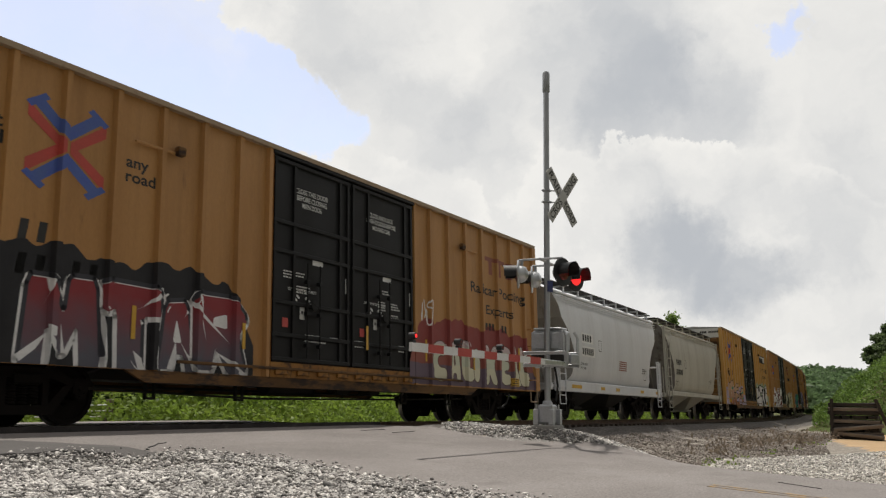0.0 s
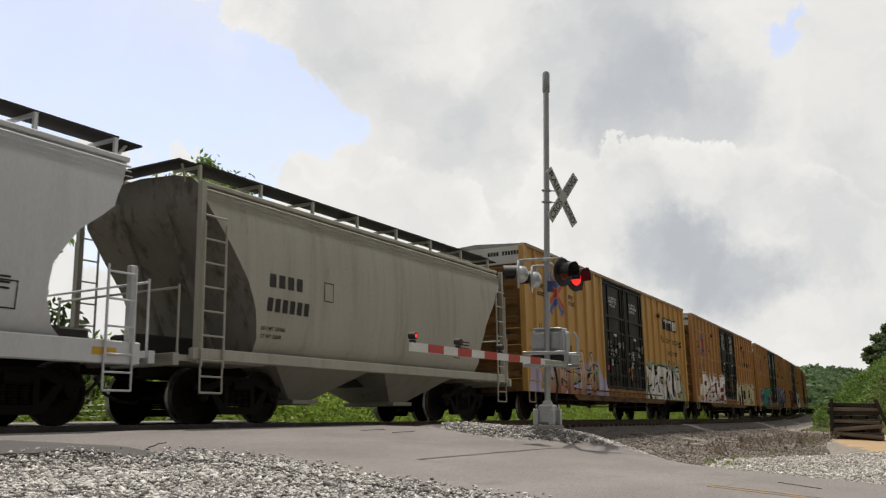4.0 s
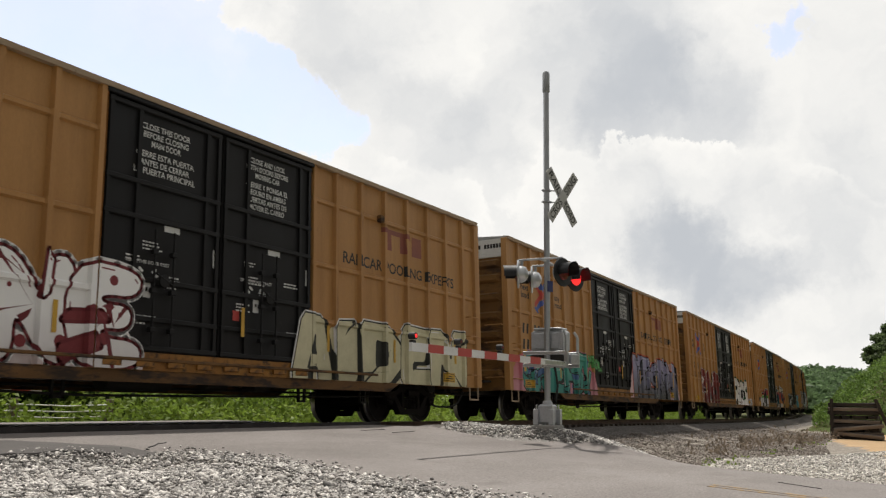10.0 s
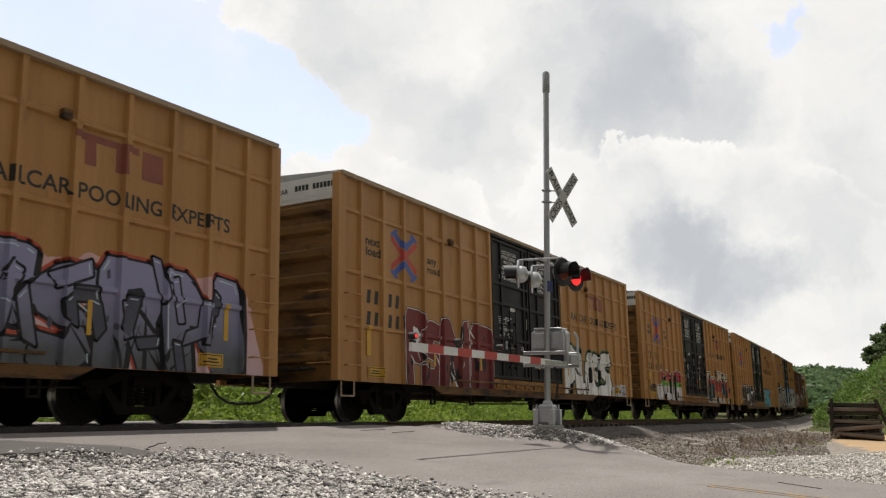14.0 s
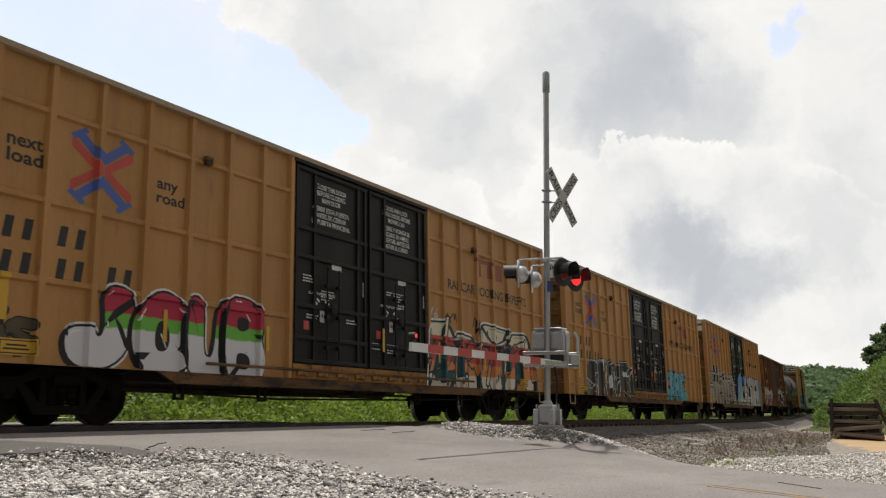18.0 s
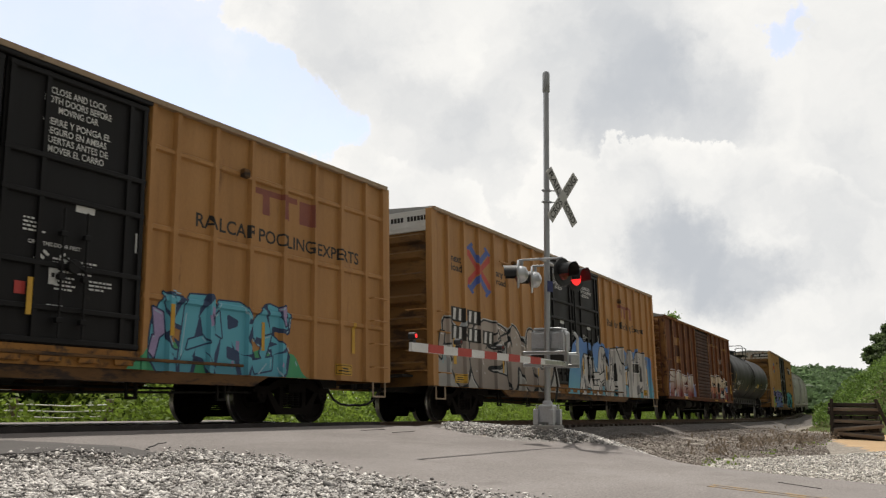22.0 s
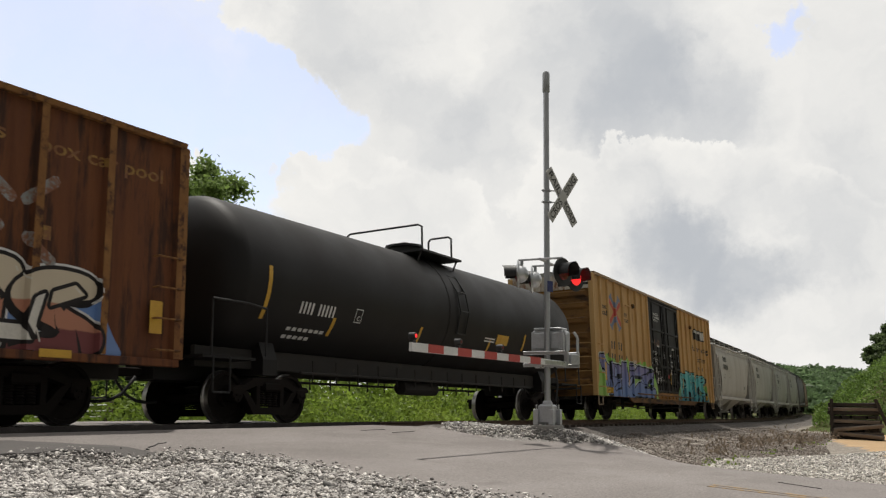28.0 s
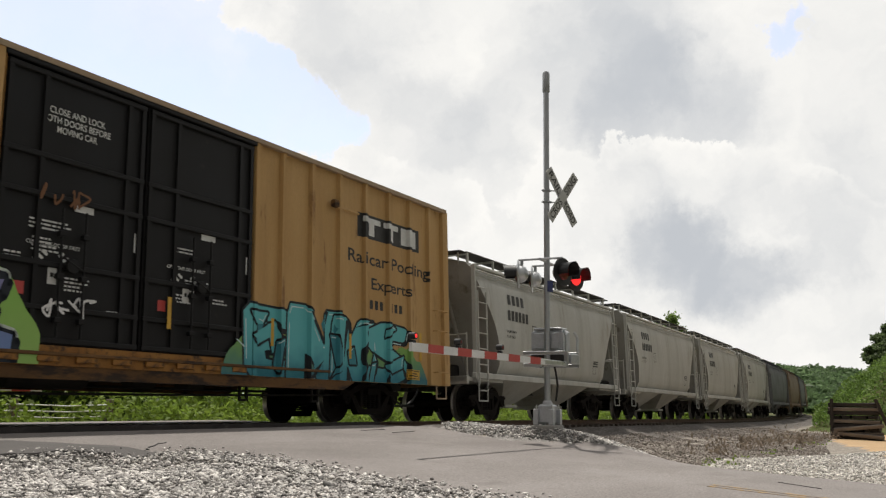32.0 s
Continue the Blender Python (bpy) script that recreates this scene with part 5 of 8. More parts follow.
# ---- sprayed pieces ----
# bulky letters in a unit box: the outline, then the holes
LETTERS = {
    "A": (((0, 0), (.22, 1), (.78, 1), (1, 0), (.68, 0), (.62, .22), (.38, .22), (.32, 0)), ((.40, .40), (.60, .40), (.5, .76))),
    "B": (((0, 0), (0, 1), (.7, 1), (.95, .8), (.8, .54), (1, .3), (.75, 0)), ((.32, .62), (.6, .64), (.6, .78), (.32, .8)), ((.32, .2), (.64, .2), (.64, .36), (.32, .4))),
    "C": (((.95, .98), (.4, 1), (.02, .72), (0, .28), (.4, 0), (1, .04), (1, .34), (.55, .34), (.4, .5), (.55, .66), (.95, .64)),),
    "D": (((0, 0), (0, 1), (.62, 1), (1, .62), (1, .36), (.65, 0)), ((.34, .28), (.58, .3), (.66, .5), (.56, .7), (.34, .72))),
    "E": (((0, 0), (0, 1), (1, .96), (.94, .7), (.42, .7), (.42, .6), (.85, .6), (.82, .38), (.42, .38), (.42, .28), (1, .26), (.98, 0)),),
    "G": (((.95, .98), (.4, 1), (.02, .72), (0, .28), (.4, 0), (.98, .05), (1, .52), (.52, .52), (.52, .36), (.66, .34), (.55, .3), (.38, .4), (.38, .62), (.55, .7), (.95, .66)),),
    "H": (((0, 0), (0, 1), (.36, 1), (.36, .62), (.64, .62), (.64, 1), (1, 1), (1, 0), (.64, 0), (.64, .36), (.36, .36), (.36, 0)),),
    "I": (((.1, 0), (.1, 1), (.9, 1), (.9, 0)),),
    "J": (((.5, 1), (1, .96), (1, .3), (.65, 0), (.1, .05), (0, .45), (.4, .5), (.5, .35), (.6, .5)),),
    "K": (((0, 0), (0, 1), (.36, 1), (.36, .66), (.62, 1), (1, .98), (.64, .5), (1, 0), (.6, 0), (.36, .34), (.36, 0)),),
    "L": (((0, 0), (0, 1), (.4, 1), (.4, .32), (1, .34), (1, 0)),),
    "M": (((0, 0), (.12, 1), (.4, 1), (.5, .62), (.62, 1), (.9, 1), (1, 0), (.7, 0), (.68, .5), (.5, .14), (.34, .5), (.3, 0)),),
    "N": (((0, 0), (0, 1), (.36, 1), (.66, .48), (.66, 1), (1, 1), (1, 0), (.66, 0), (.34, .5), (.34, 0)),),
    "O": (((.35, 0), (0, .3), (0, .72), (.35, 1), (.68, 1), (1, .7), (1, .3), (.65, 0)), ((.4, .34), (.58, .34), (.64, .5), (.56, .68), (.42, .68), (.36, .5))),
    "P": (((0, 0), (0, 1), (.72, 1), (1, .78), (.95, .48), (.7, .34), (.4, .34), (.4, 0)), ((.38, .6), (.62, .6), (.62, .76), (.38, .78))),
    "R": (((0, 0), (0, 1), (.72, 1), (.98, .76), (.78, .48), (1, 0), (.62, 0), (.42, .34), (.38, 0)), ((.36, .62), (.6, .62), (.6, .78), (.36, .78))),
    "S": (((.95, .96), (.4, 1), (.04, .8), (.08, .54), (.56, .4), (.5, .28), (.06, .34), (0, .06), (.5, 0), (.96, .16), (1, .44), (.52, .64), (.56, .72), (.94, .7)),),
    "T": (((.28, 0), (.28, .68), (0, .68), (.02, 1), (1, .98), (1, .66), (.68, .68), (.66, 0)),),
    "U": (((0, 1), (0, .28), (.3, 0), (.72, 0), (1, .28), (1, 1), (.64, 1), (.62, .38), (.5, .3), (.38, .38), (.36, 1)),),
    "V": (((0, 1), (.36, 0), (.66, 0), (1, 1), (.66, 1), (.5, .46), (.36, 1)),),
    "X": (((0, .4), (.3, .6), (.2, 1), (.55, .72), (1, .9), (.75, .5), (1, .1), (.5, .3), (.1, 0), (.22, .35)),),
    "Y": (((0, .97), (.3, 1), (.5, .74), (1, .6), (.97, .36), (.74, .4), (.86, .06), (.64, 0), (.36, .3), (.22, .62), (.03, .78)),),
    "Z": (((.02, 1), (1, .98), (.96, .7), (.5, .3), (1, .34), (1, 0), (0, .02), (.04, .32), (.5, .68), (.02, .7)),),
}


def soften(pts, cut, times):
    """The outline with its corners cut off, as often as told."""
    for _ in range(times):
        out = []
        for p, q in zip(pts, pts[1:] + pts[:1]):
            out += [p.lerp(q, cut), q.lerp(p, cut)]
        pts = out
    return pts


def curve_through(pts, sub=3):
    """Points along a smooth line through the given ones."""
    p = [Vector(q) for q in pts]
    if len(p) == 2:
        return p
    p = [p[0] * 2 - p[1]] + p + [p[-1] * 2 - p[-2]]
    out = []
    for i in range(1, len(p) - 2):
        for k in range(sub):
            t = k / sub
            a, b, c, d = p[i - 1], p[i], p[i + 1], p[i + 2]
            out.append(0.5 * (2 * b + (c - a) * t + (2 * a - 5 * b + 4 * c - d) * t * t + (3 * b - a - 3 * c + d) * t ** 3))
    return out + [p[-2]]


def stroke(side, sh, a, b, w, off, mi, square=False):
    a, b = Vector(a), Vector(b)
    d = b - a
    if d.length < 1e-4:
        return
    d.normalize()
    n = Vector((-d.y, d.x)) * w / 2
    e = d * w * (0.48 if square else 0.36)
    k = 0.92 if square else 0.55
    pts = [a + n, a - e + n * k, a - e - n * k, a - n, b - n, b + e - n * k, b + e + n * k, b + n]
    side.lay(sh, [(p.x, p.y) for p in pts], off, mi)


class Trimmed:
    """A side on which nothing is laid below its foot."""

    def __init__(self, side, foot):
        self.side, self.foot = side, foot

    def lay(self, sh, poly, off, mi=0):
        poly = list(poly)
        if min(p[1] for p in poly) < self.foot:
            poly = clip(poly, 1, self.foot, False)
        if len(poly) > 2:
            self.side.lay(sh, poly, off, mi)


def graffiti(car, side, g, h, foot=0.805):
    """A painted piece: soft backing, bulky outlined shapes that overlap, bright fill and highlights."""
    rng = random.Random(g["seed"])
    side = Trimmed(side, foot)
    x0, x1, z0, z1 = g["box"]
    x0, x1 = x0 - h, x1 - h
    soft = g.get("round", False)
    mats = [paint_of(c, z0, z1) for c in (g["cloud"], g["line"], g["fill"], g["shine"], g.get("spot", g["shine"]), g.get("halo_paint", g["shine"]))]
    sh = Shape()
    if g.get("backing", True):
        m = max(int((x1 - x0) / 0.07), 3)
        ph = rng.uniform(0, 6)
        grow = g.get("glow", 0.16)
        up = [z1 + grow + rng.uniform(-0.015, 0.015) + 0.07 * math.sin(i * 0.21 + ph) + 0.05 * math.sin(i * 0.57 + ph) + 0.03 * math.sin(i * 1.1) for i in range(m + 1)]
        dn = [z0 - rng.uniform(0.0, 0.02) for i in range(m + 1)]
        for k in range(min(12, m // 2)):
            f = (1 - k / 12) ** 2 * (z1 - z0) * 0.85
            up[k] -= f
            up[m - k] -= f
        for i in range(m):
            a, b = x0 - 0.15 + (x1 - x0 + 0.3) * i / m, x0 - 0.15 + (x1 - x0 + 0.3) * (i + 1) / m
            side.lay(sh, [(a, dn[i]), (b, dn[i + 1]), (b, up[i + 1]), (a, up[i])], 0.004, 0)
    line, halo = g.get("line_w", 0.045), g.get("halo", 0.0)

    def ring(pts, width, off, mi, shift=Vector((0, 0))):
        for p, q in zip(pts, pts[1:] + pts[:1]):
            stroke(side, sh, p + shift, q + shift, width, off, mi)

    def fill(pts, off, mi, shift=Vector((0, 0))):
        for tri in tessellate_polygon([[Vector((p.x, p.y, 0)) for p in pts]]):
            side.lay(sh, [(pts[k].x + shift.x, pts[k].y + shift.y) for k in tri], off, mi)

    for i, (ch, a, b, low, high) in enumerate(g["letters"]):
        lean = g.get("lean", 0.06) * rng.uniform(-1, 1)
        jit = 0.0 if soft else 0.035

        def put(outline):
            pts = []
            for u, v in outline:
                u, v = u + rng.uniform(-jit, jit), v + rng.uniform(-jit, jit)
                pts.append(Vector((a - h + (b - a) * (u + lean * (v - 0.5)), low + (high - low) * v)))
            return soften(pts, 0.25, 2) if soft else soften(pts, 0.12, 1)

        outer, *holes = [put(o) for o in LETTERS[ch]]
        base = 0.0060 + i * 0.0009
        if halo:
            ring(outer, 2 * (line + halo), 0.0046 + i * 0.0001, 5)
        if g.get("drop"):
            drop = Vector(g["drop"])
            fill(outer, base - 0.0004, 1, drop)
            ring(outer, 2 * line, base - 0.0002, 1, drop)
        ring(outer, 2 * line, base, 1)
        fill(outer, base + 0.0003, 2)
        for o in holes:
            fill(o, base + 0.0006, 0 if g.get("open_holes") else 1)
            if g.get("open_holes"):
                ring(o, line, base + 0.0008, 1)
        if g.get("shade"):
            # a darker lower edge inside the letter
            for p, q in zip(outer, outer[1:] + outer[:1]):
                d = q - p
                if d.x > 0.0 and d.length > 0.03:
                    stroke(side, sh, p + Vector((0, 0.05)), q + Vector((0, 0.05)), 0.07, base + 0.0005, 4)
        # highlights just inside the edges that face up and to one side
        for p, q in zip(outer, outer[1:] + outer[:1]):
            d = (q - p)
            if d.length > 0.05 and rng.random() < g.get("shines", 0.5):
                inward = Vector((d.y, -d.x)).normalized()
                if (p + q).y / 2 > low + (high - low) * 0.35 and (d.y > 0.02 or d.x > 0.02):
                    o = inward * (line * 0.5 + 0.035)
                    stroke(side, sh, p.lerp(q, 0.15) + o, p.lerp(q, 0.85) + o, 0.022, base + 0.0007, 3)
        mid = Vector((a - h + (b - a) * 0.5, (low + high) / 2))
        for k in range(g.get("wedges", 4)):
            # tapered cuts that run in from the edge
            p = outer[rng.randrange(len(outer))]
            d = (mid + Vector((rng.uniform(-0.3, 0.3) * (b - a), rng.uniform(-0.3, 0.3) * (high - low))) - p) * rng.uniform(0.55, 0.95)
            n = Vector((-d.y, d.x)).normalized() * rng.uniform(0.025, 0.065)
            bow = n * rng.uniform(-1.5, 1.5)
            side.lay(sh, [(p + n).to_tuple(), (p - n).to_tuple(), (p + d * 0.5 - n * 0.5 + bow).to_tuple()], base + 0.00062 + k * 0.00001, 1)
            side.lay(sh, [(p + n).to_tuple(), (p + d * 0.5 - n * 0.5 + bow).to_tuple(), (p + d).to_tuple()], base + 0.00064 + k * 0.00001, 1)
        for _ in range(g.get("spots", 0)):
            u, v = rng.uniform(0.08, 0.92), rng.uniform(0.08, 0.92)
            c = Vector((a - h + (b - a) * u, low + (high - low) * v))
            r = rng.uniform(0.35, 1.0) * g.get("spot_r", 0.09)
            turn, sides = (0.0, 8) if soft else (rng.uniform(0, 6), 4)
            side.lay(sh, [(c.x + r * math.cos(t) * (1.0 if soft else 0.7), c.y + r * math.sin(t) * (1.0 if soft else 1.5)) for t in (turn + q * 2 * math.pi / sides for q in range(sides))], base + 0.0005, 4)
    first, last = g["letters"][0], g["letters"][-1]
    for i in range(g.get("shards", 0)):
        # outlined bars that cross and link the letters
        t = rng.random()
        zl, zh = first[3] + (last[3] - first[3]) * t, first[4] + (last[4] - first[4]) * t
        c = Vector((first[1] - h + (last[2] - first[1]) * t, zl + (zh - zl) * rng.uniform(0.18, 0.9)))
        tilt = rng.choice((0.2, 0.35, -0.25, 1.2, 1.5)) + rng.uniform(-0.12, 0.12)
        d = Vector((math.sin(tilt), math.cos(tilt))) * rng.uniform(0.16, 0.34) * (zh - zl) / 1.5
        n = Vector((d.y, -d.x)).normalized() * rng.uniform(0.06, 0.12)
        slant = d.normalized() * rng.uniform(-0.08, 0.08)
        quad = [c - d - n - slant, c + d - n + slant, c + d + n - slant, c - d + n + slant]
        ring(quad, 2 * line, 0.0120 + i * 0.00012, 1)
        fill(quad, 0.0124 + i * 0.00012, 4 if i % 3 == 0 else 2)
        stroke(side, sh, quad[1].lerp(quad[2], 0.2) - d * 0.16, quad[1].lerp(quad[2], 0.8) - d * 0.16, 0.02, 0.0126 + i * 0.00012, 3)
    for i in range(g.get("drips", 3)):
        x, z = rng.uniform(x0, x1), rng.uniform(z0, z1)
        stroke(side, sh, (x, z), (x + rng.uniform(-0.2, 0.2), z + rng.uniform(0.05, 0.25)), 0.022, 0.0156, 3)
    part("graffiti", sh, mats, car, g["label"])


def scrawl(car, side, x0, x1, z0, z1, colour, n, seed):
    """A thin sprayed tag: a looping line, no letters."""
    rng = random.Random(seed)
    sh = Shape()
    for i in range(n):
        a = x0 + (x1 - x0) * i / n
        pts = curve_through([(a + (x1 - x0) / n * rng.uniform(0, 1.1), z0 + (z1 - z0) * rng.uniform(0, 1)) for _ in range(5)])
        for j, (p, q) in enumerate(zip(pts[:-1], pts[1:])):
            stroke(side, sh, p, q, 0.035, 0.0045 + j * 0.0001, 0)
    part("graffiti_tag", sh, [paint_of(colour)], car, "thin sprayed scrawl")

# ---- covered hoppers ----


def hopper(cfg):
    length = cfg["length"]
    h = length / 2
    paint = cfg["paint"]
    car = tagged(new("covered_hopper"), cfg["label"], "hopper car", "freight cars of the train")
    zs = cfg.get("section", ((1.18, 1.36), (1.45, 1.50), (2.2, 1.58), (3.0, 1.58), (3.55, 1.53), (3.92, 1.40), (4.10, 1.22), (4.20, 0.85), (4.26, 0.0)))
    cut = cfg.get("cut", ((1.18, 1.95), (1.9, 1.85), (2.5, 1.55), (3.1, 1.05), (3.6, 0.62), (4.26, 0.52)))
    cz, ce = [c[0] for c in cut], [c[1] for c in cut]
    sh = Shape()
    rows = []
    for i, (a, b) in enumerate(zip(zs[:-1], zs[1:])):
        for k in range(3 if i < 5 else 2):
            t = k / (3 if i < 5 else 2)
            rows.append((a[0] + (b[0] - a[0]) * t, a[1] + (b[1] - a[1]) * t))
    rows.append(zs[-1])
    bays = 24
    for z, w in rows:
        e = float(np.interp(z, cz, ce))
        for k in range(bays + 1):
            sh.v.append((-h + e + (length - 2 * e) * k / bays, -w, z))
        for k in range(bays + 1):
            sh.v.append((-h + e + (length - 2 * e) * k / bays, w, z))
    m = 2 * (bays + 1)
    for j in range(len(rows) - 1):
        for off in (0, bays + 1):
            for k in range(bays):
                a = j * m + off + k
                sh.f.append((a, a + 1, a + m + 1, a + m))
        for k in (0, bays):
            a = j * m + k
            sh.f.append((a, a + bays + 1, a + bays + 1 + m, a + m))
    sh.m = [1 if i % (2 * bays + 2) >= 2 * bays else 0 for i in range(len(sh.f))]
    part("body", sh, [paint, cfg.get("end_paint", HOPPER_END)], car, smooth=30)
    # wide lip where roof and side meet
    for s in (-1, 1):
        for z, w, r in ((3.99, 1.40, 0.05), (3.87, 1.475, 0.022), (3.79, 1.50, 0.016), (3.70, 1.525, 0.012)):
            part("roof_rail", Shape().box(-h + 0.6, h - 0.6, s * w - r, s * w + r, z - r * 0.8, z + r * 0.8, bevel=0.015), paint, car)
    for s in (-1, 1):
        sh = Shape()
        d = cfg.get("sill", 0.26)
        sh.box(-h + 0.35, h - 0.35, s * 1.52 - 0.05, s * 1.52 + 0.05, 1.20 - d, 1.20, bevel=0.02)
        part("side_sill", sh, cfg.get("sill_paint", paint), car)
    for s in (-1, 1):
        # end frame: platform, corner posts, ladder, cross bars
        sh = Shape()
        e = s * h
        sh.box(min(e, e - s * 2.2), max(e, e - s * 2.2), -1.45, 1.45, 0.98, 1.08)
        sh.box(min(e, e - s * 0.12), max(e, e - s * 0.12), -1.5, 1.5, 0.90, 1.10, bevel=0.01)
        part("end_platform", sh, paint, car)
        for w in (-1, 1):
            sh = Shape()
            x = e - s * 0.50
            sh.box(x - 0.05, x + 0.05, w * 1.50 - 0.05, w * 1.50 + 0.05, 0.95, cfg.get("post", 4.0), bevel=0.01)
            part("corner_post", sh, paint, car)
            x0 = x + (0.0 if s < 0 else -0.5)
            high = 3.2 if cfg.get("tall_ladder", True) else 2.2
            rung = shared(("rung", paint.name), lambda: Shape().tube((0, 0, 0), (0.5, 0, 0), 0.017, 6), paint)
            stile = shared(("stile", paint.name, high), lambda: Shape().tube((0, 0, 0.9), (0, 0, high + 0.1), 0.023, 6), paint)
            rack = part("side_ladder", stile, None, car, at=pose(x0, w * 1.60, 0))
            part("stile", stile, None, rack, at=pose(0.5, 0, 0))
            for q in range(int(round((high - 1.0) / 0.4)) + 1):
                part("rung", rung, None, rack, at=pose(0, 0, 1.0 + 0.4 * q))
            step = part("stirrup", shared(("hopper_stirrup", paint.name), lambda: Shape().pipe([(0, 0, 1.0), (0, 0, 0.48), (0.5, 0, 0.48), (0.5, 0, 1.0)], 0.018), paint), None, car, at=pose(x0, w * 1.58, 0))
            part("rung", rung, None, step, at=pose(0, 0, 0.74))
        sh = Shape()
        sh.tube((e - s * 0.12, -1.45, 2.15), (e - s * 0.12, 1.45, 2.15), 0.02, 6)
        for w in (-1, 1):
            sh.tube((e - s * 0.12, w * 1.45, 1.0), (e - s * 0.12, w * 1.45, 2.2), 0.022, 6)
        part("end_railing", sh, paint, car)
        for w in (-0.55, 0.55):
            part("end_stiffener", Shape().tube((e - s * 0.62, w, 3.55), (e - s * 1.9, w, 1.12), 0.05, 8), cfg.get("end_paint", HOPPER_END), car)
        sh = Shape()
        sh.box(min(e - s * 0.3, e - s * 1.8), max(e - s * 0.3, e - s * 1.8), -0.32, 0.32, 1.1, 1.5, bevel=0.04)
        sh.tube((e - s * 0.5, 0.7, 1.1), (e - s * 1.5, 0.7, 1.25), 0.17, 12)
        part("brake_gear", sh, UNDER, car)
    # roof walk on brackets, with hatches between
    zt = 4.36
    for w in (-1, 1):
        part("running_board", Shape().box(-h + 0.65, h - 0.65, w * 0.98 - 0.26, w * 0.98 + 0.26, zt, zt + 0.03), cfg.get("walk", UNDER), car)
    for s in (-1, 1):
        part("end_walkway", Shape().box(min(s * (h - 0.62), s * (h - 0.2)), max(s * (h - 0.62), s * (h - 0.2)), -1.24, 1.24, zt - 0.03, zt), cfg.get("walk", UNDER), car)
        for w in (-1, 1):
            part("walkway_strut", Shape().tube((s * (h - 0.4), w * 1.1, zt - 0.02), (s * (h - 0.62), w * 1.0, 3.98), 0.025, 6), paint, car)
    n = max(int(length / 1.55), 6)
    for i in range(n + 1):
        x = -h + 0.7 + i * (length - 1.4) / n
        for w in (-1, 1):
            bracket = shared(("walk_bracket", paint.name, w), lambda: Shape().box(-0.03, 0.03, w * 1.22 - 0.025, w * 1.22 + 0.025, 4.02, zt - 0.05).box(-0.03, 0.03, min(w * 0.6, w * 1.245), max(w * 0.6, w * 1.245), zt - 0.05, zt), paint)
            part("walk_bracket", bracket, None, car, at=pose(x, 0, 0))
    for i in range(cfg.get("hatches", 8)):
        x = -h + 1.4 + i * (length - 2.8) / (cfg.get("hatches", 8) - 1)
        part("hatch", Shape().lathe("z", (x, 0, 4.24), [(0.0, 0.36), (0.10, 0.36), (0.12, 0.40), (0.16, 0.38), (0.2, 0.1)], 16), paint, car, smooth=True)
    # discharge bays
    nb = cfg.get("bays", 2)
    for i in range(nb):
        c = (i - (nb - 1) / 2) * (length - 5.0) / nb
        hw = (length - 5.0) / nb / 2
        sh = Shape()
        top = [(c - hw, -1.36, 1.2), (c + hw, -1.36, 1.2), (c + hw, 1.36, 1.2), (c - hw, 1.36, 1.2)]
        low = [(c - 0.35, -0.55, 0.45), (c + 0.35, -0.55, 0.45), (c + 0.35, 0.55, 0.45), (c - 0.35, 0.55, 0.45)]
        sh.add(top + low, [(0, 1, 2, 3), (7, 6, 5, 4), (0, 4, 5, 1), (1, 5, 6, 2), (2, 6, 7, 3), (3, 7, 4, 0)])
        sh.box(c - 0.4, c + 0.4, -0.7, 0.7, 0.36, 0.45, bevel=0.01)
        part("discharge_bay", sh, cfg.get("bay_paint", paint), car)
    sh = Shape()
    sh.box(-h + 0.4, h - 0.4, -0.3, 0.3, 0.78, 1.05)
    part("centre_sill", sh, UNDER, car)
    add_trucks(car, h - 2.0)
    add_ends(car, h)
    # lettering on the curved side
    if cfg.get("marks", True):
        zz = [z for z, w in zs]
        ww = [w for z, w in zs]

        class Curved(Side):
            def depth(self, x, z):
                return float(np.interp(z, zz, ww)) + 0.004
        cv = Curved(0)
        cv.cx, cv.cz = [], [1.45, 2.2, 3.0, 3.55]
        sh = Shape()
        xm = -h + cfg.get("mark_x", 3.2)
        mz, mt = cfg.get("mark_z", 2.55), cfg.get("mark_t", 0.22)
        lay_bars(cv, sh, "####", xm, mz, mt, 0.004, 0, 1.05, 0.7)
        lay_bars(cv, sh, "######", xm - 0.04, mz - 0.44, mt, 0.004, 0, 0.86, 0.6)
        part("reporting_marks", sh, LETTER_BLACK, car, "plain dark bars in two rows")
        sh = Shape()
        lay_text(cv, sh, "LD LMT 233000", xm - 0.15, mz - 0.78, 0.07, 0.004)
        lay_text(cv, sh, "LT WT 53000", xm - 0.15, mz - 0.92, 0.07, 0.004)
        for dx, z in ((1.6, 2.3), (length - 5.4, 1.5)):
            a, b = xm + dx, xm + dx + 0.3
            for q in (((a, z), (b, z), (b, z + 0.02), (a, z + 0.02)), ((a, z + 0.36), (b, z + 0.36), (b, z + 0.38), (a, z + 0.38)), ((a, z), (a + 0.02, z), (a + 0.02, z + 0.38), (a, z + 0.38)), ((b - 0.02, z), (b, z), (b, z + 0.38), (b - 0.02, z + 0.38))):
                cv.lay(sh, q, 0.004, 0)
        for i in range(5 if cfg.get("warning") else 0):
            cv.lay(sh, [(xm + 3.9, 1.75 + i * 0.075), (xm + 4.8, 1.75 + i * 0.075), (xm + 4.8, 1.79 + i * 0.075), (xm + 3.9, 1.79 + i * 0.075)], 0.004, 1)
        for i in range(3):
            cv.lay(sh, [(h - 3.0, 1.75 + i * 0.075), (h - 2.5, 1.75 + i * 0.075), (h - 2.5, 1.78 + i * 0.075), (h - 3.0, 1.78 + i * 0.075)], 0.004, 0)
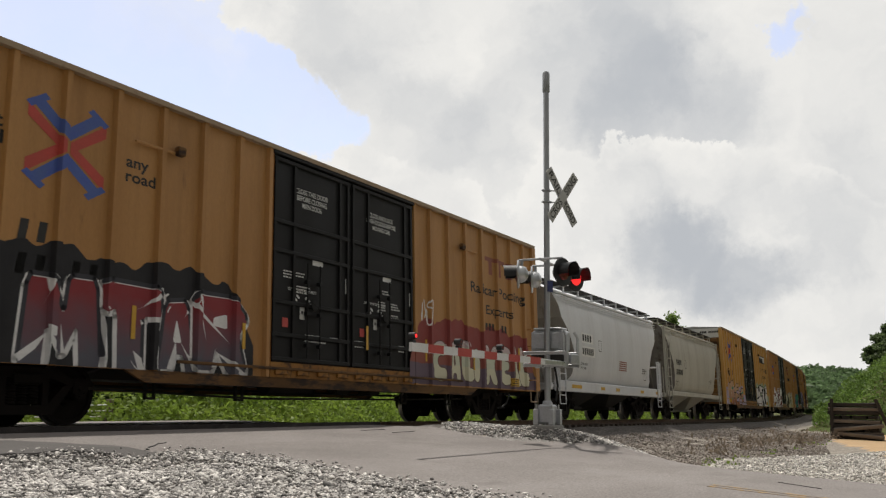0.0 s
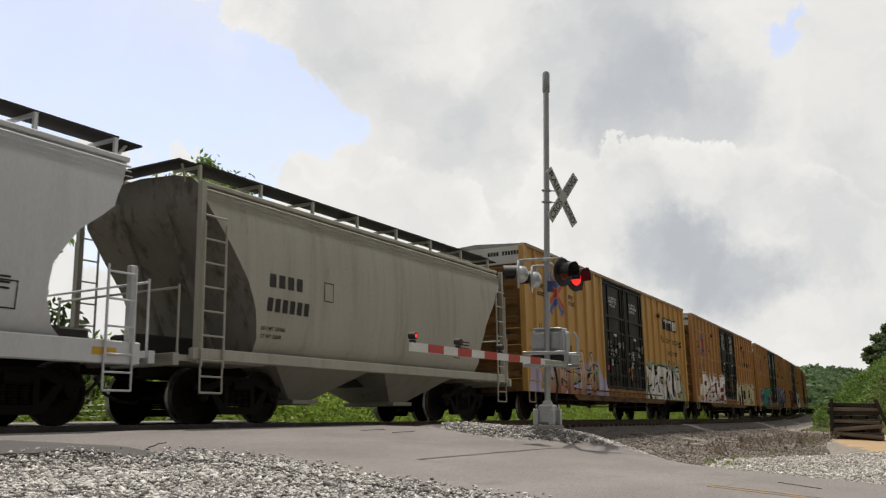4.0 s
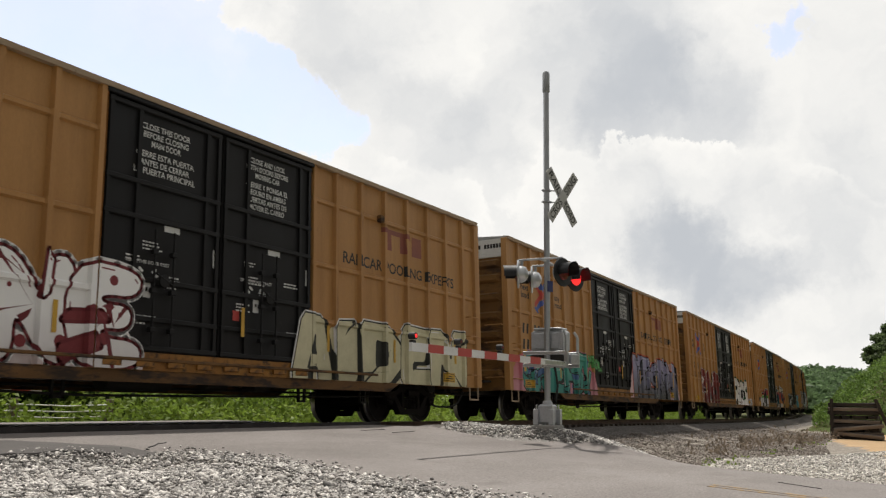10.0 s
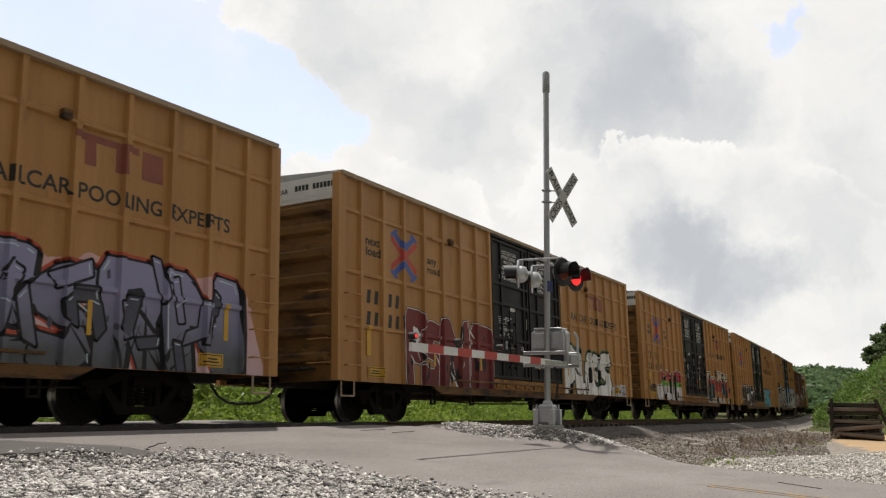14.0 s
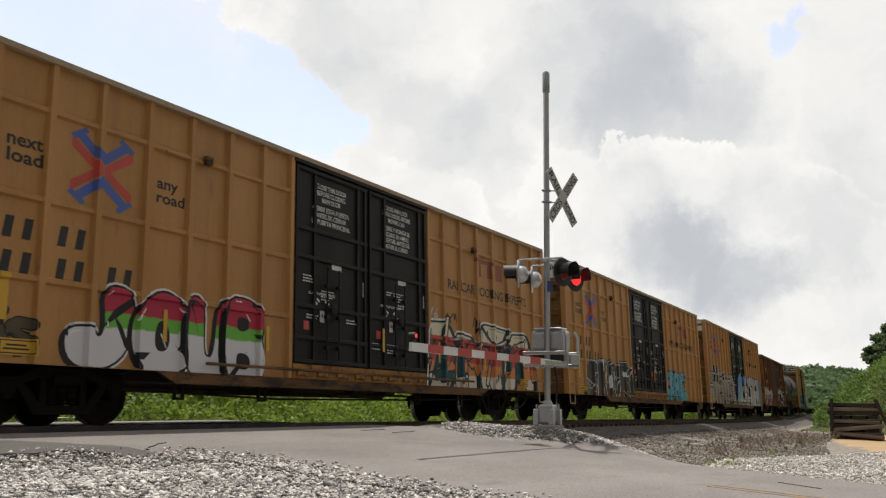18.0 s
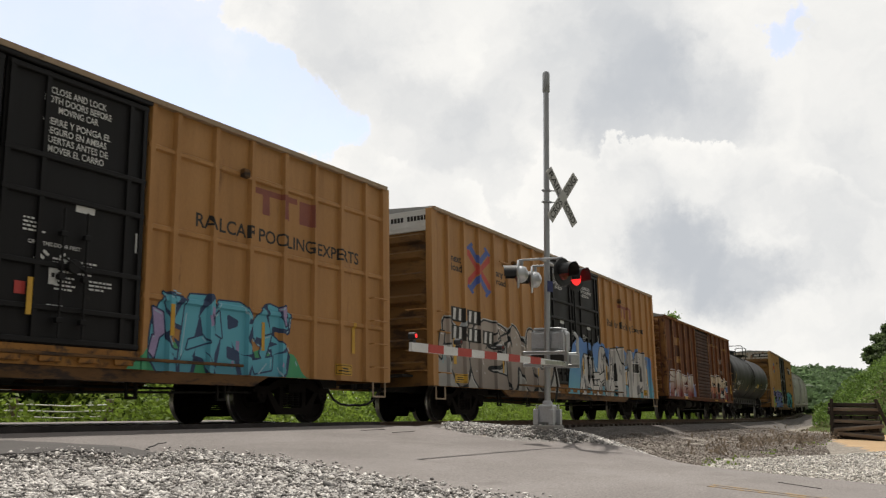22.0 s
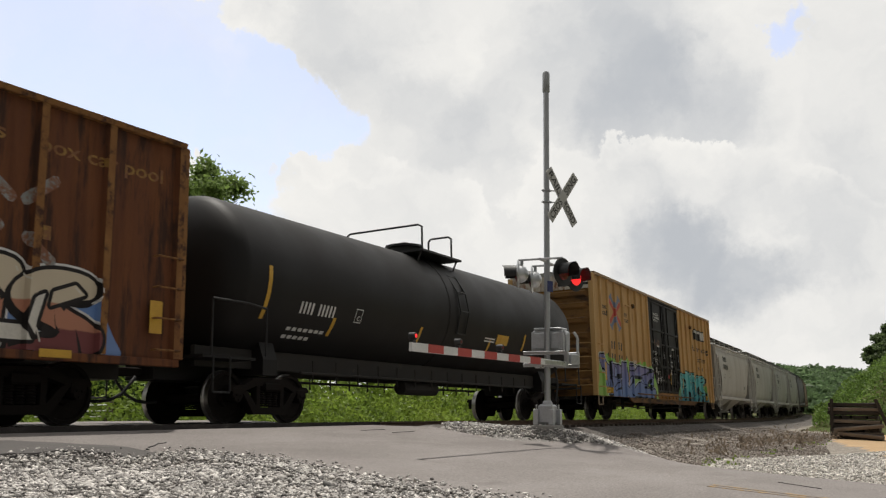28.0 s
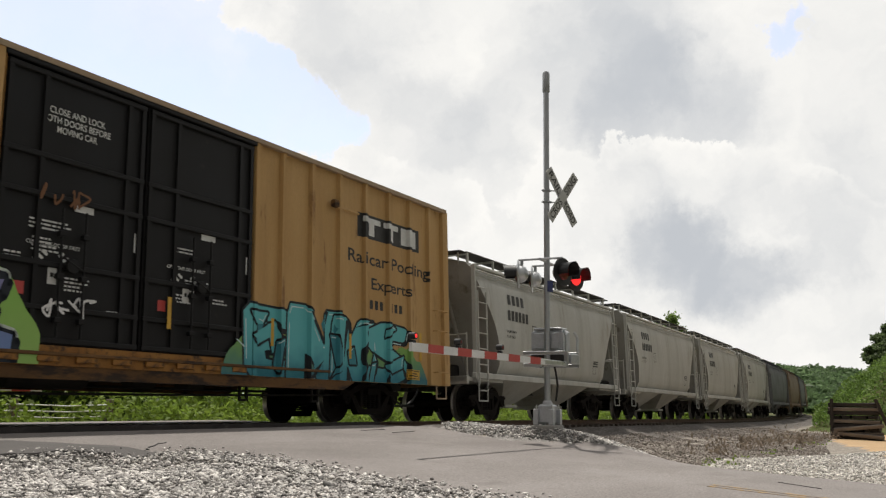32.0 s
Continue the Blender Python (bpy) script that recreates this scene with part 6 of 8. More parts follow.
        if cfg.get("patches"):
            cv.lay(sh, [(xm - 0.08, mz - 0.06), (xm + 1.05, mz - 0.06), (xm + 1.05, mz + 0.28), (xm - 0.08, mz + 0.28)], 0.002, 2)
            cv.lay(sh, [(xm - 0.1, mz - 0.5), (xm + 1.2, mz - 0.5), (xm + 1.2, mz - 0.16), (xm - 0.1, mz - 0.16)], 0.002, 2)
        part("lettering", sh, [LETTER_BLACK, LETTER_MAROON, WHITE], car, "black painted lettering")
    if cfg.get("strips", True):
        for x in (-h + 1.6, -h + 4.4, -0.2, h - 3.4, h - 1.2):
            part("reflector_strip", Shape().box(x, x + (0.9 if x < -h + 2 else 0.42), -1.5745, -1.5715, 0.98, 1.09), SAFETY_YELLOW, car, "yellow reflective strip")
    return car


# ---- tank car ----


def tank_car(cfg):
    length, r, zc = cfg["length"], 1.52, 2.68
    h = length / 2
    car = tagged(new("tank_car"), cfg["label"], "tank car", "freight cars of the train")
    heads = [(-h + 0.35 + 0.62 * (1 - math.cos(b)), r * math.sin(b) if b > 0 else 0.02) for b in [k / 8 * math.pi / 2 for k in range(9)]]
    body = heads + [(x, r) for x in (-h + 2.0, -4.0, -0.35)] + [(-0.34, r + 0.012), (0.34, r + 0.012), (0.35, r)] + [(4.0, r), (h - 2.0, r)] + [(-x, q) for x, q in reversed(heads)]
    part("tank", Shape().lathe("x", (0, 0, zc), body, 48), TANK_BLACK, car, smooth=35)
    for x in (-0.36, 0.36):
        part("weld_band", Shape().lathe("x", (x, 0, zc), [(-0.02, r - 0.01), (-0.02, r + 0.006), (0.02, r + 0.006), (0.02, r - 0.01)], 48), TANK_BLACK, car, smooth=35)
    for s in (-1, 1):
        sh = Shape()
        sh.box(min(s * (h + 0.1), s * (h - 3.4)), max(s * (h + 0.1), s * (h - 3.4)), -0.34, 0.34, 0.75, 1.2)
        x = s * (h - 2.05)
        sh.prism([(-1.05, 0.86), (-1.05, 1.15), (-0.9, 1.55), (0.9, 1.55), (1.05, 1.15), (1.05, 0.86)], "x", x - 0.2, x + 0.2)
        sh.box(min(s * h, s * (h - 1.3)), max(s * h, s * (h - 1.3)), -1.35, 1.35, 1.08, 1.13)
        part("saddle", sh, TANK_BLACK, car)
        for w in (-1, 1):
            sh = Shape()
            sh.pipe([(s * (h - 1.4), w * 1.5, 1.15), (s * (h - 1.4), w * 1.5, 2.0), (s * (h - 0.9), w * 1.5, 2.05), (s * (h - 0.05), w * 1.5, 2.05)], 0.022)
            sh.pipe([(s * (h - 0.1), w * 1.45, 1.1), (s * (h - 0.1), w * 1.45, 2.05)], 0.022)
            sh.pipe([(s * (h - 0.1), w * 1.5, 1.1), (s * (h - 0.1), w * 1.5, 0.5), (s * (h - 0.5), w * 1.5, 0.5), (s * (h - 0.5), w * 1.5, 1.1)], 0.018)
            part("end_railing", sh, BLACK, car)
    # manway platform with handrails and ladder
    zt = zc + r
    sh = Shape()
    sh.box(-1.0, 1.0, -1.15, 1.15, zt - 0.10, zt - 0.05)
    for x in (-0.9, 0.9):
        for w in (-1, 1):
            sh.tube((x, w * 1.05, zt - 0.08), (x, w * 0.9, zt - 0.42), 0.025, 6)
    part("platform", sh, BLACK, car)
    sh = Shape()
    sh.lathe("z", (0, 0, zt - 0.08), [(0, 0.42), (0.3, 0.42), (0.3, 0.5), (0.36, 0.5), (0.4, 0.3), (0.46, 0.1)], 20)
    part("manway", sh, BLACK, car, smooth=30)
    for bends in ([(-0.98, -1.12, zt - 0.1), (-0.98, -1.12, zt + 0.50), (-0.98, -1.02, zt + 0.56), (-0.98, 1.02, zt + 0.56), (-0.98, 1.12, zt + 0.50), (-0.98, 1.12, zt - 0.1)],
                  [(-0.98, 1.12, zt + 0.24), (0.5, 1.12, zt + 0.24), (0.5, 1.12, zt - 0.1)],
                  [(0.5, -1.12, zt - 0.1), (0.5, -1.12, zt + 0.44), (0.5, -1.04, zt + 0.50), (0.5, -0.52, zt + 0.50), (0.5, -0.44, zt + 0.44), (0.5, -0.44, zt - 0.1)]):
        part("handrail", Shape().pipe(bends, 0.026), BLACK, car)
    for w in (-1, 1):
        sh = Shape()
        pts = [(zc + 1.42 * math.sin(a), (r + 0.07) * math.cos(a)) for a in (1.25, 1.0, 0.7, 0.35, 0.0, -0.4)]
        for x in (-0.22, 0.22):
            for (za, ya), (zb, yb) in zip(pts[:-1], pts[1:]):
                sh.tube((x + 0.3, w * ya, za), (x + 0.3, w * yb, zb), 0.02, 6)
        rack = part("ladder", sh, BLACK, car)
        for z, yy in pts:
            part("rung", Shape().tube((0.08, w * yy, z), (0.52, w * yy, z), 0.016, 6), BLACK, rack)
    sh = Shape()
    sh.pipe([(-h + 3, -1.0, 0.95), (h - 3, -1.0, 0.95)], 0.03)
    sh.pipe([(-h + 3, 0.9, 0.9), (h - 3, 0.9, 0.9)], 0.03)
    for i in range(14):
        x = -h + 3.4 + i * (length - 6.8) / 13
        sh.tube((x, -1.0, 0.78), (x, -1.0, 1.2), 0.02, 6)
        sh.tube((x, 0.9, 0.75), (x, 0.9, 1.2), 0.02, 6)
    sh.tube((-0.9, -0.4, 0.8), (0.7, -0.4, 0.8), 0.17, 12)
    part("brake_rigging", sh, UNDER, car)

    class Round(Side):
        def depth(self, x, z):
            return math.sqrt(max((r + 0.004) ** 2 - (z - zc) ** 2, 0.01))
    cv = Round(0)
    cv.cx, cv.cz = [], [zc + q * 0.12 for q in range(-11, 12)]
    sh = Shape()
    lay_bars(cv, sh, "#### #####", -h + 2.45, 2.04, 0.22, 0.004, 0, 0.52, 0.26)
    part("reporting_marks", sh, LETTER_WHITE, car, "plain white bars in a row")
    sh = Shape()
    for i, w in enumerate((1.5, 1.2)):
        for k in range(int(w / 0.2)):
            x = -h + 2.3 + k * 0.17
            cv.lay(sh, [(x, 1.72 - i * 0.14), (x + 0.12, 1.72 - i * 0.14), (x + 0.12, 1.78 - i * 0.14), (x, 1.78 - i * 0.14)], 0.004, 0)
    x = -h + 4.25
    for q in (((x, 2.02), (x + 0.24, 2.02), (x + 0.24, 2.035), (x, 2.035)), ((x, 2.28), (x + 0.24, 2.28), (x + 0.24, 2.295), (x, 2.295)), ((x, 2.02), (x + 0.015, 2.02), (x + 0.015, 2.295), (x, 2.295)), ((x + 0.225, 2.02), (x + 0.24, 2.02), (x + 0.24, 2.295), (x + 0.225, 2.295))):
        cv.lay(sh, q, 0.004, 0)
    lay_text(cv, sh, "C", x + 0.08, 2.06, 0.1, 0.004)
    for x, rows in ((1.7, 2), (h - 1.75, 6)):
        for k in range(rows):
            cv.lay(sh, [(x, 2.05 + k * 0.07), (x + 0.6, 2.05 + k * 0.07), (x + 0.6, 2.085 + k * 0.07), (x, 2.085 + k * 0.07)], 0.004, 0)
    for x, z0, z1 in ((-h + 1.42, 1.85, 2.8), (-h + 3.55, 1.7, 2.05), (-1.6, 1.75, 2.15), (2.0, 1.75, 2.1), (h - 4.4, 1.95, 2.4), (h - 1.05, 1.75, 2.5)):
        strip = Shape()
        cv.lay(strip, [(x, z0), (x + 0.10, z0), (x + 0.10, z1), (x, z1)], 0.004)
        part("reflector_strip", strip, SAFETY_YELLOW, car, "yellow reflective strip")
    part("lettering", sh, LETTER_WHITE, car, "small white stencilled lines")
    plate = Shape()
    cv.lay(plate, [(h - 6.1, 2.02), (h - 5.4, 2.02), (h - 5.4, 2.28), (h - 6.1, 2.28)], 0.004)
    part("notice_plate", plate, SAFETY_YELLOW, car, "yellow notice panel")
    frame_mark = Shape()
    for q in ((0, 0.5, 0, 0.02), (0, 0.5, 0.26, 0.28), (0, 0.02, 0, 0.28), (0.48, 0.5, 0, 0.28), (0.2, 0.22, 0, 0.28)):
        cv.lay(frame_mark, [(h - 3.5 + q[0], 2.0 + q[2]), (h - 3.5 + q[1], 2.0 + q[2]), (h - 3.5 + q[1], 2.0 + q[3]), (h - 3.5 + q[0], 2.0 + q[3])], 0.005)
    part("data_stencil", frame_mark, LETTER_WHITE, car, "white framed data stencil")
    for w in (-1, 1):
        part("side_sill", Shape().box(-h + 0.4, h - 0.4, w * 0.72 - 0.05, w * 0.72 + 0.05, 0.98, 1.34, bevel=0.01), UNDER, car, "long black sill under the tank")
    add_trucks(car, h - 2.05)
    add_ends(car, h + 0.1)
    return car


# ---- the rusty fifty-foot boxcar ----


def old_boxcar(cfg):
    length, top = cfg["length"], 4.42
    h = length / 2
    car = tagged(new("boxcar"), cfg["label"], "boxcar", "freight cars of the train")
    dl, dr = -h + 6.0, -h + 8.95
    ribs = [(-h, -h + 0.12), (h - 0.12, h)] + panel_ribs(-h + 0.3, dl - 0.05, 5, 0.12) + panel_ribs(dr + 0.05, h - 0.3, 5, 0.12) + [(dl - 0.14, dl), (dr, dr + 0.14)]
    side = Side(HALF_W - 0.03, sorted(ribs), rib_h=0.08, zones=[(dl + 0.01, dr - 0.01, 0.05)])
    z0 = 0.98
    for s, rot in ((-1, Matrix.Identity(4)), (1, Matrix.Rotation(math.pi, 4, "Z"))):
        part("side_wall", relief_wall(side, -h, dl, z0, top), RUST_BROWN, car, at=rot)
        part("side_wall", relief_wall(side, dr, h, z0, top), RUST_BROWN, car, at=rot)
        for a, b in ribs:
            part("rib_face", Shape().box(a, b, -HALF_W - 0.058, -HALF_W - 0.049, z0 + 0.01, top - 0.02), RUST_RIB, car, at=rot)
        sh = Shape()
        for i in range(20):
            z = 1.05 + i * (top - 1.15) / 20
            sh.prism([(-HALF_W - 0.02, z), (-HALF_W - 0.06, z + 0.03), (-HALF_W - 0.06, z + 0.10), (-HALF_W - 0.02, z + 0.15), (-HALF_W + 0.02, z + 0.15), (-HALF_W + 0.02, z)], "x", dl + 0.05, dr - 0.05)
        part("door", sh, cfg["door_paint"], car, "ribbed dark sliding door", at=rot)
        sh = Shape()
        sh.box(-h, h, -HALF_W - 0.05, -HALF_W + 0.05, z0 - 0.12, z0, bevel=0.01)
        sh.box(dl - 1.5, dr + 2.5, -HALF_W - 0.10, -HALF_W - 0.05, z0 - 0.02, z0 + 0.05, bevel=0.01)
        part("side_sill", sh, RUST_BROWN, car, at=rot)
        sh = Shape()
        sh.prism([(-HALF_W - 0.07, top - 0.02), (-HALF_W - 0.09, top + 0.06), (-HALF_W + 0.05, top + 0.09), (-HALF_W + 0.05, top - 0.02)], "x", -h, h)
        part("eave", sh, RUST_RIB, car, at=rot)
        if s < 0:
            iron = shared(("grab_iron", RUST_RIB.name), lambda: Shape().pipe([(0, 0.12, 0), (0, 0, 0), (0.48, 0, 0), (0.48, 0.12, 0)], 0.016), RUST_RIB)
            for x in (-h + 0.08, h - 0.56):
                for q in range(4):
                    part("grab_iron", iron, None, car, at=pose(x, -HALF_W - 0.16, 1.1 + 0.48 * q))
    sh = Shape()
    sh.prism([(-HALF_W - 0.04, top + 0.06), (-0.5, top + 0.22), (0.5, top + 0.22), (HALF_W + 0.04, top + 0.06), (HALF_W, top), (-HALF_W, top)], "x", -h - 0.02, h + 0.02)
    for i in range(12):
        x = -h + 0.7 + i * (length - 1.4) / 11
        sh.prism([(-HALF_W - 0.02, top + 0.07), (-1.0, top + 0.24), (0, top + 0.28), (1.0, top + 0.24), (HALF_W + 0.02, top + 0.07)], "x", x - 0.12, x + 0.12)
    part("roof", sh, ROOF_METAL, car)
    for s in (-1, 1):
        rot = pose(-h, 0, 0) if s > 0 else pose(h, 0, 0) @ Matrix.Rotation(math.pi, 4, "Z")
        end = part("end_wall", end_wall(z0, top + 0.02, [1.4, 1.72, 2.04, 2.36, 2.68, 3.0, 3.32, 3.64, 3.96, 4.25]), RUST_RIB if cfg.get("end_ochre", True) else RUST_BROWN, car, at=rot)
        part("corner_post", Shape().box(-0.09, 0.0, -HALF_W - 0.04, -HALF_W + 0.08, z0, top, bevel=0.01), RUST_RIB, end)
        part("corner_post", Shape().box(-0.09, 0.0, HALF_W - 0.08, HALF_W + 0.04, z0, top, bevel=0.01), RUST_RIB, end)
        sh = Shape()
        ladder(sh, -0.17, -1.38, 1.2, 4.2, 0.46, along="y", step=0.46)
        part("end_ladder", sh, RUST_BROWN, end)
    underframe(car, length, h - 2.3)
    add_trucks(car, h - 2.3)
    add_ends(car, h)
    sh = Shape()
    lay_text(side, sh, "The many ways", -h + 9.2, 3.76, 0.22, spread_to=2.7)
    lay_text(side, sh, "box car pool", -h + 12.4, 3.74, 0.22, spread_to=2.2)
    for x, z, w, t in ((dr + 1.3, 2.9, 0.35, 0.2), (dr + 3.6, 2.5, 0.12, 0.2), (-h + 1.9, 3.3, 0.7, 0.35), (-h + 2.0, 2.5, 0.6, 0.3)):
        side.lay(sh, [(x, z), (x + w, z), (x + w, z + t), (x, z + t)], 0.006)
    part("lettering", sh, mat("lettering_faded_yellow", (0.36, 0.20, 0.04), 0.7, dirt=(0.2, 0.08, 0.03), dirt_at=0.5, scale=3), car, "faded yellow lettering")
    sh = Shape()
    for a, b in (((2.5, 3.45), (3.1, 3.0)), ((3.75, 3.35), (3.3, 3.0)), ((2.6, 2.35), (2.95, 2.6)), ((3.75, 2.2), (3.35, 2.5))):
        stroke(side, sh, (dr + a[0], a[1]), (dr + b[0], b[1]), 0.17, 0.007, 0)
    part("arrow_mark", sh, mat("mark_faded_grey", (0.30, 0.31, 0.30), 0.7, dirt=(0.2, 0.08, 0.04), dirt_at=0.5, scale=3), car, "faded pale arrows")
    for x, z, w, t in ((h - 0.62, 1.35, 0.24, 0.5), (dr + 0.9, 0.90, 0.7, 0.11), (dr + 3.6, 0.90, 0.5, 0.11), (-h + 3, 0.90, 0.5, 0.11)):
        part("reflector_strip", Shape().box(x, x + w, -HALF_W - 0.063, -HALF_W - 0.0595, z, z + t), SAFETY_YELLOW, car, "yellow reflective strip")
    for g in cfg["graffiti"]:
        graffiti(car, side, g, h, 0.985)
    return car

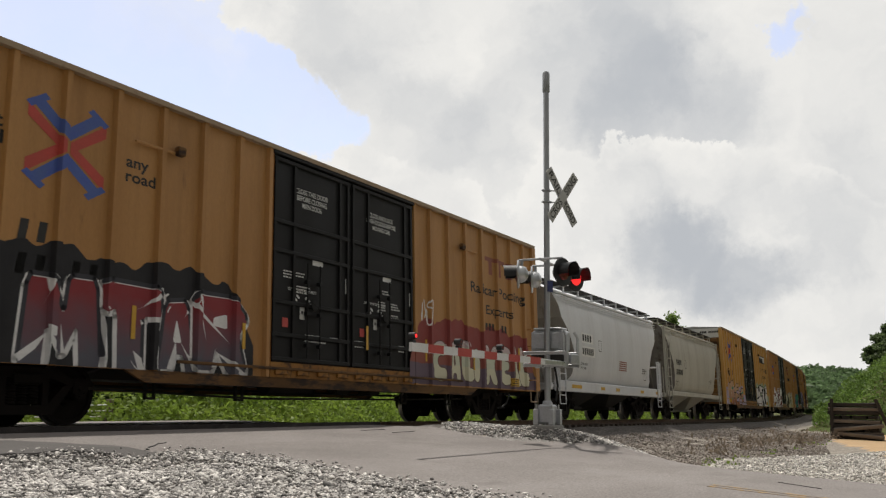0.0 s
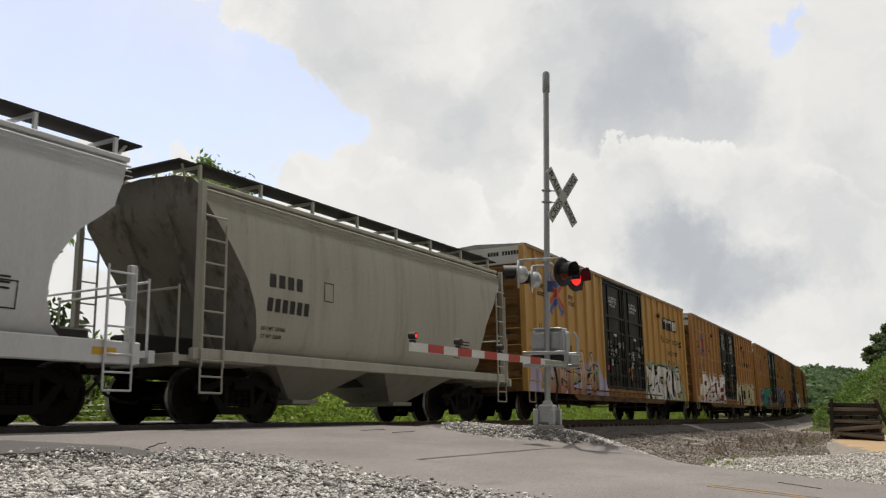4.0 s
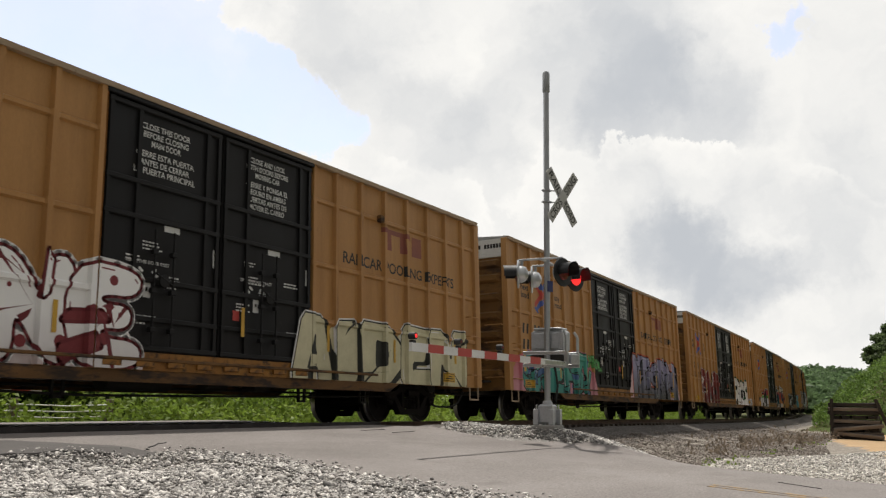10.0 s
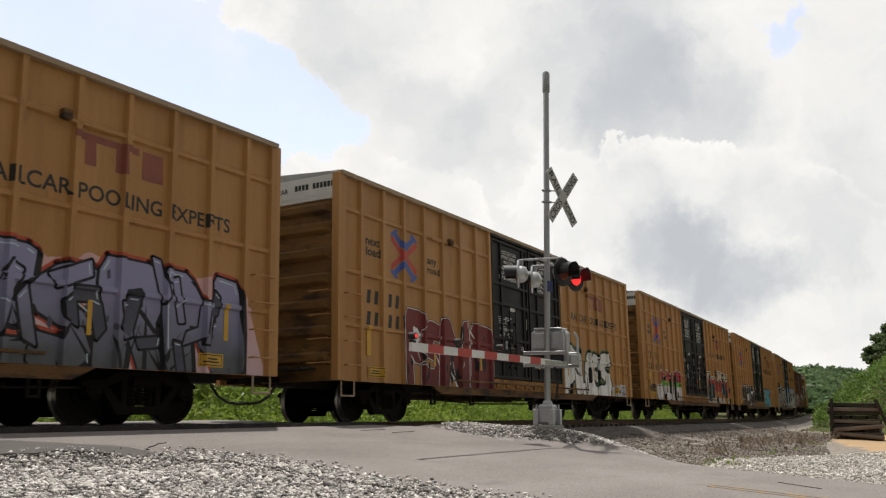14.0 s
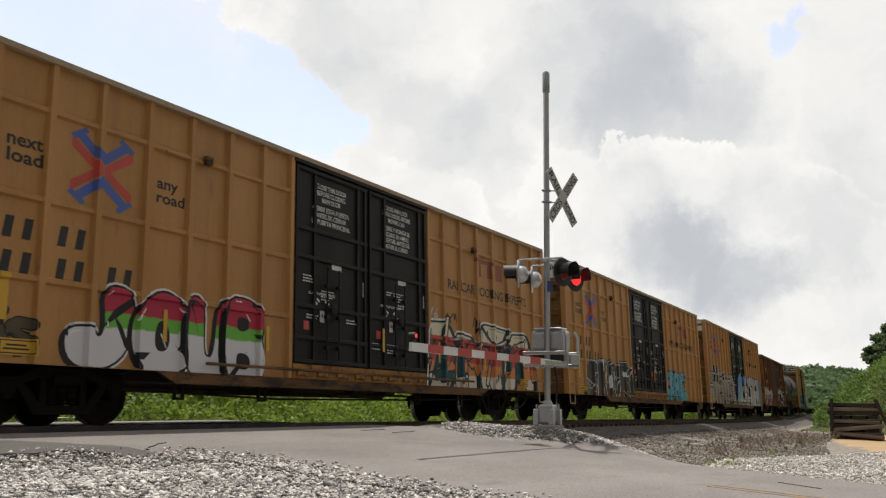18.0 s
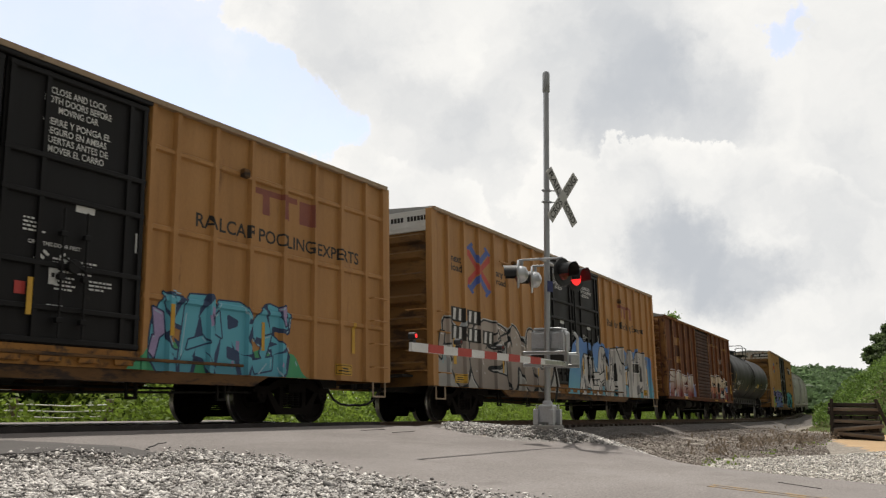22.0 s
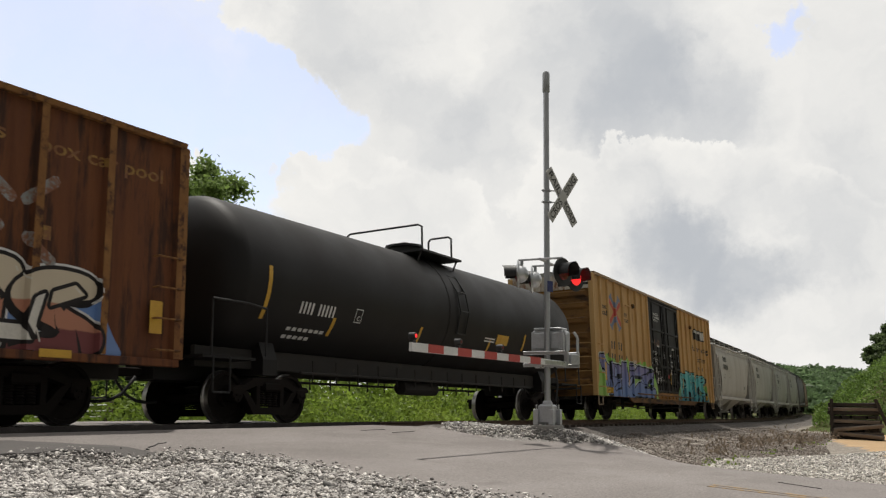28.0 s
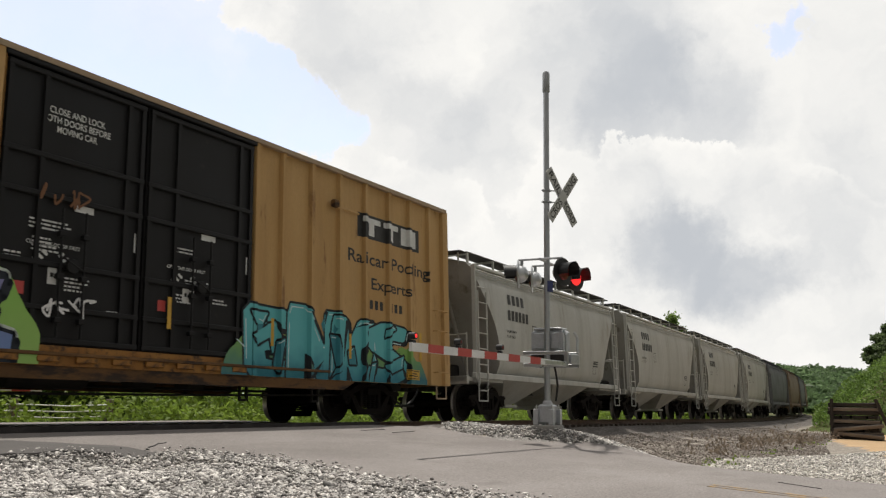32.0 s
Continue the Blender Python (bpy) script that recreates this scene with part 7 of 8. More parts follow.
# ---- the train, from its front to its rear: make, place of the body's leading end and its length ----
W, K = (0.84, 0.83, 0.82), (0.02, 0.02, 0.022)
PIECES = {
    "maroon_grey": dict(letters=(("M", 1.91, 3.28, 0.74, 1.98), ("T", 3.26, 4.41, 0.70, 2.07), ("A", 4.33, 5.14, 0.81, 1.88), ("R", 5.02, 6.35, 0.82, 2.04)), seed=3, box=(0.3, 6.35, 0.78, 2.12), cloud=(0.022, 0.021, 0.024), line=W, line_w=0.05, halo=0.03, halo_paint=W, fill=((0.24, 0.035, 0.04), (0.10, 0.098, 0.12)), shine=W, spot=(0.05, 0.05, 0.06), shade=True, shines=0.12, glow=0.28, drips=0, label="grey and dark red graffiti with white outlines on sprayed black"),
    "cream_block": dict(letters=(("C", 12.57, 13.34, 0.91, 1.87), ("A", 13.41, 14.06, 0.93, 1.89), ("L", 14.09, 14.78, 0.95, 1.96), ("I", 14.69, 15.11, 0.96, 1.79), ("K", 15.30, 16.13, 0.91, 1.93), ("E", 16.22, 16.90, 0.93, 1.97), ("L", 17.04, 17.63, 0.91, 1.99), ("L", 17.42, 18.12, 0.92, 2.00)), wedges=0, seed=8, box=(11.7, 18.3, 0.84, 2.25), cloud=((0.24, 0.05, 0.045), (0.26, 0.08, 0.06), (0.14, 0.10, 0.13)), line=(0.13, 0.07, 0.05), line_w=0.022, fill=((0.52, 0.42, 0.42), (0.52, 0.54, 0.42), (0.60, 0.57, 0.42)), shine=W, round=True, shines=0.25, glow=0.12, label="cream rounded graffiti on a red and purple band"),
    "pink_brown": dict(letters=(("C", 1.15, 2.28, 0.76, 2.07), ("B", 2.10, 3.24, 0.74, 2.15), ("E", 3.17, 4.42, 0.55, 2.09), ("H", 4.34, 5.86, 0.57, 2.21), ("O", 5.37, 6.16, 0.92, 1.83)), shards=3, seed=5, box=(0.1, 6.9, 0.74, 1.8), cloud=((0.42, 0.36, 0.5), (0.46, 0.42, 0.56)), line=K, line_w=0.032, fill=((0.52, 0.36, 0.24), (0.33, 0.14, 0.08)), shine=(0.72, 0.68, 0.62), spot=(0.12, 0.36, 0.24), spots=4, spot_r=0.13, round=True, shines=0.5, glow=0.05, label="brown bubble graffiti with green spots on lilac"),
    "white_black": dict(letters=(("D", 11.88, 12.81, 0.59, 2.12), ("A", 12.77, 13.63, 0.57, 2.23), ("S", 13.54, 14.48, 0.59, 2.23), ("T", 14.38, 15.34, 0.61, 2.19), ("R", 15.18, 16.17, 0.67, 2.21), ("N", 16.10, 17.08, 0.77, 2.23), ("X", 16.69, 17.68, 1.00, 2.14)), wedges=5, seed=6, box=(11.8, 17.8, 0.72, 2.1), cloud=((0.34, 0.40, 0.26), (0.36, 0.42, 0.3)), line=K, line_w=0.05, fill=W, shine=W, round=True, shines=0.1, glow=0.2, halo=0.05, halo_paint=(0.30, 0.38, 0.26), drop=(0.05, -0.04), label="white bubble graffiti with black outlines"),
    "white_maroon": dict(letters=(("P", 1.65, 3.38, 0.71, 2.23), ("A", 3.30, 4.31, 0.76, 2.26), ("C", 4.16, 5.23, 0.90, 2.26), ("N", 5.12, 6.58, 0.84, 2.31), ("E", 6.42, 7.67, 0.80, 2.32)), shards=6, seed=11, box=(0.75, 7.6, 0.74, 1.75), cloud=(W, (0.55, 0.45, 0.44)), line=(0.17, 0.025, 0.03), line_w=0.05, fill=(W, (0.66, 0.62, 0.62)), shine=(0.24, 0.05, 0.06), spot=(0.22, 0.035, 0.04), spots=4, spot_r=0.10, round=True, halo=0.05, halo_paint=W, shines=0.3, glow=0.0, label="white graffiti with dark red outlines"),
    "cream_wide": dict(letters=(("A", 11.21, 12.53, 0.75, 2.02), ("I", 12.50, 13.46, 0.79, 1.99), ("D", 13.43, 15.09, 0.78, 2.04), ("E", 15.01, 16.24, 0.78, 2.12), ("N", 16.15, 17.92, 0.73, 2.09)), wedges=2, seed=12, box=(11.3, 17.9, 0.72, 1.75), cloud=((0.60, 0.54, 0.34), (0.55, 0.48, 0.30)), line=(0.03, 0.03, 0.025), line_w=0.03, fill=(0.66, 0.61, 0.40), shine=W, shines=0.2, drop=(0.12, -0.05), halo=0.03, halo_paint=W, lean=0.02, glow=0.0, label="pale yellow block graffiti with black shadows"),
    "teal": dict(letters=(("G", 0.76, 1.88, 0.77, 1.96), ("K", 1.75, 3.01, 0.73, 2.04), ("E", 2.69, 4.30, 0.65, 2.14), ("H", 4.07, 5.33, 0.68, 2.09), ("A", 5.13, 6.50, 0.63, 2.12)), wedges=6, shards=14, seed=13, box=(0.25, 6.9, 0.8, 1.85), cloud=((0.48, 0.13, 0.16), (0.55, 0.26, 0.3)), line=K, line_w=0.035, fill=((0.07, 0.30, 0.24), (0.05, 0.23, 0.20)), shine=(0.66, 0.70, 0.68), spot=(0.07, 0.14, 0.30), spots=5, spot_r=0.14, halo=0.03, halo_paint=(0.55, 0.25, 0.3), shines=0.5, drop=(0.05, -0.04), open_holes=True, glow=0.06, label="teal green graffiti with a pink glow"),
    "silver": dict(letters=(("N", 11.28, 12.68, 0.65, 2.41), ("E", 12.59, 13.79, 0.67, 2.42), ("S", 13.71, 14.85, 0.67, 2.27), ("R", 14.81, 16.15, 0.67, 2.38), ("N", 16.03, 17.73, 0.73, 2.40)), wedges=7, shards=22, seed=16, box=(10.9, 18.2, 0.74, 2.25), cloud=((0.58, 0.36, 0.34), (0.60, 0.42, 0.44)), line=(0.02, 0.02, 0.022), line_w=0.04, fill=((0.27, 0.26, 0.40), (0.10, 0.105, 0.115)), shine=(0.55, 0.68, 0.74), spot=(0.09, 0.09, 0.12), spots=3, halo=0.05, halo_paint=(0.52, 0.09, 0.05), shines=0.45, drop=(0.06, -0.04), glow=0.08, label="silver grey graffiti with red edges"),
    "red_brown": dict(letters=(("P", 2.44, 3.57, 0.65, 2.47), ("S", 3.18, 4.34, 0.67, 2.30), ("N", 4.10, 5.58, 0.67, 2.42), ("I", 5.48, 7.05, 0.66, 2.41)), wedges=1, seed=17, box=(2.4, 7.1, 0.84, 2.1), cloud=(0.03, 0.02, 0.02), line=W, line_w=0.018, fill=((0.17, 0.03, 0.03), (0.14, 0.03, 0.03)), shine=W, spot=(0.02, 0.016, 0.018), spots=6, spot_r=0.2, backing=False, halo=0.02, halo_paint=K, shines=0.2, label="dark red and black graffiti with thin white outlines"),
    "white_big": dict(letters=(("P", 11.97, 13.25, 0.62, 2.34), ("L", 13.00, 14.06, 0.63, 2.27), ("O", 13.89, 14.72, 0.67, 2.20), ("E", 14.52, 15.29, 0.65, 2.22), ("S", 15.07, 16.56, 0.65, 2.30)), seed=19, box=(11.85, 16.7, 0.78, 2.0), cloud=((0.04, 0.16, 0.07), (0.04, 0.16, 0.07)), line=K, line_w=0.055, fill=((0.66, 0.66, 0.64), W), shine=(0.45, 0.45, 0.46), round=True, backing=False, halo=0.05, halo_paint=(0.05, 0.16, 0.08), shines=0.3, label="big white rounded graffiti"),
    "white_tag": dict(letters=(("T", 16.58, 16.92, 0.74, 1.13), ("E", 16.90, 17.28, 0.75, 1.16), ("O", 17.25, 17.70, 0.76, 1.17), ("S", 17.67, 18.09, 0.75, 1.16)), wedges=0, seed=41, box=(16.6, 18.1, 0.76, 1.15), cloud=K, line=K, line_w=0.018, fill=(0.62, 0.62, 0.66), shine=W, backing=False, halo=0.015, halo_paint=W, shines=0.1, drips=0, label="small white lettered tag"),
    "magenta_green": dict(letters=(("J", 2.02, 3.22, 0.76, 2.01), ("O", 3.21, 4.40, 0.63, 2.01), ("U", 4.26, 5.35, 0.62, 2.02), ("B", 5.11, 6.18, 0.60, 2.11)), wedges=3, seed=20, box=(2.0, 6.2, 0.72, 2.05), cloud=((0.08, 0.14, 0.42), (0.10, 0.16, 0.45)), line=K, line_w=0.035, fill=((0.40, 0.03, 0.06), (0.40, 0.03, 0.06), (0.14, 0.40, 0.06), (0.62, 0.60, 0.62), (0.62, 0.60, 0.62), (0.62, 0.60, 0.62)), shine=W, round=True, backing=False, halo=0.035, halo_paint=W, shines=0.25, drop=(-0.06, -0.03), label="red, green and white banded graffiti"),
    "orange_white": dict(letters=(("D", 11.83, 13.31, 0.67, 2.31), ("E", 13.17, 14.02, 0.63, 2.10), ("N", 13.82, 15.02, 0.63, 1.96), ("T", 14.55, 16.31, 0.77, 2.42), ("A", 15.86, 17.88, 0.79, 2.33)), wedges=6, shards=18, seed=22, box=(11.9, 17.9, 0.80, 2.3), cloud=((0.42, 0.26, 0.1), (0.35, 0.2, 0.16)), line=(0.02, 0.05, 0.06), line_w=0.05, fill=((0.62, 0.55, 0.42), (0.40, 0.06, 0.05), (0.40, 0.07, 0.05), (0.52, 0.20, 0.06), (0.6, 0.52, 0.44)), shine=(0.10, 0.28, 0.30), spot=(0.02, 0.08, 0.10), spots=5, spot_r=0.09, halo=0.05, halo_paint=W, backing=False, shines=0.4, drop=(0.12, -0.02), label="red, orange and white striped graffiti"),
    "grey_scrawl": dict(letters=(("S", 1.65, 3.05, 0.67, 1.94), ("K", 2.96, 3.99, 0.65, 2.03), ("O", 3.78, 4.67, 0.64, 1.99), ("U", 4.38, 5.45, 0.62, 1.98), ("R", 5.14, 6.81, 0.62, 2.03)), wedges=2, shards=10, seed=23, box=(1.6, 6.9, 0.78, 1.8), cloud=((0.05, 0.045, 0.04), (0.08, 0.07, 0.065)), line=W, line_w=0.022, fill=((0.045, 0.05, 0.047), (0.09, 0.055, 0.04)), shine=(0.3, 0.32, 0.30), spot=(0.06, 0.11, 0.11), spots=4, spot_r=0.14, halo=0.04, halo_paint=K, shines=0.2, glow=0.0, label="black and brown graffiti with thin white outlines"),
    "cyan": dict(letters=(("C", 11.99, 12.70, 0.72, 1.99), ("A", 12.54, 13.49, 0.79, 2.05), ("B", 13.36, 14.29, 0.77, 2.04), ("S", 14.19, 15.25, 0.65, 2.07)), shards=8, seed=24, box=(11.6, 15.7, 0.76, 1.2), cloud=((0.08, 0.34, 0.16), (0.06, 0.30, 0.15)), line=(0.05, 0.08, 0.16), line_w=0.028, fill=((0.12, 0.40, 0.50), (0.10, 0.32, 0.42)), shine=(0.4, 0.6, 0.7), spot=(0.42, 0.34, 0.55), spots=2, drop=(0.04, -0.06), shines=0.3, glow=0.02, label="pale blue graffiti on green"),
    "grey_long": dict(letters=(("V", 0.35, 2.36, 0.83, 2.42), ("E", 1.90, 4.25, 0.70, 2.58), ("N", 4.10, 6.11, 0.80, 2.57), ("O", 5.83, 7.26, 0.91, 2.50)), shards=6, seed=25, box=(0.3, 7.6, 0.76, 2.3), cloud=((0.40, 0.42, 0.43), (0.34, 0.33, 0.31)), line=(0.03, 0.035, 0.04), line_w=0.05, fill=((0.36, 0.31, 0.27), (0.25, 0.215, 0.19)), shine=W, spot=(0.60, 0.60, 0.58), spots=5, spot_r=0.035, round=True, halo=0.03, halo_paint=(0.6, 0.6, 0.58), shines=0.45, glow=0.1, drop=(0.06, -0.05), label="long grey graffiti with white outlines"),
    "white_blue": dict(letters=(("A", 9.50, 11.25, 0.74, 2.10), ("A", 11.08, 12.69, 0.79, 2.52), ("A", 12.51, 14.07, 0.64, 2.52), ("H", 13.63, 15.54, 0.60, 2.58), ("A", 15.33, 17.61, 0.64, 2.57)), shards=10, seed=26, box=(8.6, 18.1, 0.72, 2.45), cloud=((0.10, 0.22, 0.50), (0.14, 0.36, 0.46)), line=K, line_w=0.04, fill=((0.42, 0.41, 0.40), (0.55, 0.54, 0.52)), shine=W, spot=(0.27, 0.27, 0.28), spots=16, spot_r=0.15, round=False, shines=0.25, glow=0.1, wedges=7, label="white and grey graffiti with a blue glow"),
    "blue_bolt": dict(letters=(("Y", 0.41, 2.0, 0.86, 2.27), ("E", 1.6, 3.04, 0.74, 1.94), ("N", 2.92, 4.45, 0.65, 2.07), ("Z", 4.31, 7.17, 0.83, 2.01)), shards=9, seed=27, box=(0.1, 7.5, 0.80, 2.05), cloud=((0.24, 0.46, 0.09), (0.28, 0.46, 0.12)), line=(0.015, 0.02, 0.03), line_w=0.05, fill=((0.20, 0.195, 0.36), (0.15, 0.23, 0.44)), shine=(0.3, 0.36, 0.6), halo=0.04, halo_paint=(0.6, 0.66, 0.6), shines=0.15, drips=0, glow=0.1, drop=(0.07, -0.08), label="blue and violet graffiti on green"),
    "turquoise": dict(letters=(("E", 11.58, 13.05, 0.75, 2.08), ("N", 12.78, 14.45, 0.58, 2.16), ("K", 14.08, 15.64, 0.61, 2.11), ("S", 15.23, 16.91, 0.66, 2.11)), shards=12, seed=28, box=(11.2, 17.6, 0.66, 1.6), cloud=((0.18, 0.34, 0.08), (0.04, 0.16, 0.2)), line=(0.015, 0.02, 0.025), line_w=0.045, fill=((0.11, 0.42, 0.44), (0.03, 0.19, 0.25)), shine=(0.6, 0.75, 0.76), spot=(0.05, 0.25, 0.3), spots=3, shines=0.5, glow=0.02, drop=(0.08, -0.05), label="turquoise graffiti with black outlines"),
    "rust_left": dict(letters=(("M", 0.57, 2.79, 0.69, 2.11), ("E", 2.64, 3.90, 0.65, 1.99), ("K", 3.74, 5.22, 0.61, 1.98)), seed=29, box=(0.35, 5.6, 0.98, 1.95), cloud=((0.12, 0.2, 0.42), (0.16, 0.2, 0.4)), line=(0.12, 0.03, 0.03), line_w=0.03, fill=((0.52, 0.49, 0.44), (0.22, 0.05, 0.05)), shine=W, halo=0.03, halo_paint=W, shines=0.2, glow=0.06, label="white and red graffiti with blue"),
    "rust_right": dict(letters=(("S", 8.97, 10.35, 0.97, 2.18), ("A", 10.23, 10.92, 1.07, 2.28), ("D", 10.74, 11.72, 1.02, 2.23), ("T", 11.53, 12.27, 0.93, 2.22), ("S", 12.06, 13.57, 0.74, 2.14)), shards=5, seed=30, box=(8.9, 13.8, 0.95, 2.0), cloud=((0.12, 0.22, 0.45), (0.16, 0.25, 0.48)), line=(0.02, 0.016, 0.016), line_w=0.055, fill=((0.56, 0.48, 0.36), (0.42, 0.19, 0.12), (0.17, 0.05, 0.05)), shine=(0.75, 0.72, 0.65), halo=0.035, halo_paint=W, round=True, glow=0.0, shines=0.2, drop=(-0.04, -0.06), label="cream and red graffiti with a blue glow"),
    "green_tag": dict(letters=(("M", 6.35, 6.85, 1.72, 2.12), ("C", 6.8, 7.15, 1.66, 2.0), ("L", 7.15, 7.6, 1.62, 1.95)), seed=14, box=(6.2, 7.6, 1.75, 2.2), cloud=K, line=(0.03, 0.12, 0.03), line_w=0.02, fill=(0.10, 0.36, 0.10), shine=(0.3, 0.6, 0.3), backing=False, drips=0, label="small green tag"),
    "purple_small": dict(letters=(("R", 0.75, 1.2, 1.1, 1.6), ("S", 1.15, 1.6, 0.9, 1.4)), seed=21, box=(0.75, 1.9, 0.84, 1.6), cloud=K, line=(0.03, 0.025, 0.02), line_w=0.02, fill=(0.10, 0.08, 0.05), shine=K, backing=False, drips=0, label="small black scribble"),
}


def pieces_of(*names):
    return [PIECES[n] for n in names]


YB = "yellow boxcar with black double doors"
TRAIN = [
    (boxcar, 5.22, dict(seed=1, length=18.6, label=YB + " and grey and red graffiti", slogan="stack", scrawls=[(12.1, 12.6, 2.2, 2.8, W, 3), (0.9, 1.3, 1.7, 2.0, W, 2), (4.1, 4.6, 1.8, 2.1, W, 2)], graffiti=pieces_of("maroon_grey", "cream_block"))),
    # bays take the dark underframe colour as painted shade below the body
    (hopper, 25.0, dict(seed=2, length=12.5, label="clean light grey covered hopper with a curved side", paint=HOPPER_WHITE, end_paint=HOPPER_END_PALE, warning=True, sill=0.34, post=2.35, cut=((1.18, 1.55), (1.35, 1.80), (1.75, 1.95), (2.2, 1.90), (2.7, 1.55), (3.0, 1.15), (3.12, 0.95), (3.35, 0.88), (4.26, 0.45)), patches=True, tall_ladder=False, mark_x=2.72, bay_paint=UNDER)),
    (hopper, 37.85, dict(seed=3, length=12.3, label="dusty grey covered hopper with a curved side", paint=HOPPER_TAN, sill=0.2, strips=False, mark_x=2.15, mark_z=2.4, mark_t=0.24)),
    (boxcar, 51.09, dict(seed=4, length=18.6, label=YB + " and brown bubble graffiti", slogan="stack", paint=YELLOW_FRESH, box_logo=True, num_right=True, scrawls=[(1.0, 1.6, 2.2, 2.9, K, 3), (16.6, 17.6, 1.9, 2.6, (0.2, 0.34, 0.22), 4)], graffiti=pieces_of("pink_brown", "white_black"))),
    (boxcar, 71.49, dict(seed=5, length=18.6, label=YB + " and white and dark red graffiti", waffle=True, bilingual=True, scrawls=[(0.2, 0.6, 2.4, 4.6, (0.22, 0.04, 0.03), 5), (0.95, 1.5, 2.9, 3.4, (0.24, 0.05, 0.04), 3), (0.95, 1.5, 2.2, 2.7, (0.24, 0.05, 0.04), 3), (0.9, 1.5, 1.6, 1.9, (0.5, 0.3, 0.4), 3)], graffiti=pieces_of("white_maroon", "cream_wide"))),
    (boxcar, 91.95, dict(seed=6, length=18.55, label=YB + " and teal and silver graffiti", waffle=True, bilingual=True, graffiti=pieces_of("teal", "green_tag", "silver"))),
    (boxcar, 112.45, dict(seed=7, length=18.6, label=YB + " and red and white graffiti", waffle=True, bilingual=True, scrawls=[(17.0, 18.1, 0.95, 1.25, W, 4)], graffiti=pieces_of("red_brown", "white_big", "white_tag"))),
    (boxcar, 132.9, dict(seed=8, length=18.6, label=YB + " and orange and magenta graffiti", waffle=True, bilingual=True, scrawls=[(11.95, 12.5, 2.25, 2.65, (0.5, 0.5, 0.48), 3), (12.7, 13.3, 2.3, 2.6, K, 3), (14.1, 14.7, 2.1, 2.6, K, 3)], graffiti=pieces_of("purple_small", "magenta_green", "orange_white"))),
    (boxcar, 153.35, dict(seed=9, length=18.4, label=YB + " and pale blue graffiti", waffle=True, bilingual=True, graffiti=pieces_of("grey_scrawl", "cyan"))),
    (boxcar, 173.75, dict(seed=10, length=18.5, label=YB + " and long grey graffiti", slogan="two", num_patch=True, scrawls=[(0.2, 0.6, 1.3, 1.9, (0.3, 0.5, 0.55), 4)], graffiti=pieces_of("grey_long", "white_blue"))),
    (old_boxcar, 194.2, dict(seed=11, length=15.0, label="rusty brown ribbed boxcar with a sliding door and graffiti", door_paint=DOOR_RUST, graffiti=pieces_of("rust_left", "rust_right"))),
    (tank_car, 209.9, dict(seed=12, length=17.0, label="black tank car with a railed platform on top")),
    (boxcar, 228.22, dict(seed=13, length=18.6, label="faded yellow boxcar with black doors, turquoise graffiti and rusty end", slogan="stack", box_logo=True, paint=YELLOW_OLD, end_paint=END_WORN, end_dark=True, num_right=True, hump_notice=True, scrawls=[(7.6, 8.5, 1.45, 1.75, W, 4), (7.5, 8.3, 3.0, 3.3, (0.2, 0.09, 0.04), 4)], graffiti=pieces_of("blue_bolt", "turquoise"))),
    (hopper, 247.95, dict(seed=14, length=12.2, label="cement grey covered hopper with dusty sides", paint=HOPPER_CEMENT, end_paint=HOPPER_END_PALE, sill=0.16, strips=False, mark_x=2.4, mark_z=3.14, mark_t=0.28)),
    (hopper, 260.65, dict(seed=15, length=12.2, label="cement grey covered hopper with dusty sides", paint=HOPPER_CEMENT, end_paint=HOPPER_END_PALE, sill=0.16, strips=False, mark_x=2.4, mark_z=3.14, mark_t=0.28)),
    (hopper, 273.35, dict(seed=16, length=12.2, label="cement grey covered hopper with dusty sides", paint=HOPPER_CEMENT, end_paint=HOPPER_END_PALE, sill=0.16, strips=False, mark_x=2.4, mark_z=3.14, mark_t=0.28)),
    (hopper, 286.05, dict(seed=17, length=12.2, label="cement grey covered hopper with dusty sides", paint=HOPPER_CEMENT, end_paint=HOPPER_END_PALE, sill=0.16, strips=False, mark_x=2.4, mark_z=3.14, mark_t=0.28)),
    (hopper, 299.0, dict(seed=18, length=15.4, label="dark grey covered hopper", paint=HOPPER_DARK, sill=0.2, strips=False, marks=False)),
    (hopper, 315.6, dict(seed=19, length=15.4, label="dusty brown covered hopper", paint=HOPPER_BROWN, sill=0.2, strips=False, marks=False)),
    (hopper, 332.2, dict(seed=20, length=15.4, label="dark grey covered hopper", paint=HOPPER_DARK, sill=0.2, strips=False, marks=False)),
    (hopper, 348.8, dict(seed=21, length=15.4, label="dusty brown covered hopper", paint=HOPPER_BROWN, sill=0.2, strips=False, marks=False)),
]
CARS = [(make(cfg), lead + cfg["length"] / 2, cfg["length"] / 2 - 2.3) for make, lead, cfg in TRAIN]

# ---- crossing signal ----
MAST = Vector((15.0, -5.5, 0.07))
FACE = radians(6)                     # the crossarm's heading; the lamps face the road's near side
SIGN_FACE = radians(-15.7)            # the crossbuck's heading


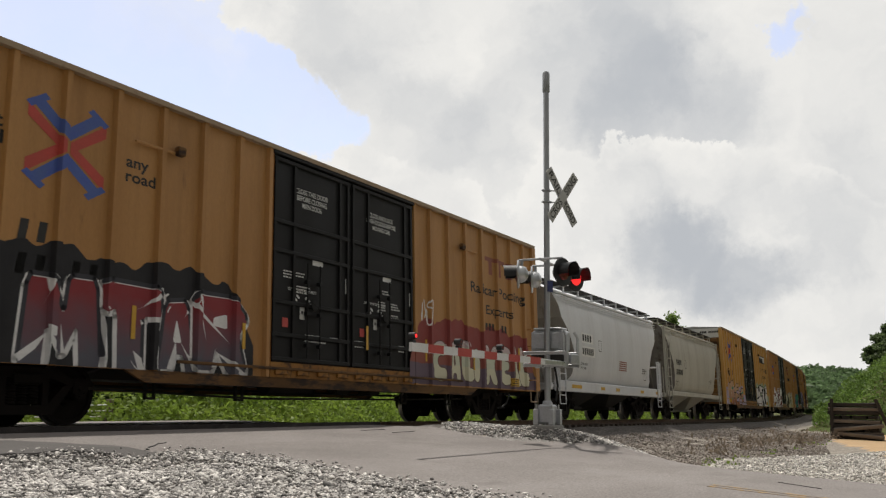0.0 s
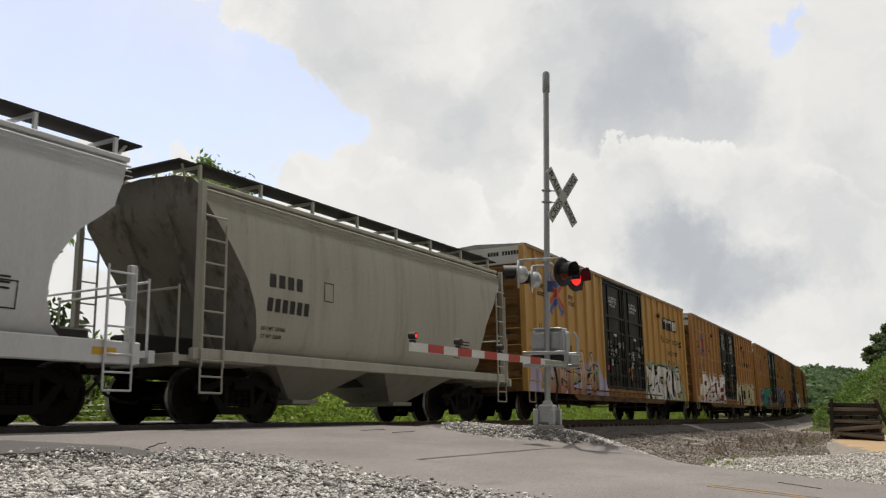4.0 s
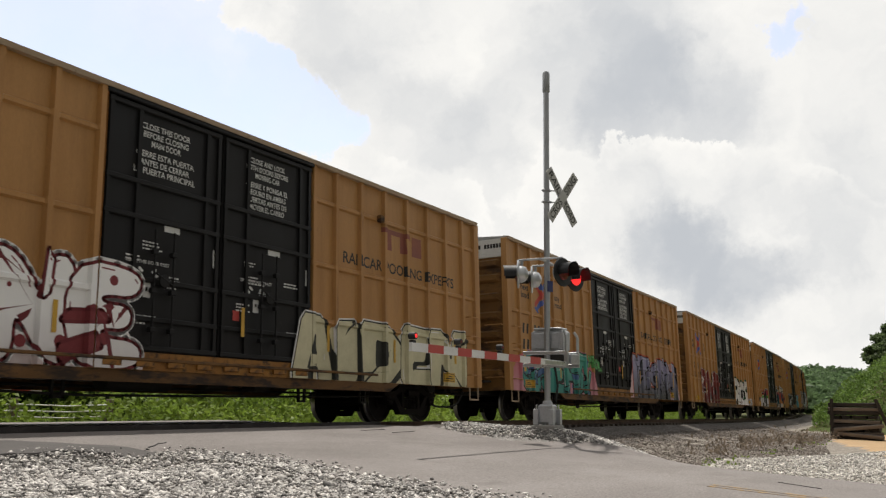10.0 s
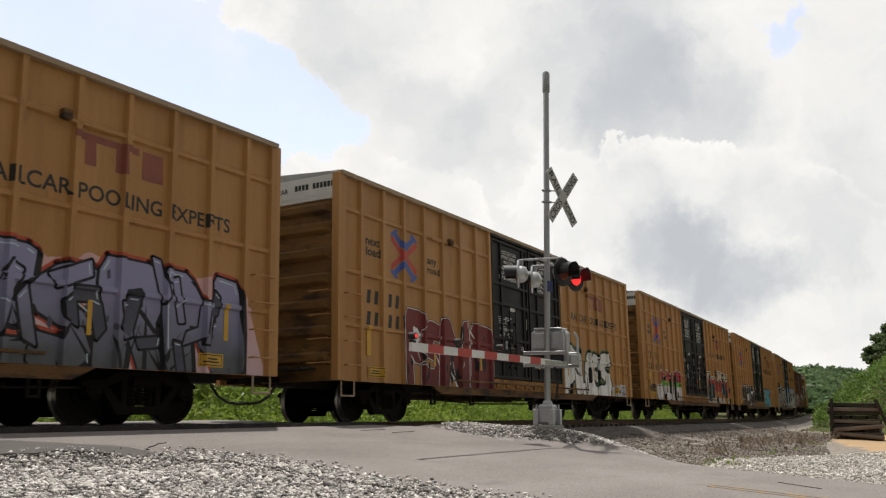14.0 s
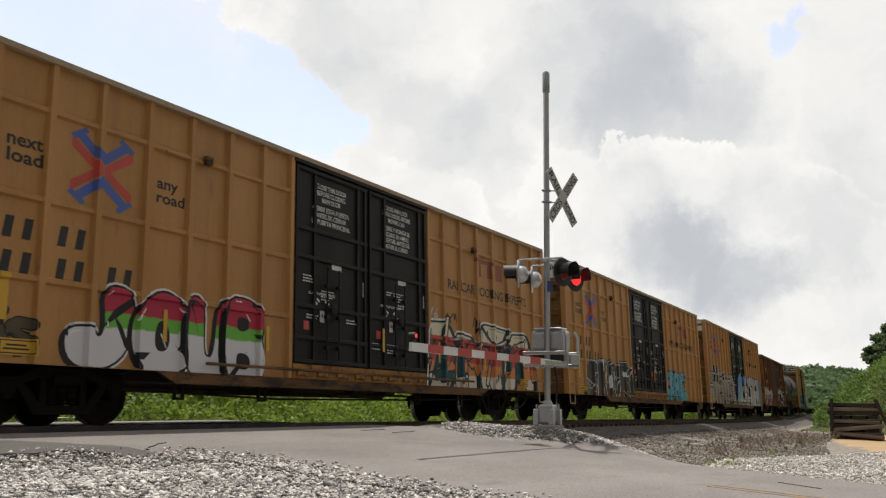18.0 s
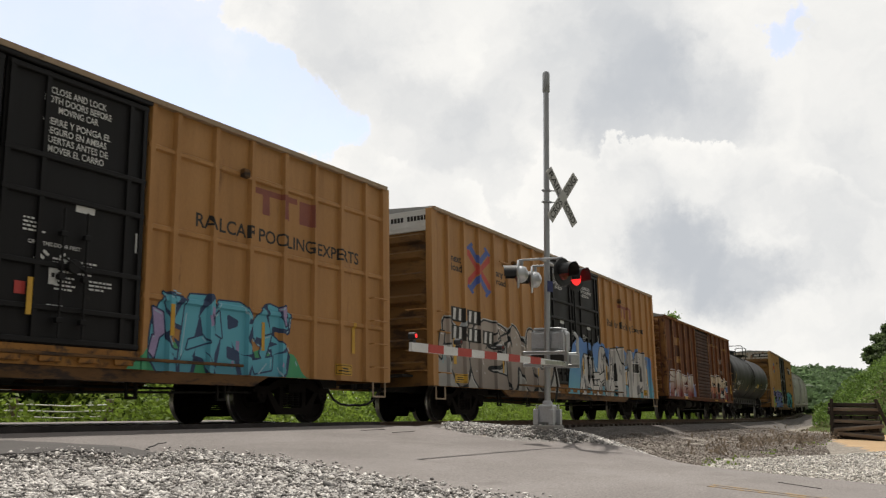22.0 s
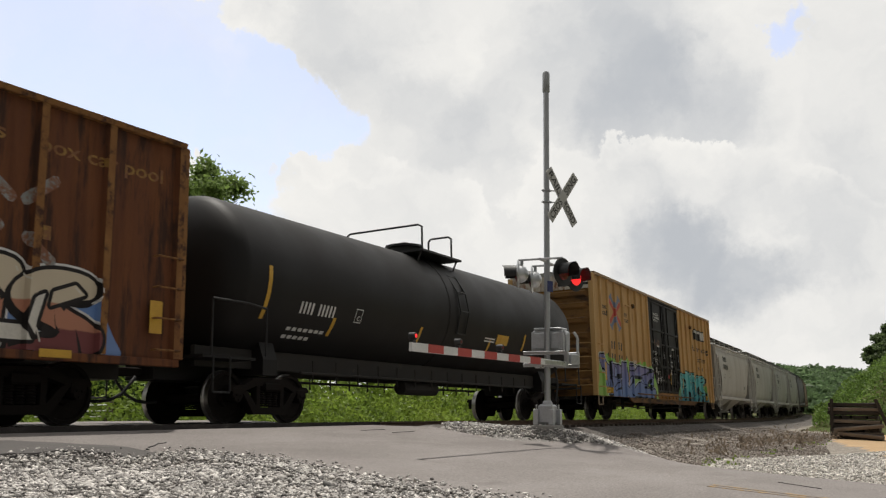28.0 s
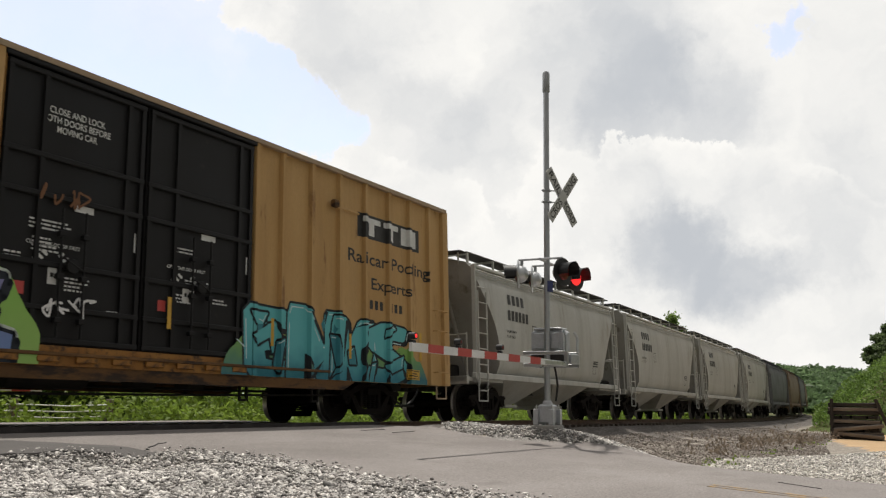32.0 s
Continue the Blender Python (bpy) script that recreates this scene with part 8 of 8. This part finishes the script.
def build_lamp(sig, at, toward, lit=False):
    """One flashing lamp: housing, round backboard, hood and red lens; it looks along local -y."""
    m = Matrix.Translation(at) @ Matrix.Rotation(SIGN_FACE if toward > 0 else math.pi + radians(23), 4, "Z")
    front = toward > 0
    board = part("backboard", Shape().lathe("y", (0, 0, 0), [(-0.02, 0.10), (-0.02, 0.25), (-0.005, 0.262), (0.012, 0.25), (0.02, 0.16)], 32), BLACK if front else ALU, sig, "black round lamp backboard" if front else "bare metal round backboard", smooth=30, at=m)
    part("housing", Shape().lathe("y", (0, 0, 0), [(0.0, 0.16), (0.06, 0.16), (0.13, 0.13), (0.17, 0.07), (0.18, 0.02)], 24), ALU, board, smooth=True)
    sh = Shape()
    n, rim, fs = 20, [], []
    for k in range(n + 1):
        a = math.radians(-20 + 220 * k / n)
        reach = -0.30 + 0.05 * abs(math.cos(a))
        rim += [(r * math.cos(a), y, r * math.sin(a)) for r, y in ((0.165, -0.01), (0.165, reach), (0.158, reach), (0.158, -0.01))]
    for k in range(n):
        fs += [(4 * k + j, 4 * k + (j + 1) % 4, 4 * k + 4 + (j + 1) % 4, 4 * k + 4 + j) for j in range(4)]
    sh.add(rim, fs + [(0, 3, 2, 1), (4 * n, 4 * n + 1, 4 * n + 2, 4 * n + 3)])
    part("hood", sh, BLACK, board, "black lamp hood")
    part("lens", Shape().lathe("y", (0, 0, 0), [(-0.012, 0.15), (-0.035, 0.14), (-0.055, 0.10), (-0.065, 0.04), (-0.066, 0.005)], 24), LAMP_LIT if lit else LAMP_DIM, board, "red lamp lens", smooth=True)
    hook = Shape()
    hook.pipe([(0, 0.06, 0.15), (0, 0.06, 0.27)], 0.03, 8)
    part("hanger", hook, STEEL_GREY, board)


def build_signal():
    sig = tagged(new("crossing_signal"), "galvanised crossing signal mast with crossbuck and flashing red lamps", "crossing signal")
    sig.location = MAST
    part("mast", Shape().tube((0, 0, 0.3), (0, 0, 6.27), 0.055, 20), STEEL_GREY, sig, smooth=True)
    part("mast_cap", Shape().lathe("z", (0, 0, 0), [(6.24, 0.06), (6.26, 0.07), (6.62, 0.07), (6.66, 0.05)], 20), CAST_GREY, sig, smooth=30)
    # footing: cast junction box with lobes and bolts
    base = part("junction_base", Shape().box(-0.13, 0.13, -0.13, 0.13, 0.02, 0.36, bevel=0.03).lathe("z", (0, 0, 0), [(0.34, 0.10), (0.40, 0.085), (0.43, 0.065)], 16), CAST_PALE, sig, "cast grey junction box base")
    for x, y in ((-0.15, -0.15), (0.15, -0.15), (0.15, 0.15), (-0.15, 0.15)):
        part("foot", Shape().box(x - 0.045, x + 0.045, y - 0.045, y + 0.045, 0.0, 0.28, bevel=0.012), CAST_PALE, base)
        part("bolt", Shape().tube((x, y, 0.27), (x, y, 0.36), 0.014, 8), ALU, base)
    part("footing", Shape().box(-0.22, 0.22, -0.22, 0.22, -0.35, 0.0, bevel=0.02), CONCRETE, sig)
    ax, ay = math.cos(FACE), math.sin(FACE)
    nx, ny = ay, -ax
    sh = Shape()
    sh.tube((-ax * 0.40, -ay * 0.40, 2.96), (ax * 0.40, ay * 0.40, 2.96), 0.024, 10)
    part("crossarm", sh, STEEL_GREY, sig)
    for u in (-0.38, 0.38):
        sh = Shape()
        sh.tube((ax * u + nx * 0.42, ay * u + ny * 0.42, 2.96), (ax * u - nx * 0.42, ay * u - ny * 0.42, 2.96), 0.02, 8)
        part("lamp_arm", sh, STEEL_GREY, sig)
        build_lamp(sig, (ax * u + nx * 0.42, ay * u + ny * 0.42, 2.70), 1, u > 0)
        build_lamp(sig, (ax * u - nx * 0.42, ay * u - ny * 0.42, 2.70), -1)
    # crossbuck: two blades on clamps
    ax, ay = math.cos(SIGN_FACE), math.sin(SIGN_FACE)
    nx, ny = ay, -ax
    for lean, words in ((-1, "RAILROAD"), (1, "CROSSING")):
        m = Matrix.Translation((nx * (0.20 + 0.015 * lean) + ax * 0.22, ny * (0.20 + 0.015 * lean) + ay * 0.22, 4.20)) @ Matrix.Rotation(SIGN_FACE, 4, "Z") @ Matrix.Rotation(radians(-51 * lean), 4, "Y")
        blade = part("crossbuck_blade", Shape().box(-0.61, 0.61, -0.006, 0.006, -0.10, 0.10, bevel=0.003), SIGN_WHITE, sig, "white blade with black lettering", at=m)
        sh = Shape()
        flat = Side(0.0)
        lay_text(flat, sh, words[:4], -0.56, -0.06, 0.13, 0.0075, spread_to=0.46)
        lay_text(flat, sh, words[4:], 0.10, -0.06, 0.13, 0.0075, spread_to=0.46)
        part("lettering", sh, LETTER_BLACK, blade)
    for z in (4.32, 4.10):
        sh = Shape()
        sh.box(-0.07, 0.07, -0.07, 0.07, z - 0.02, z + 0.02, bevel=0.006)
        sh.tube((0, 0, z), (nx * 0.18 + ax * 0.2, ny * 0.18 + ay * 0.2, z), 0.014, 6)
        part("sign_clamp", sh, CAST_GREY, sig)
    part("notice_plate", Shape().box(-0.075, 0.075, -0.003, 0.003, -0.10, 0.10), SIGN_BLUE, sig, "small blue notice plate", at=pose(nx * 0.075, ny * 0.075, 2.50, 0, 0, math.degrees(SIGN_FACE)))
    sh = Shape()
    sh.pipe([(0.10, -0.12, 0.42), (0.14, -0.14, 0.7), (0.10, -0.12, 0.95), (0.08, -0.1, 1.05)], 0.02, 8)
    part("conduit", sh, BLACK, sig)


def build_gate():
    gate = tagged(new("crossing_gate"), "lowered gate arm with red and white stripes and small lamps", "crossing gate")
    gate.location = MAST
    box = part("mechanism", Shape().box(0.09, 0.41, -0.27, 0.36, 1.30, 1.72, bevel=0.05).box(0.06, 0.10, -0.2, 0.3, 1.36, 1.66, bevel=0.015), CAST_PALE, gate, "cast grey gate mechanism housing", smooth=30)
    part("mechanism_lid", Shape().box(0.08, 0.42, -0.22, 0.31, 1.72, 1.755, bevel=0.012), ALU, box)
    part("mechanism_crank", Shape().box(0.02, 0.36, -0.30, 0.34, 1.09, 1.26, bevel=0.02), UNDER, gate)
    for x in (-0.08, 0.44):
        for z in (1.03, 1.25):
            part("side_bar", Shape().box(x - 0.02, x + 0.02, -0.44, 0.44, z, z + 0.065, bevel=0.008), ALU, gate)
        part("side_strap", Shape().box(x - 0.018, x + 0.018, -0.44, -0.37, 1.09, 1.26, bevel=0.006), ALU, gate)
        part("counterweight_arm", Shape().pipe([(x, -0.41, 1.30), (x, -0.41, 1.58), (x * 0.9, -0.36, 1.68)], 0.028, 8), ALU, gate)
    part("counterweight", Shape().box(0.0, 0.36, -0.47, -0.39, 1.08, 1.27, bevel=0.02), CAST_GREY, gate)
    # arm: tapering beam towards -x, blocks of red on white
    x = -0.40
    arm = part("arm_root", Shape().box(-1.02, -0.07, -0.42, -0.36, 1.03, 1.12, bevel=0.01), ALU, gate)
    tip = -5.2
    beam = part("gate_arm", Shape().prism([(-0.95, 1.025), (-0.95, 1.125), (tip, 1.135), (tip, 1.02)], "y", -0.415, -0.365), WHITE, gate, "white gate arm")
    for i in range(5):
        x1 = tip + 0.40 + i * 0.80
        part("red_band", Shape().box(x1, x1 + 0.40, -0.4185, -0.3615, 1.021, 1.1335), RED, beam)
    for i, x in enumerate((tip + 0.05, tip + 1.25, tip + 2.55)):
        lamp = part("arm_lamp", Shape().box(x - 0.035, x + 0.035, -0.42, -0.36, 1.125, 1.17, bevel=0.01).lathe("y", (x, -0.39, 1.22), [(-0.05, 0.025), (-0.05, 0.045), (0.05, 0.045), (0.05, 0.025)], 14), BLACK, gate)
        part("lens", Shape().lathe("y", (x, -0.39, 1.22), [(-0.058, 0.012), (-0.056, 0.022), (-0.045, 0.028)], 14), LAMP_LIT if i == 0 else LAMP_DIM, lamp, "small red lens", smooth=True)


build_signal()
build_gate()


def build_far_gate():
    """The lowered gate across the road on the other side of the track."""
    gate = tagged(new("crossing_gate"), "lowered striped gate arm on its mast beyond the track", "crossing gate")
    gate.location = (6.6, 5.2, float(ground_z(6.6, 5.2)))
    up = 0.60 - gate.location.z
    part("mast", Shape().tube((0, 0, -0.1), (0, 0, up + 1.6), 0.055, 16), STEEL_GREY, gate, smooth=True)
    part("mechanism", Shape().box(-0.3, 0.3, -0.2, 0.2, up - 0.15, up + 0.3, bevel=0.04), CAST_GREY, gate, "cast grey gate mechanism housing")
    beam = part("gate_arm", Shape().box(0.25, 5.55, -0.27, -0.22, up - 0.06, up + 0.05), WHITE, gate, "white gate arm")
    for i in range(6):
        part("red_band", Shape().box(0.55 + i * 0.86, 0.98 + i * 0.86, -0.2735, -0.2165, up - 0.0635, up + 0.0535), RED, beam)
    for i, x in enumerate((5.5, 4.2, 2.9)):
        lamp = part("arm_lamp", Shape().box(x - 0.035, x + 0.035, -0.27, -0.22, up + 0.05, up + 0.10, bevel=0.01).lathe("y", (x, -0.245, up + 0.15), [(-0.05, 0.025), (-0.05, 0.05), (0.05, 0.05), (0.05, 0.025)], 14), BLACK, gate)
        part("lens", Shape().lathe("y", (x, -0.245, up + 0.15), [(-0.058, 0.015), (-0.056, 0.03), (-0.045, 0.038)], 14), LAMP_LIT if i == 0 else LAMP_DIM, lamp, "small red lens", smooth=True)


build_far_gate()

# ---- stones, ties, weeds ----


def stones(name, area, n, size, material, seed, label, rise=0.02, lift=0.0):
    p = spread(area, n, seed)
    z = ground_z(p[:, 0], p[:, 1]) + np.random.default_rng(seed).uniform(-0.01, rise, n) + lift
    me = stone_mesh(name, np.column_stack([p, z]), size, material)
    tagged(new(name, me), label, "gravel", kind="stuff")


stones("roadside_gravel", GRAVEL_AREA, 44000, 0.0195, STONE, 1, "loose light grey crushed stone beside the road", lift=0.025)
stones("mound_gravel", MOUND_AREA, 30000, 0.0200, STONE, 2, "heap of grey crushed stone round the signal's foot", 0.03)
stones("pale_gravel", [(15.2, -7.9), (19.0, -6.9), (24.0, -6.3), (30.0, -8.2), (37.0, -9.4), (35.0, -11.0), (20.0, -11.6), (14.4, -11.2), (14.6, -9.8)], 24000, 0.024, STONE_PALE, 3, "pale crushed stone along the road's edge", 0.02)
stones("bank_gravel", [(18.6, -2.2), (26, -2.0), (60, -0.6), (60, -4.6), (40, -6.6), (30, -8.2), (24, -6.4), (18.5, -7.0)], 30000, 0.027, STONE_BROWN, 4, "brownish ballast stones on the bank beside the track", 0.02)


def strewn_gravel():
    """Single stones scattered over the edge of the asphalt."""
    rng = np.random.default_rng(9)
    line = np.array([(6.2, -3.9), (7.2, -4.4), (7.4, -5.2), (7.25, -6.0), (7.05, -6.8), (7.05, -7.6), (7.15, -9.4)])
    k = rng.integers(0, len(line) - 1, 2600)
    p = line[k] + (line[k + 1] - line[k]) * rng.uniform(0, 1, (2600, 1))
    p[:, 0] += np.abs(rng.normal(scale=0.32, size=2600)) - 0.12
    p[:, 1] += rng.normal(scale=0.12, size=2600)
    z = ground_z(p[:, 0], p[:, 1]) + 0.058
    tagged(new("strewn_gravel", stone_mesh("strewn_gravel", np.column_stack([p, z]), 0.018, STONE)), "single grey stones strewn over the asphalt's edge", "gravel", kind="stuff")


strewn_gravel()


def tie_stack():
    stack = tagged(new("tie_stack"), "stack of old weathered railway ties with dark gaps", "tie stack")
    rng = random.Random(4)
    zb = float(ground_z(51.0, -6.70))
    stack.location = (51.0, -6.70, zb)
    stack.rotation_euler = (0, 0, radians(-86))
    base = Shape().box(-1.16, 1.16, -0.105, 0.105, 0, 0.165, bevel=0.014)
    short = Shape().box(-0.9, 0.9, -0.105, 0.105, 0, 0.165, bevel=0.014)
    dark, pale, cross = base.mesh("tie", TIE_OLD), base.mesh("tie", TIE_END), short.mesh("tie", TIE_OLD)
    z = 0.0
    for layer in range(9):
        shift = -0.02 * layer
        if layer in (2, 5):
            for k in range(9):
                part("tie", cross, None, stack, at=pose(shift - 1.02 + 0.255 * k + rng.uniform(-0.02, 0.02), rng.uniform(0.0, 0.12), z, rng.uniform(-3, 3), 0, 90 + rng.uniform(-4, 4)))
        else:
            for k in range(6):
                m = pose(shift + rng.uniform(-0.07, 0.07), -0.80 + k * 0.32 + rng.uniform(-0.07, 0.05), z + rng.uniform(0, 0.02), rng.uniform(-7, 7), rng.uniform(-2, 2), rng.uniform(-3, 3))
                part("tie", pale if k < 1 and layer in (1, 4, 7) else dark, None, stack, at=m)
        z += 0.205
    part("tie", dark, None, stack, at=pose(1.24, -1.0, 0.92, 0, 70, 4))
    part("tie", dark, None, stack, at=pose(-1.22, -0.98, 0.88, 0, 92, 2))
    part("tie", pale, None, stack, at=pose(0.1, -1.02, 0.52, 12, -6, 2))
    part("tie", pale, None, stack, at=pose(0.05, -1.06, 0.16, 14, 5, -2))


tie_stack()


def weeds(name, area, n, tall, material, seed, label, size=0.05, kind="stuff"):
    """Clumps of stalks with small leaves."""
    rng = np.random.default_rng(seed)
    p = spread(area, n, seed)
    per = 14
    base = np.repeat(p, per, axis=0) + rng.normal(scale=0.10, size=(n * per, 2))
    h = np.abs(rng.normal(scale=0.5, size=n * per)) * np.repeat(rng.uniform(0.5, 1.2, n), per) * tall
    z = ground_z(base[:, 0], base[:, 1]) + h
    me = leaf_mesh(name, np.column_stack([base, z]), size, material, 1.6)
    tagged(new(name, me), label, "weeds", kind=kind)


weeds("dry_weeds", [(24, -5.2), (34, -4.6), (52, -4.0), (52, -6.0), (36, -6.6), (26, -6.6)], 80, 0.5, WEED_DRY, 5, "dry brown weeds along the foot of the bank", 0.07)
weeds("green_weeds", [(18, -6.6), (30, -5.9), (45, -5.4), (45, -6.4), (30, -7.0), (19, -7.6)], 14, 0.10, LEAF_NEAR, 6, "sparse low green weeds on the gravel", 0.05)


# ---- plants behind the track ----


def thicket(name, n, x0, x1, l0, l1, tall, size, material, seed, label):
    """A belt of bushes along the far side of the track, uneven in height."""
    rng = np.random.default_rng(seed)
    x = rng.uniform(x0, x1, n)
    l = l0 + (l1 - l0) * rng.uniform(0, 1, n)
    y = l + 0.5 * CURVE * x ** 2
    top = tall * (0.45 + 0.35 * np.sin(x * 0.9 + 1.3 * np.sin(l * 0.7)) + 0.3 * np.sin(x * 2.3 + l * 1.9) + 0.35 * (l - l0) / (l1 - l0))
    z = ground_z(x, y) + np.clip(top, 0.15 * tall, None) * rng.uniform(0, 1, n) ** 0.6
    me = leaf_mesh(name, np.column_stack([x, y, z]), size, material, 0.8)
    tagged(new(name, me), label, "bushes", kind="stuff")


thicket("undergrowth", 90000, 4, 75, 5.5, 12.0, 1.7, 0.085, LEAF_NEAR, 11, "bright green weeds and low bushes beyond the track")
thicket("tall_bushes", 70000, 2, 120, 10.0, 19.0, 3.6, 0.21, LEAF_NEAR, 12, "taller bright green bushes beyond the track")

thicket("shaded_bushes", 12000, 13, 19.5, 8.5, 13.5, 3.4, 0.16, LEAF_SHADE, 13, "bushes with the trees' shade put into their deep green")


def cable_fence():
    """Low guard fence beyond the track: square posts and three slack cables."""
    fence = tagged(new("cable_fence"), "low grey post fence with pale steel cables", "fence")
    spots = [(x, 6.5 + 0.5 * CURVE * x * x) for x in (4.6, 7.3, 10.0, 12.65, 15.3)]
    for x, y in spots:
        z = float(ground_z(x, y))
        part("post", Shape().box(x - 0.07, x + 0.07, y - 0.07, y + 0.07, z - 0.2, 0.40, bevel=0.015), TIE_END, fence)
    for h in (-0.02, 0.12, 0.26):
        for (x0, y0), (x1, y1) in zip(spots[:-1], spots[1:]):
            mid = ((x0 + x1) / 2, (y0 + y1) / 2 - 0.08, h - 0.04)
            part("cable", Shape().pipe([(x0, y0 - 0.08, h), mid, (x1, y1 - 0.08, h)], 0.016, 6), WHITE, fence, "pale steel cable")


cable_fence()


def tree(x, y, height, crown, seed, leaves=9000, size=0.13, low=0.35, material=None, label="leafy green deciduous tree", wide=1.0):
    """Tapered trunk, limbs, and a crown of leaf clumps with gaps."""
    rng = random.Random(seed)
    nr = np.random.default_rng(seed)
    ob = tagged(new("tree"), label, "tree", "trees")
    zb = float(ground_z(x, y))
    ob.location = (x, y, zb - 0.1)
    sh = Shape()
    r = height * 0.018 + 0.04
    pts = [Vector((0, 0, 0))]
    for i in range(1, 6):
        pts.append(Vector((rng.uniform(-0.1, 0.1) * i, rng.uniform(-0.1, 0.1) * i, height * 0.85 * i / 5)))
    for i in range(5):
        sh.tube(pts[i], pts[i + 1], r * (1 - i * 0.17), 8, 0, r * (1 - (i + 1) * 0.17))
    tips = []
    for i in range(24):
        t = rng.uniform(low, 0.98)
        a = pts[min(int(t * 5), 4)].lerp(pts[min(int(t * 5) + 1, 5)], t * 5 % 1)
        ang = rng.uniform(0, 2 * math.pi)
        reach = crown * wide * rng.uniform(0.55, 1.0) * math.sin(math.pi * min(max((t - low * 0.7) / (1.15 - low * 0.7), 0.12), 0.95)) ** 0.7
        b = a + Vector((math.cos(ang) * reach, math.sin(ang) * reach, rng.uniform(0.1, 0.45) * crown))
        sh.tube(a, b, r * 0.35, 6, 0, r * 0.1)
        for f in (0.45, 0.75, 1.0):
            tips.append(a.lerp(b, f))
    tips += [pts[5] + Vector((0, 0, height * f)) for f in (0.02, 0.06)]
    part("trunk", sh, BARK, ob)
    c = np.array([tuple(t) for t in tips])
    k = nr.integers(0, len(c), leaves)
    spreadr = crown * 0.17
    p = c[k] + nr.normal(size=(leaves, 3)) * spreadr * nr.uniform(0.3, 1.1, (leaves, 1)) * np.array([1, 1, 0.75])
    part("crown", leaf_mesh("crown", p, size, material or LEAF_TREE, 0.8), None, ob)
    return ob


tree(24.6, 12.9, 11.6, 2.0, 31, 46000, 0.11, 0.4)
tree(17.0, 15.5, 8.4, 2.6, 32, 18000, 0.13)
tree(13.5, 13.0, 7.6, 2.4, 33, 16000, 0.13)
tree(9.5, 11.5, 7.0, 2.4, 34, 14000, 0.13)
tree(106, 18.5, 13.8, 2.7, 35, 18000, 0.2)
# trees on the slope beyond the tie stack
for i, (x, y, h, c) in enumerate(((100, -3.6, 3.0, 1.3), (96, -4.0, 2.6, 1.1), (98, -4.5, 3.6, 1.4), (100, -5.4, 3.4, 1.4), (97, -5.6, 3.2, 1.3), (103, -4.6, 3.2, 1.4), (97, -6.8, 3.2, 1.5), (102, -6.4, 3.6, 1.5))):
    tree(x, y, h, c, 50 + i, 14000, 0.2, 0.1, LEAF_HILL, label="dark green tree on the hillside")


def hillside():
    rng = np.random.default_rng(21)
    n = 90000
    x, l = rng.uniform(70, 135, n), -rng.uniform(4.3, 22, n)
    y = l + 0.5 * CURVE * x ** 2
    lump = 0.7 + 0.5 * np.sin(x * 0.7 + 1.1 * np.sin(l * 0.8)) + 0.4 * np.sin(l * 1.6 + x * 0.3)
    z = ground_z(x, y) + np.clip(lump, 0.15, 2) * rng.uniform(0, 1, n) ** 0.6
    tagged(new("hillside_brush", leaf_mesh("hillside_brush", np.column_stack([x, y, z]), 0.13, LEAF_SLOPE, 0.8)), "vine-covered bright green brush on a slope", "bushes", kind="stuff")


hillside()


def far_woods(name, dist, bearing0, bearing1, top0, top1, depth, n, size, material, seed, label):
    """Wooded ridge: crowns heaped over a rising slope, seen far off."""
    rng = np.random.default_rng(seed)
    b = np.radians(rng.uniform(bearing0, bearing1, n))
    d = dist + depth * rng.uniform(0, 1, n)
    f = (np.degrees(b) - bearing0) / (bearing1 - bearing0)
    ridge = top0 + (top1 - top0) * f
    cell = 2.2 * size
    x, y = d * np.cos(b), EYE[1] + d * np.sin(b)
    lump = np.sin(x / cell / 2.1) * np.sin(y / cell / 1.7) + 0.6 * np.sin(x / cell / 0.9 + 1) * np.sin(y / cell / 0.8 + 2)
    z = ridge * (0.12 + 0.88 * (d - dist) / depth) + lump * size * 0.9 + rng.uniform(-1.0, 0.6, n) * size
    tagged(new(name, leaf_mesh(name, np.column_stack([x, y, z]), size, material, 0.7)), label, "woods", kind="stuff")


far_woods("woods", 170, 0.5, 16, 5.0, 11.5, 90, 30000, 0.9, LEAF_FAR, 61, "green woods across the valley")
far_woods("far_ridge", 420, -4, 30, 15.0, 44.0, 200, 45000, 2.0, LEAF_FAR, 62, "distant wooded ridge")


# ---- what moves ----
def motions():
    for car, mid, half in CARS:
        walk(car, [(i * 0.5, car_pose(mid - run(i * 0.5), half)) for i in range(65)])
    turns = [(i / 15, Matrix.Rotation(-run(i / 15) / WHEEL_R, 4, "Y")) for i in range(481)]
    for wheelset, x in WHEELSETS:
        walk(wheelset, [(t, Matrix.Translation((x, 0, WHEEL_R)) @ m) for t, m in turns])


motions()
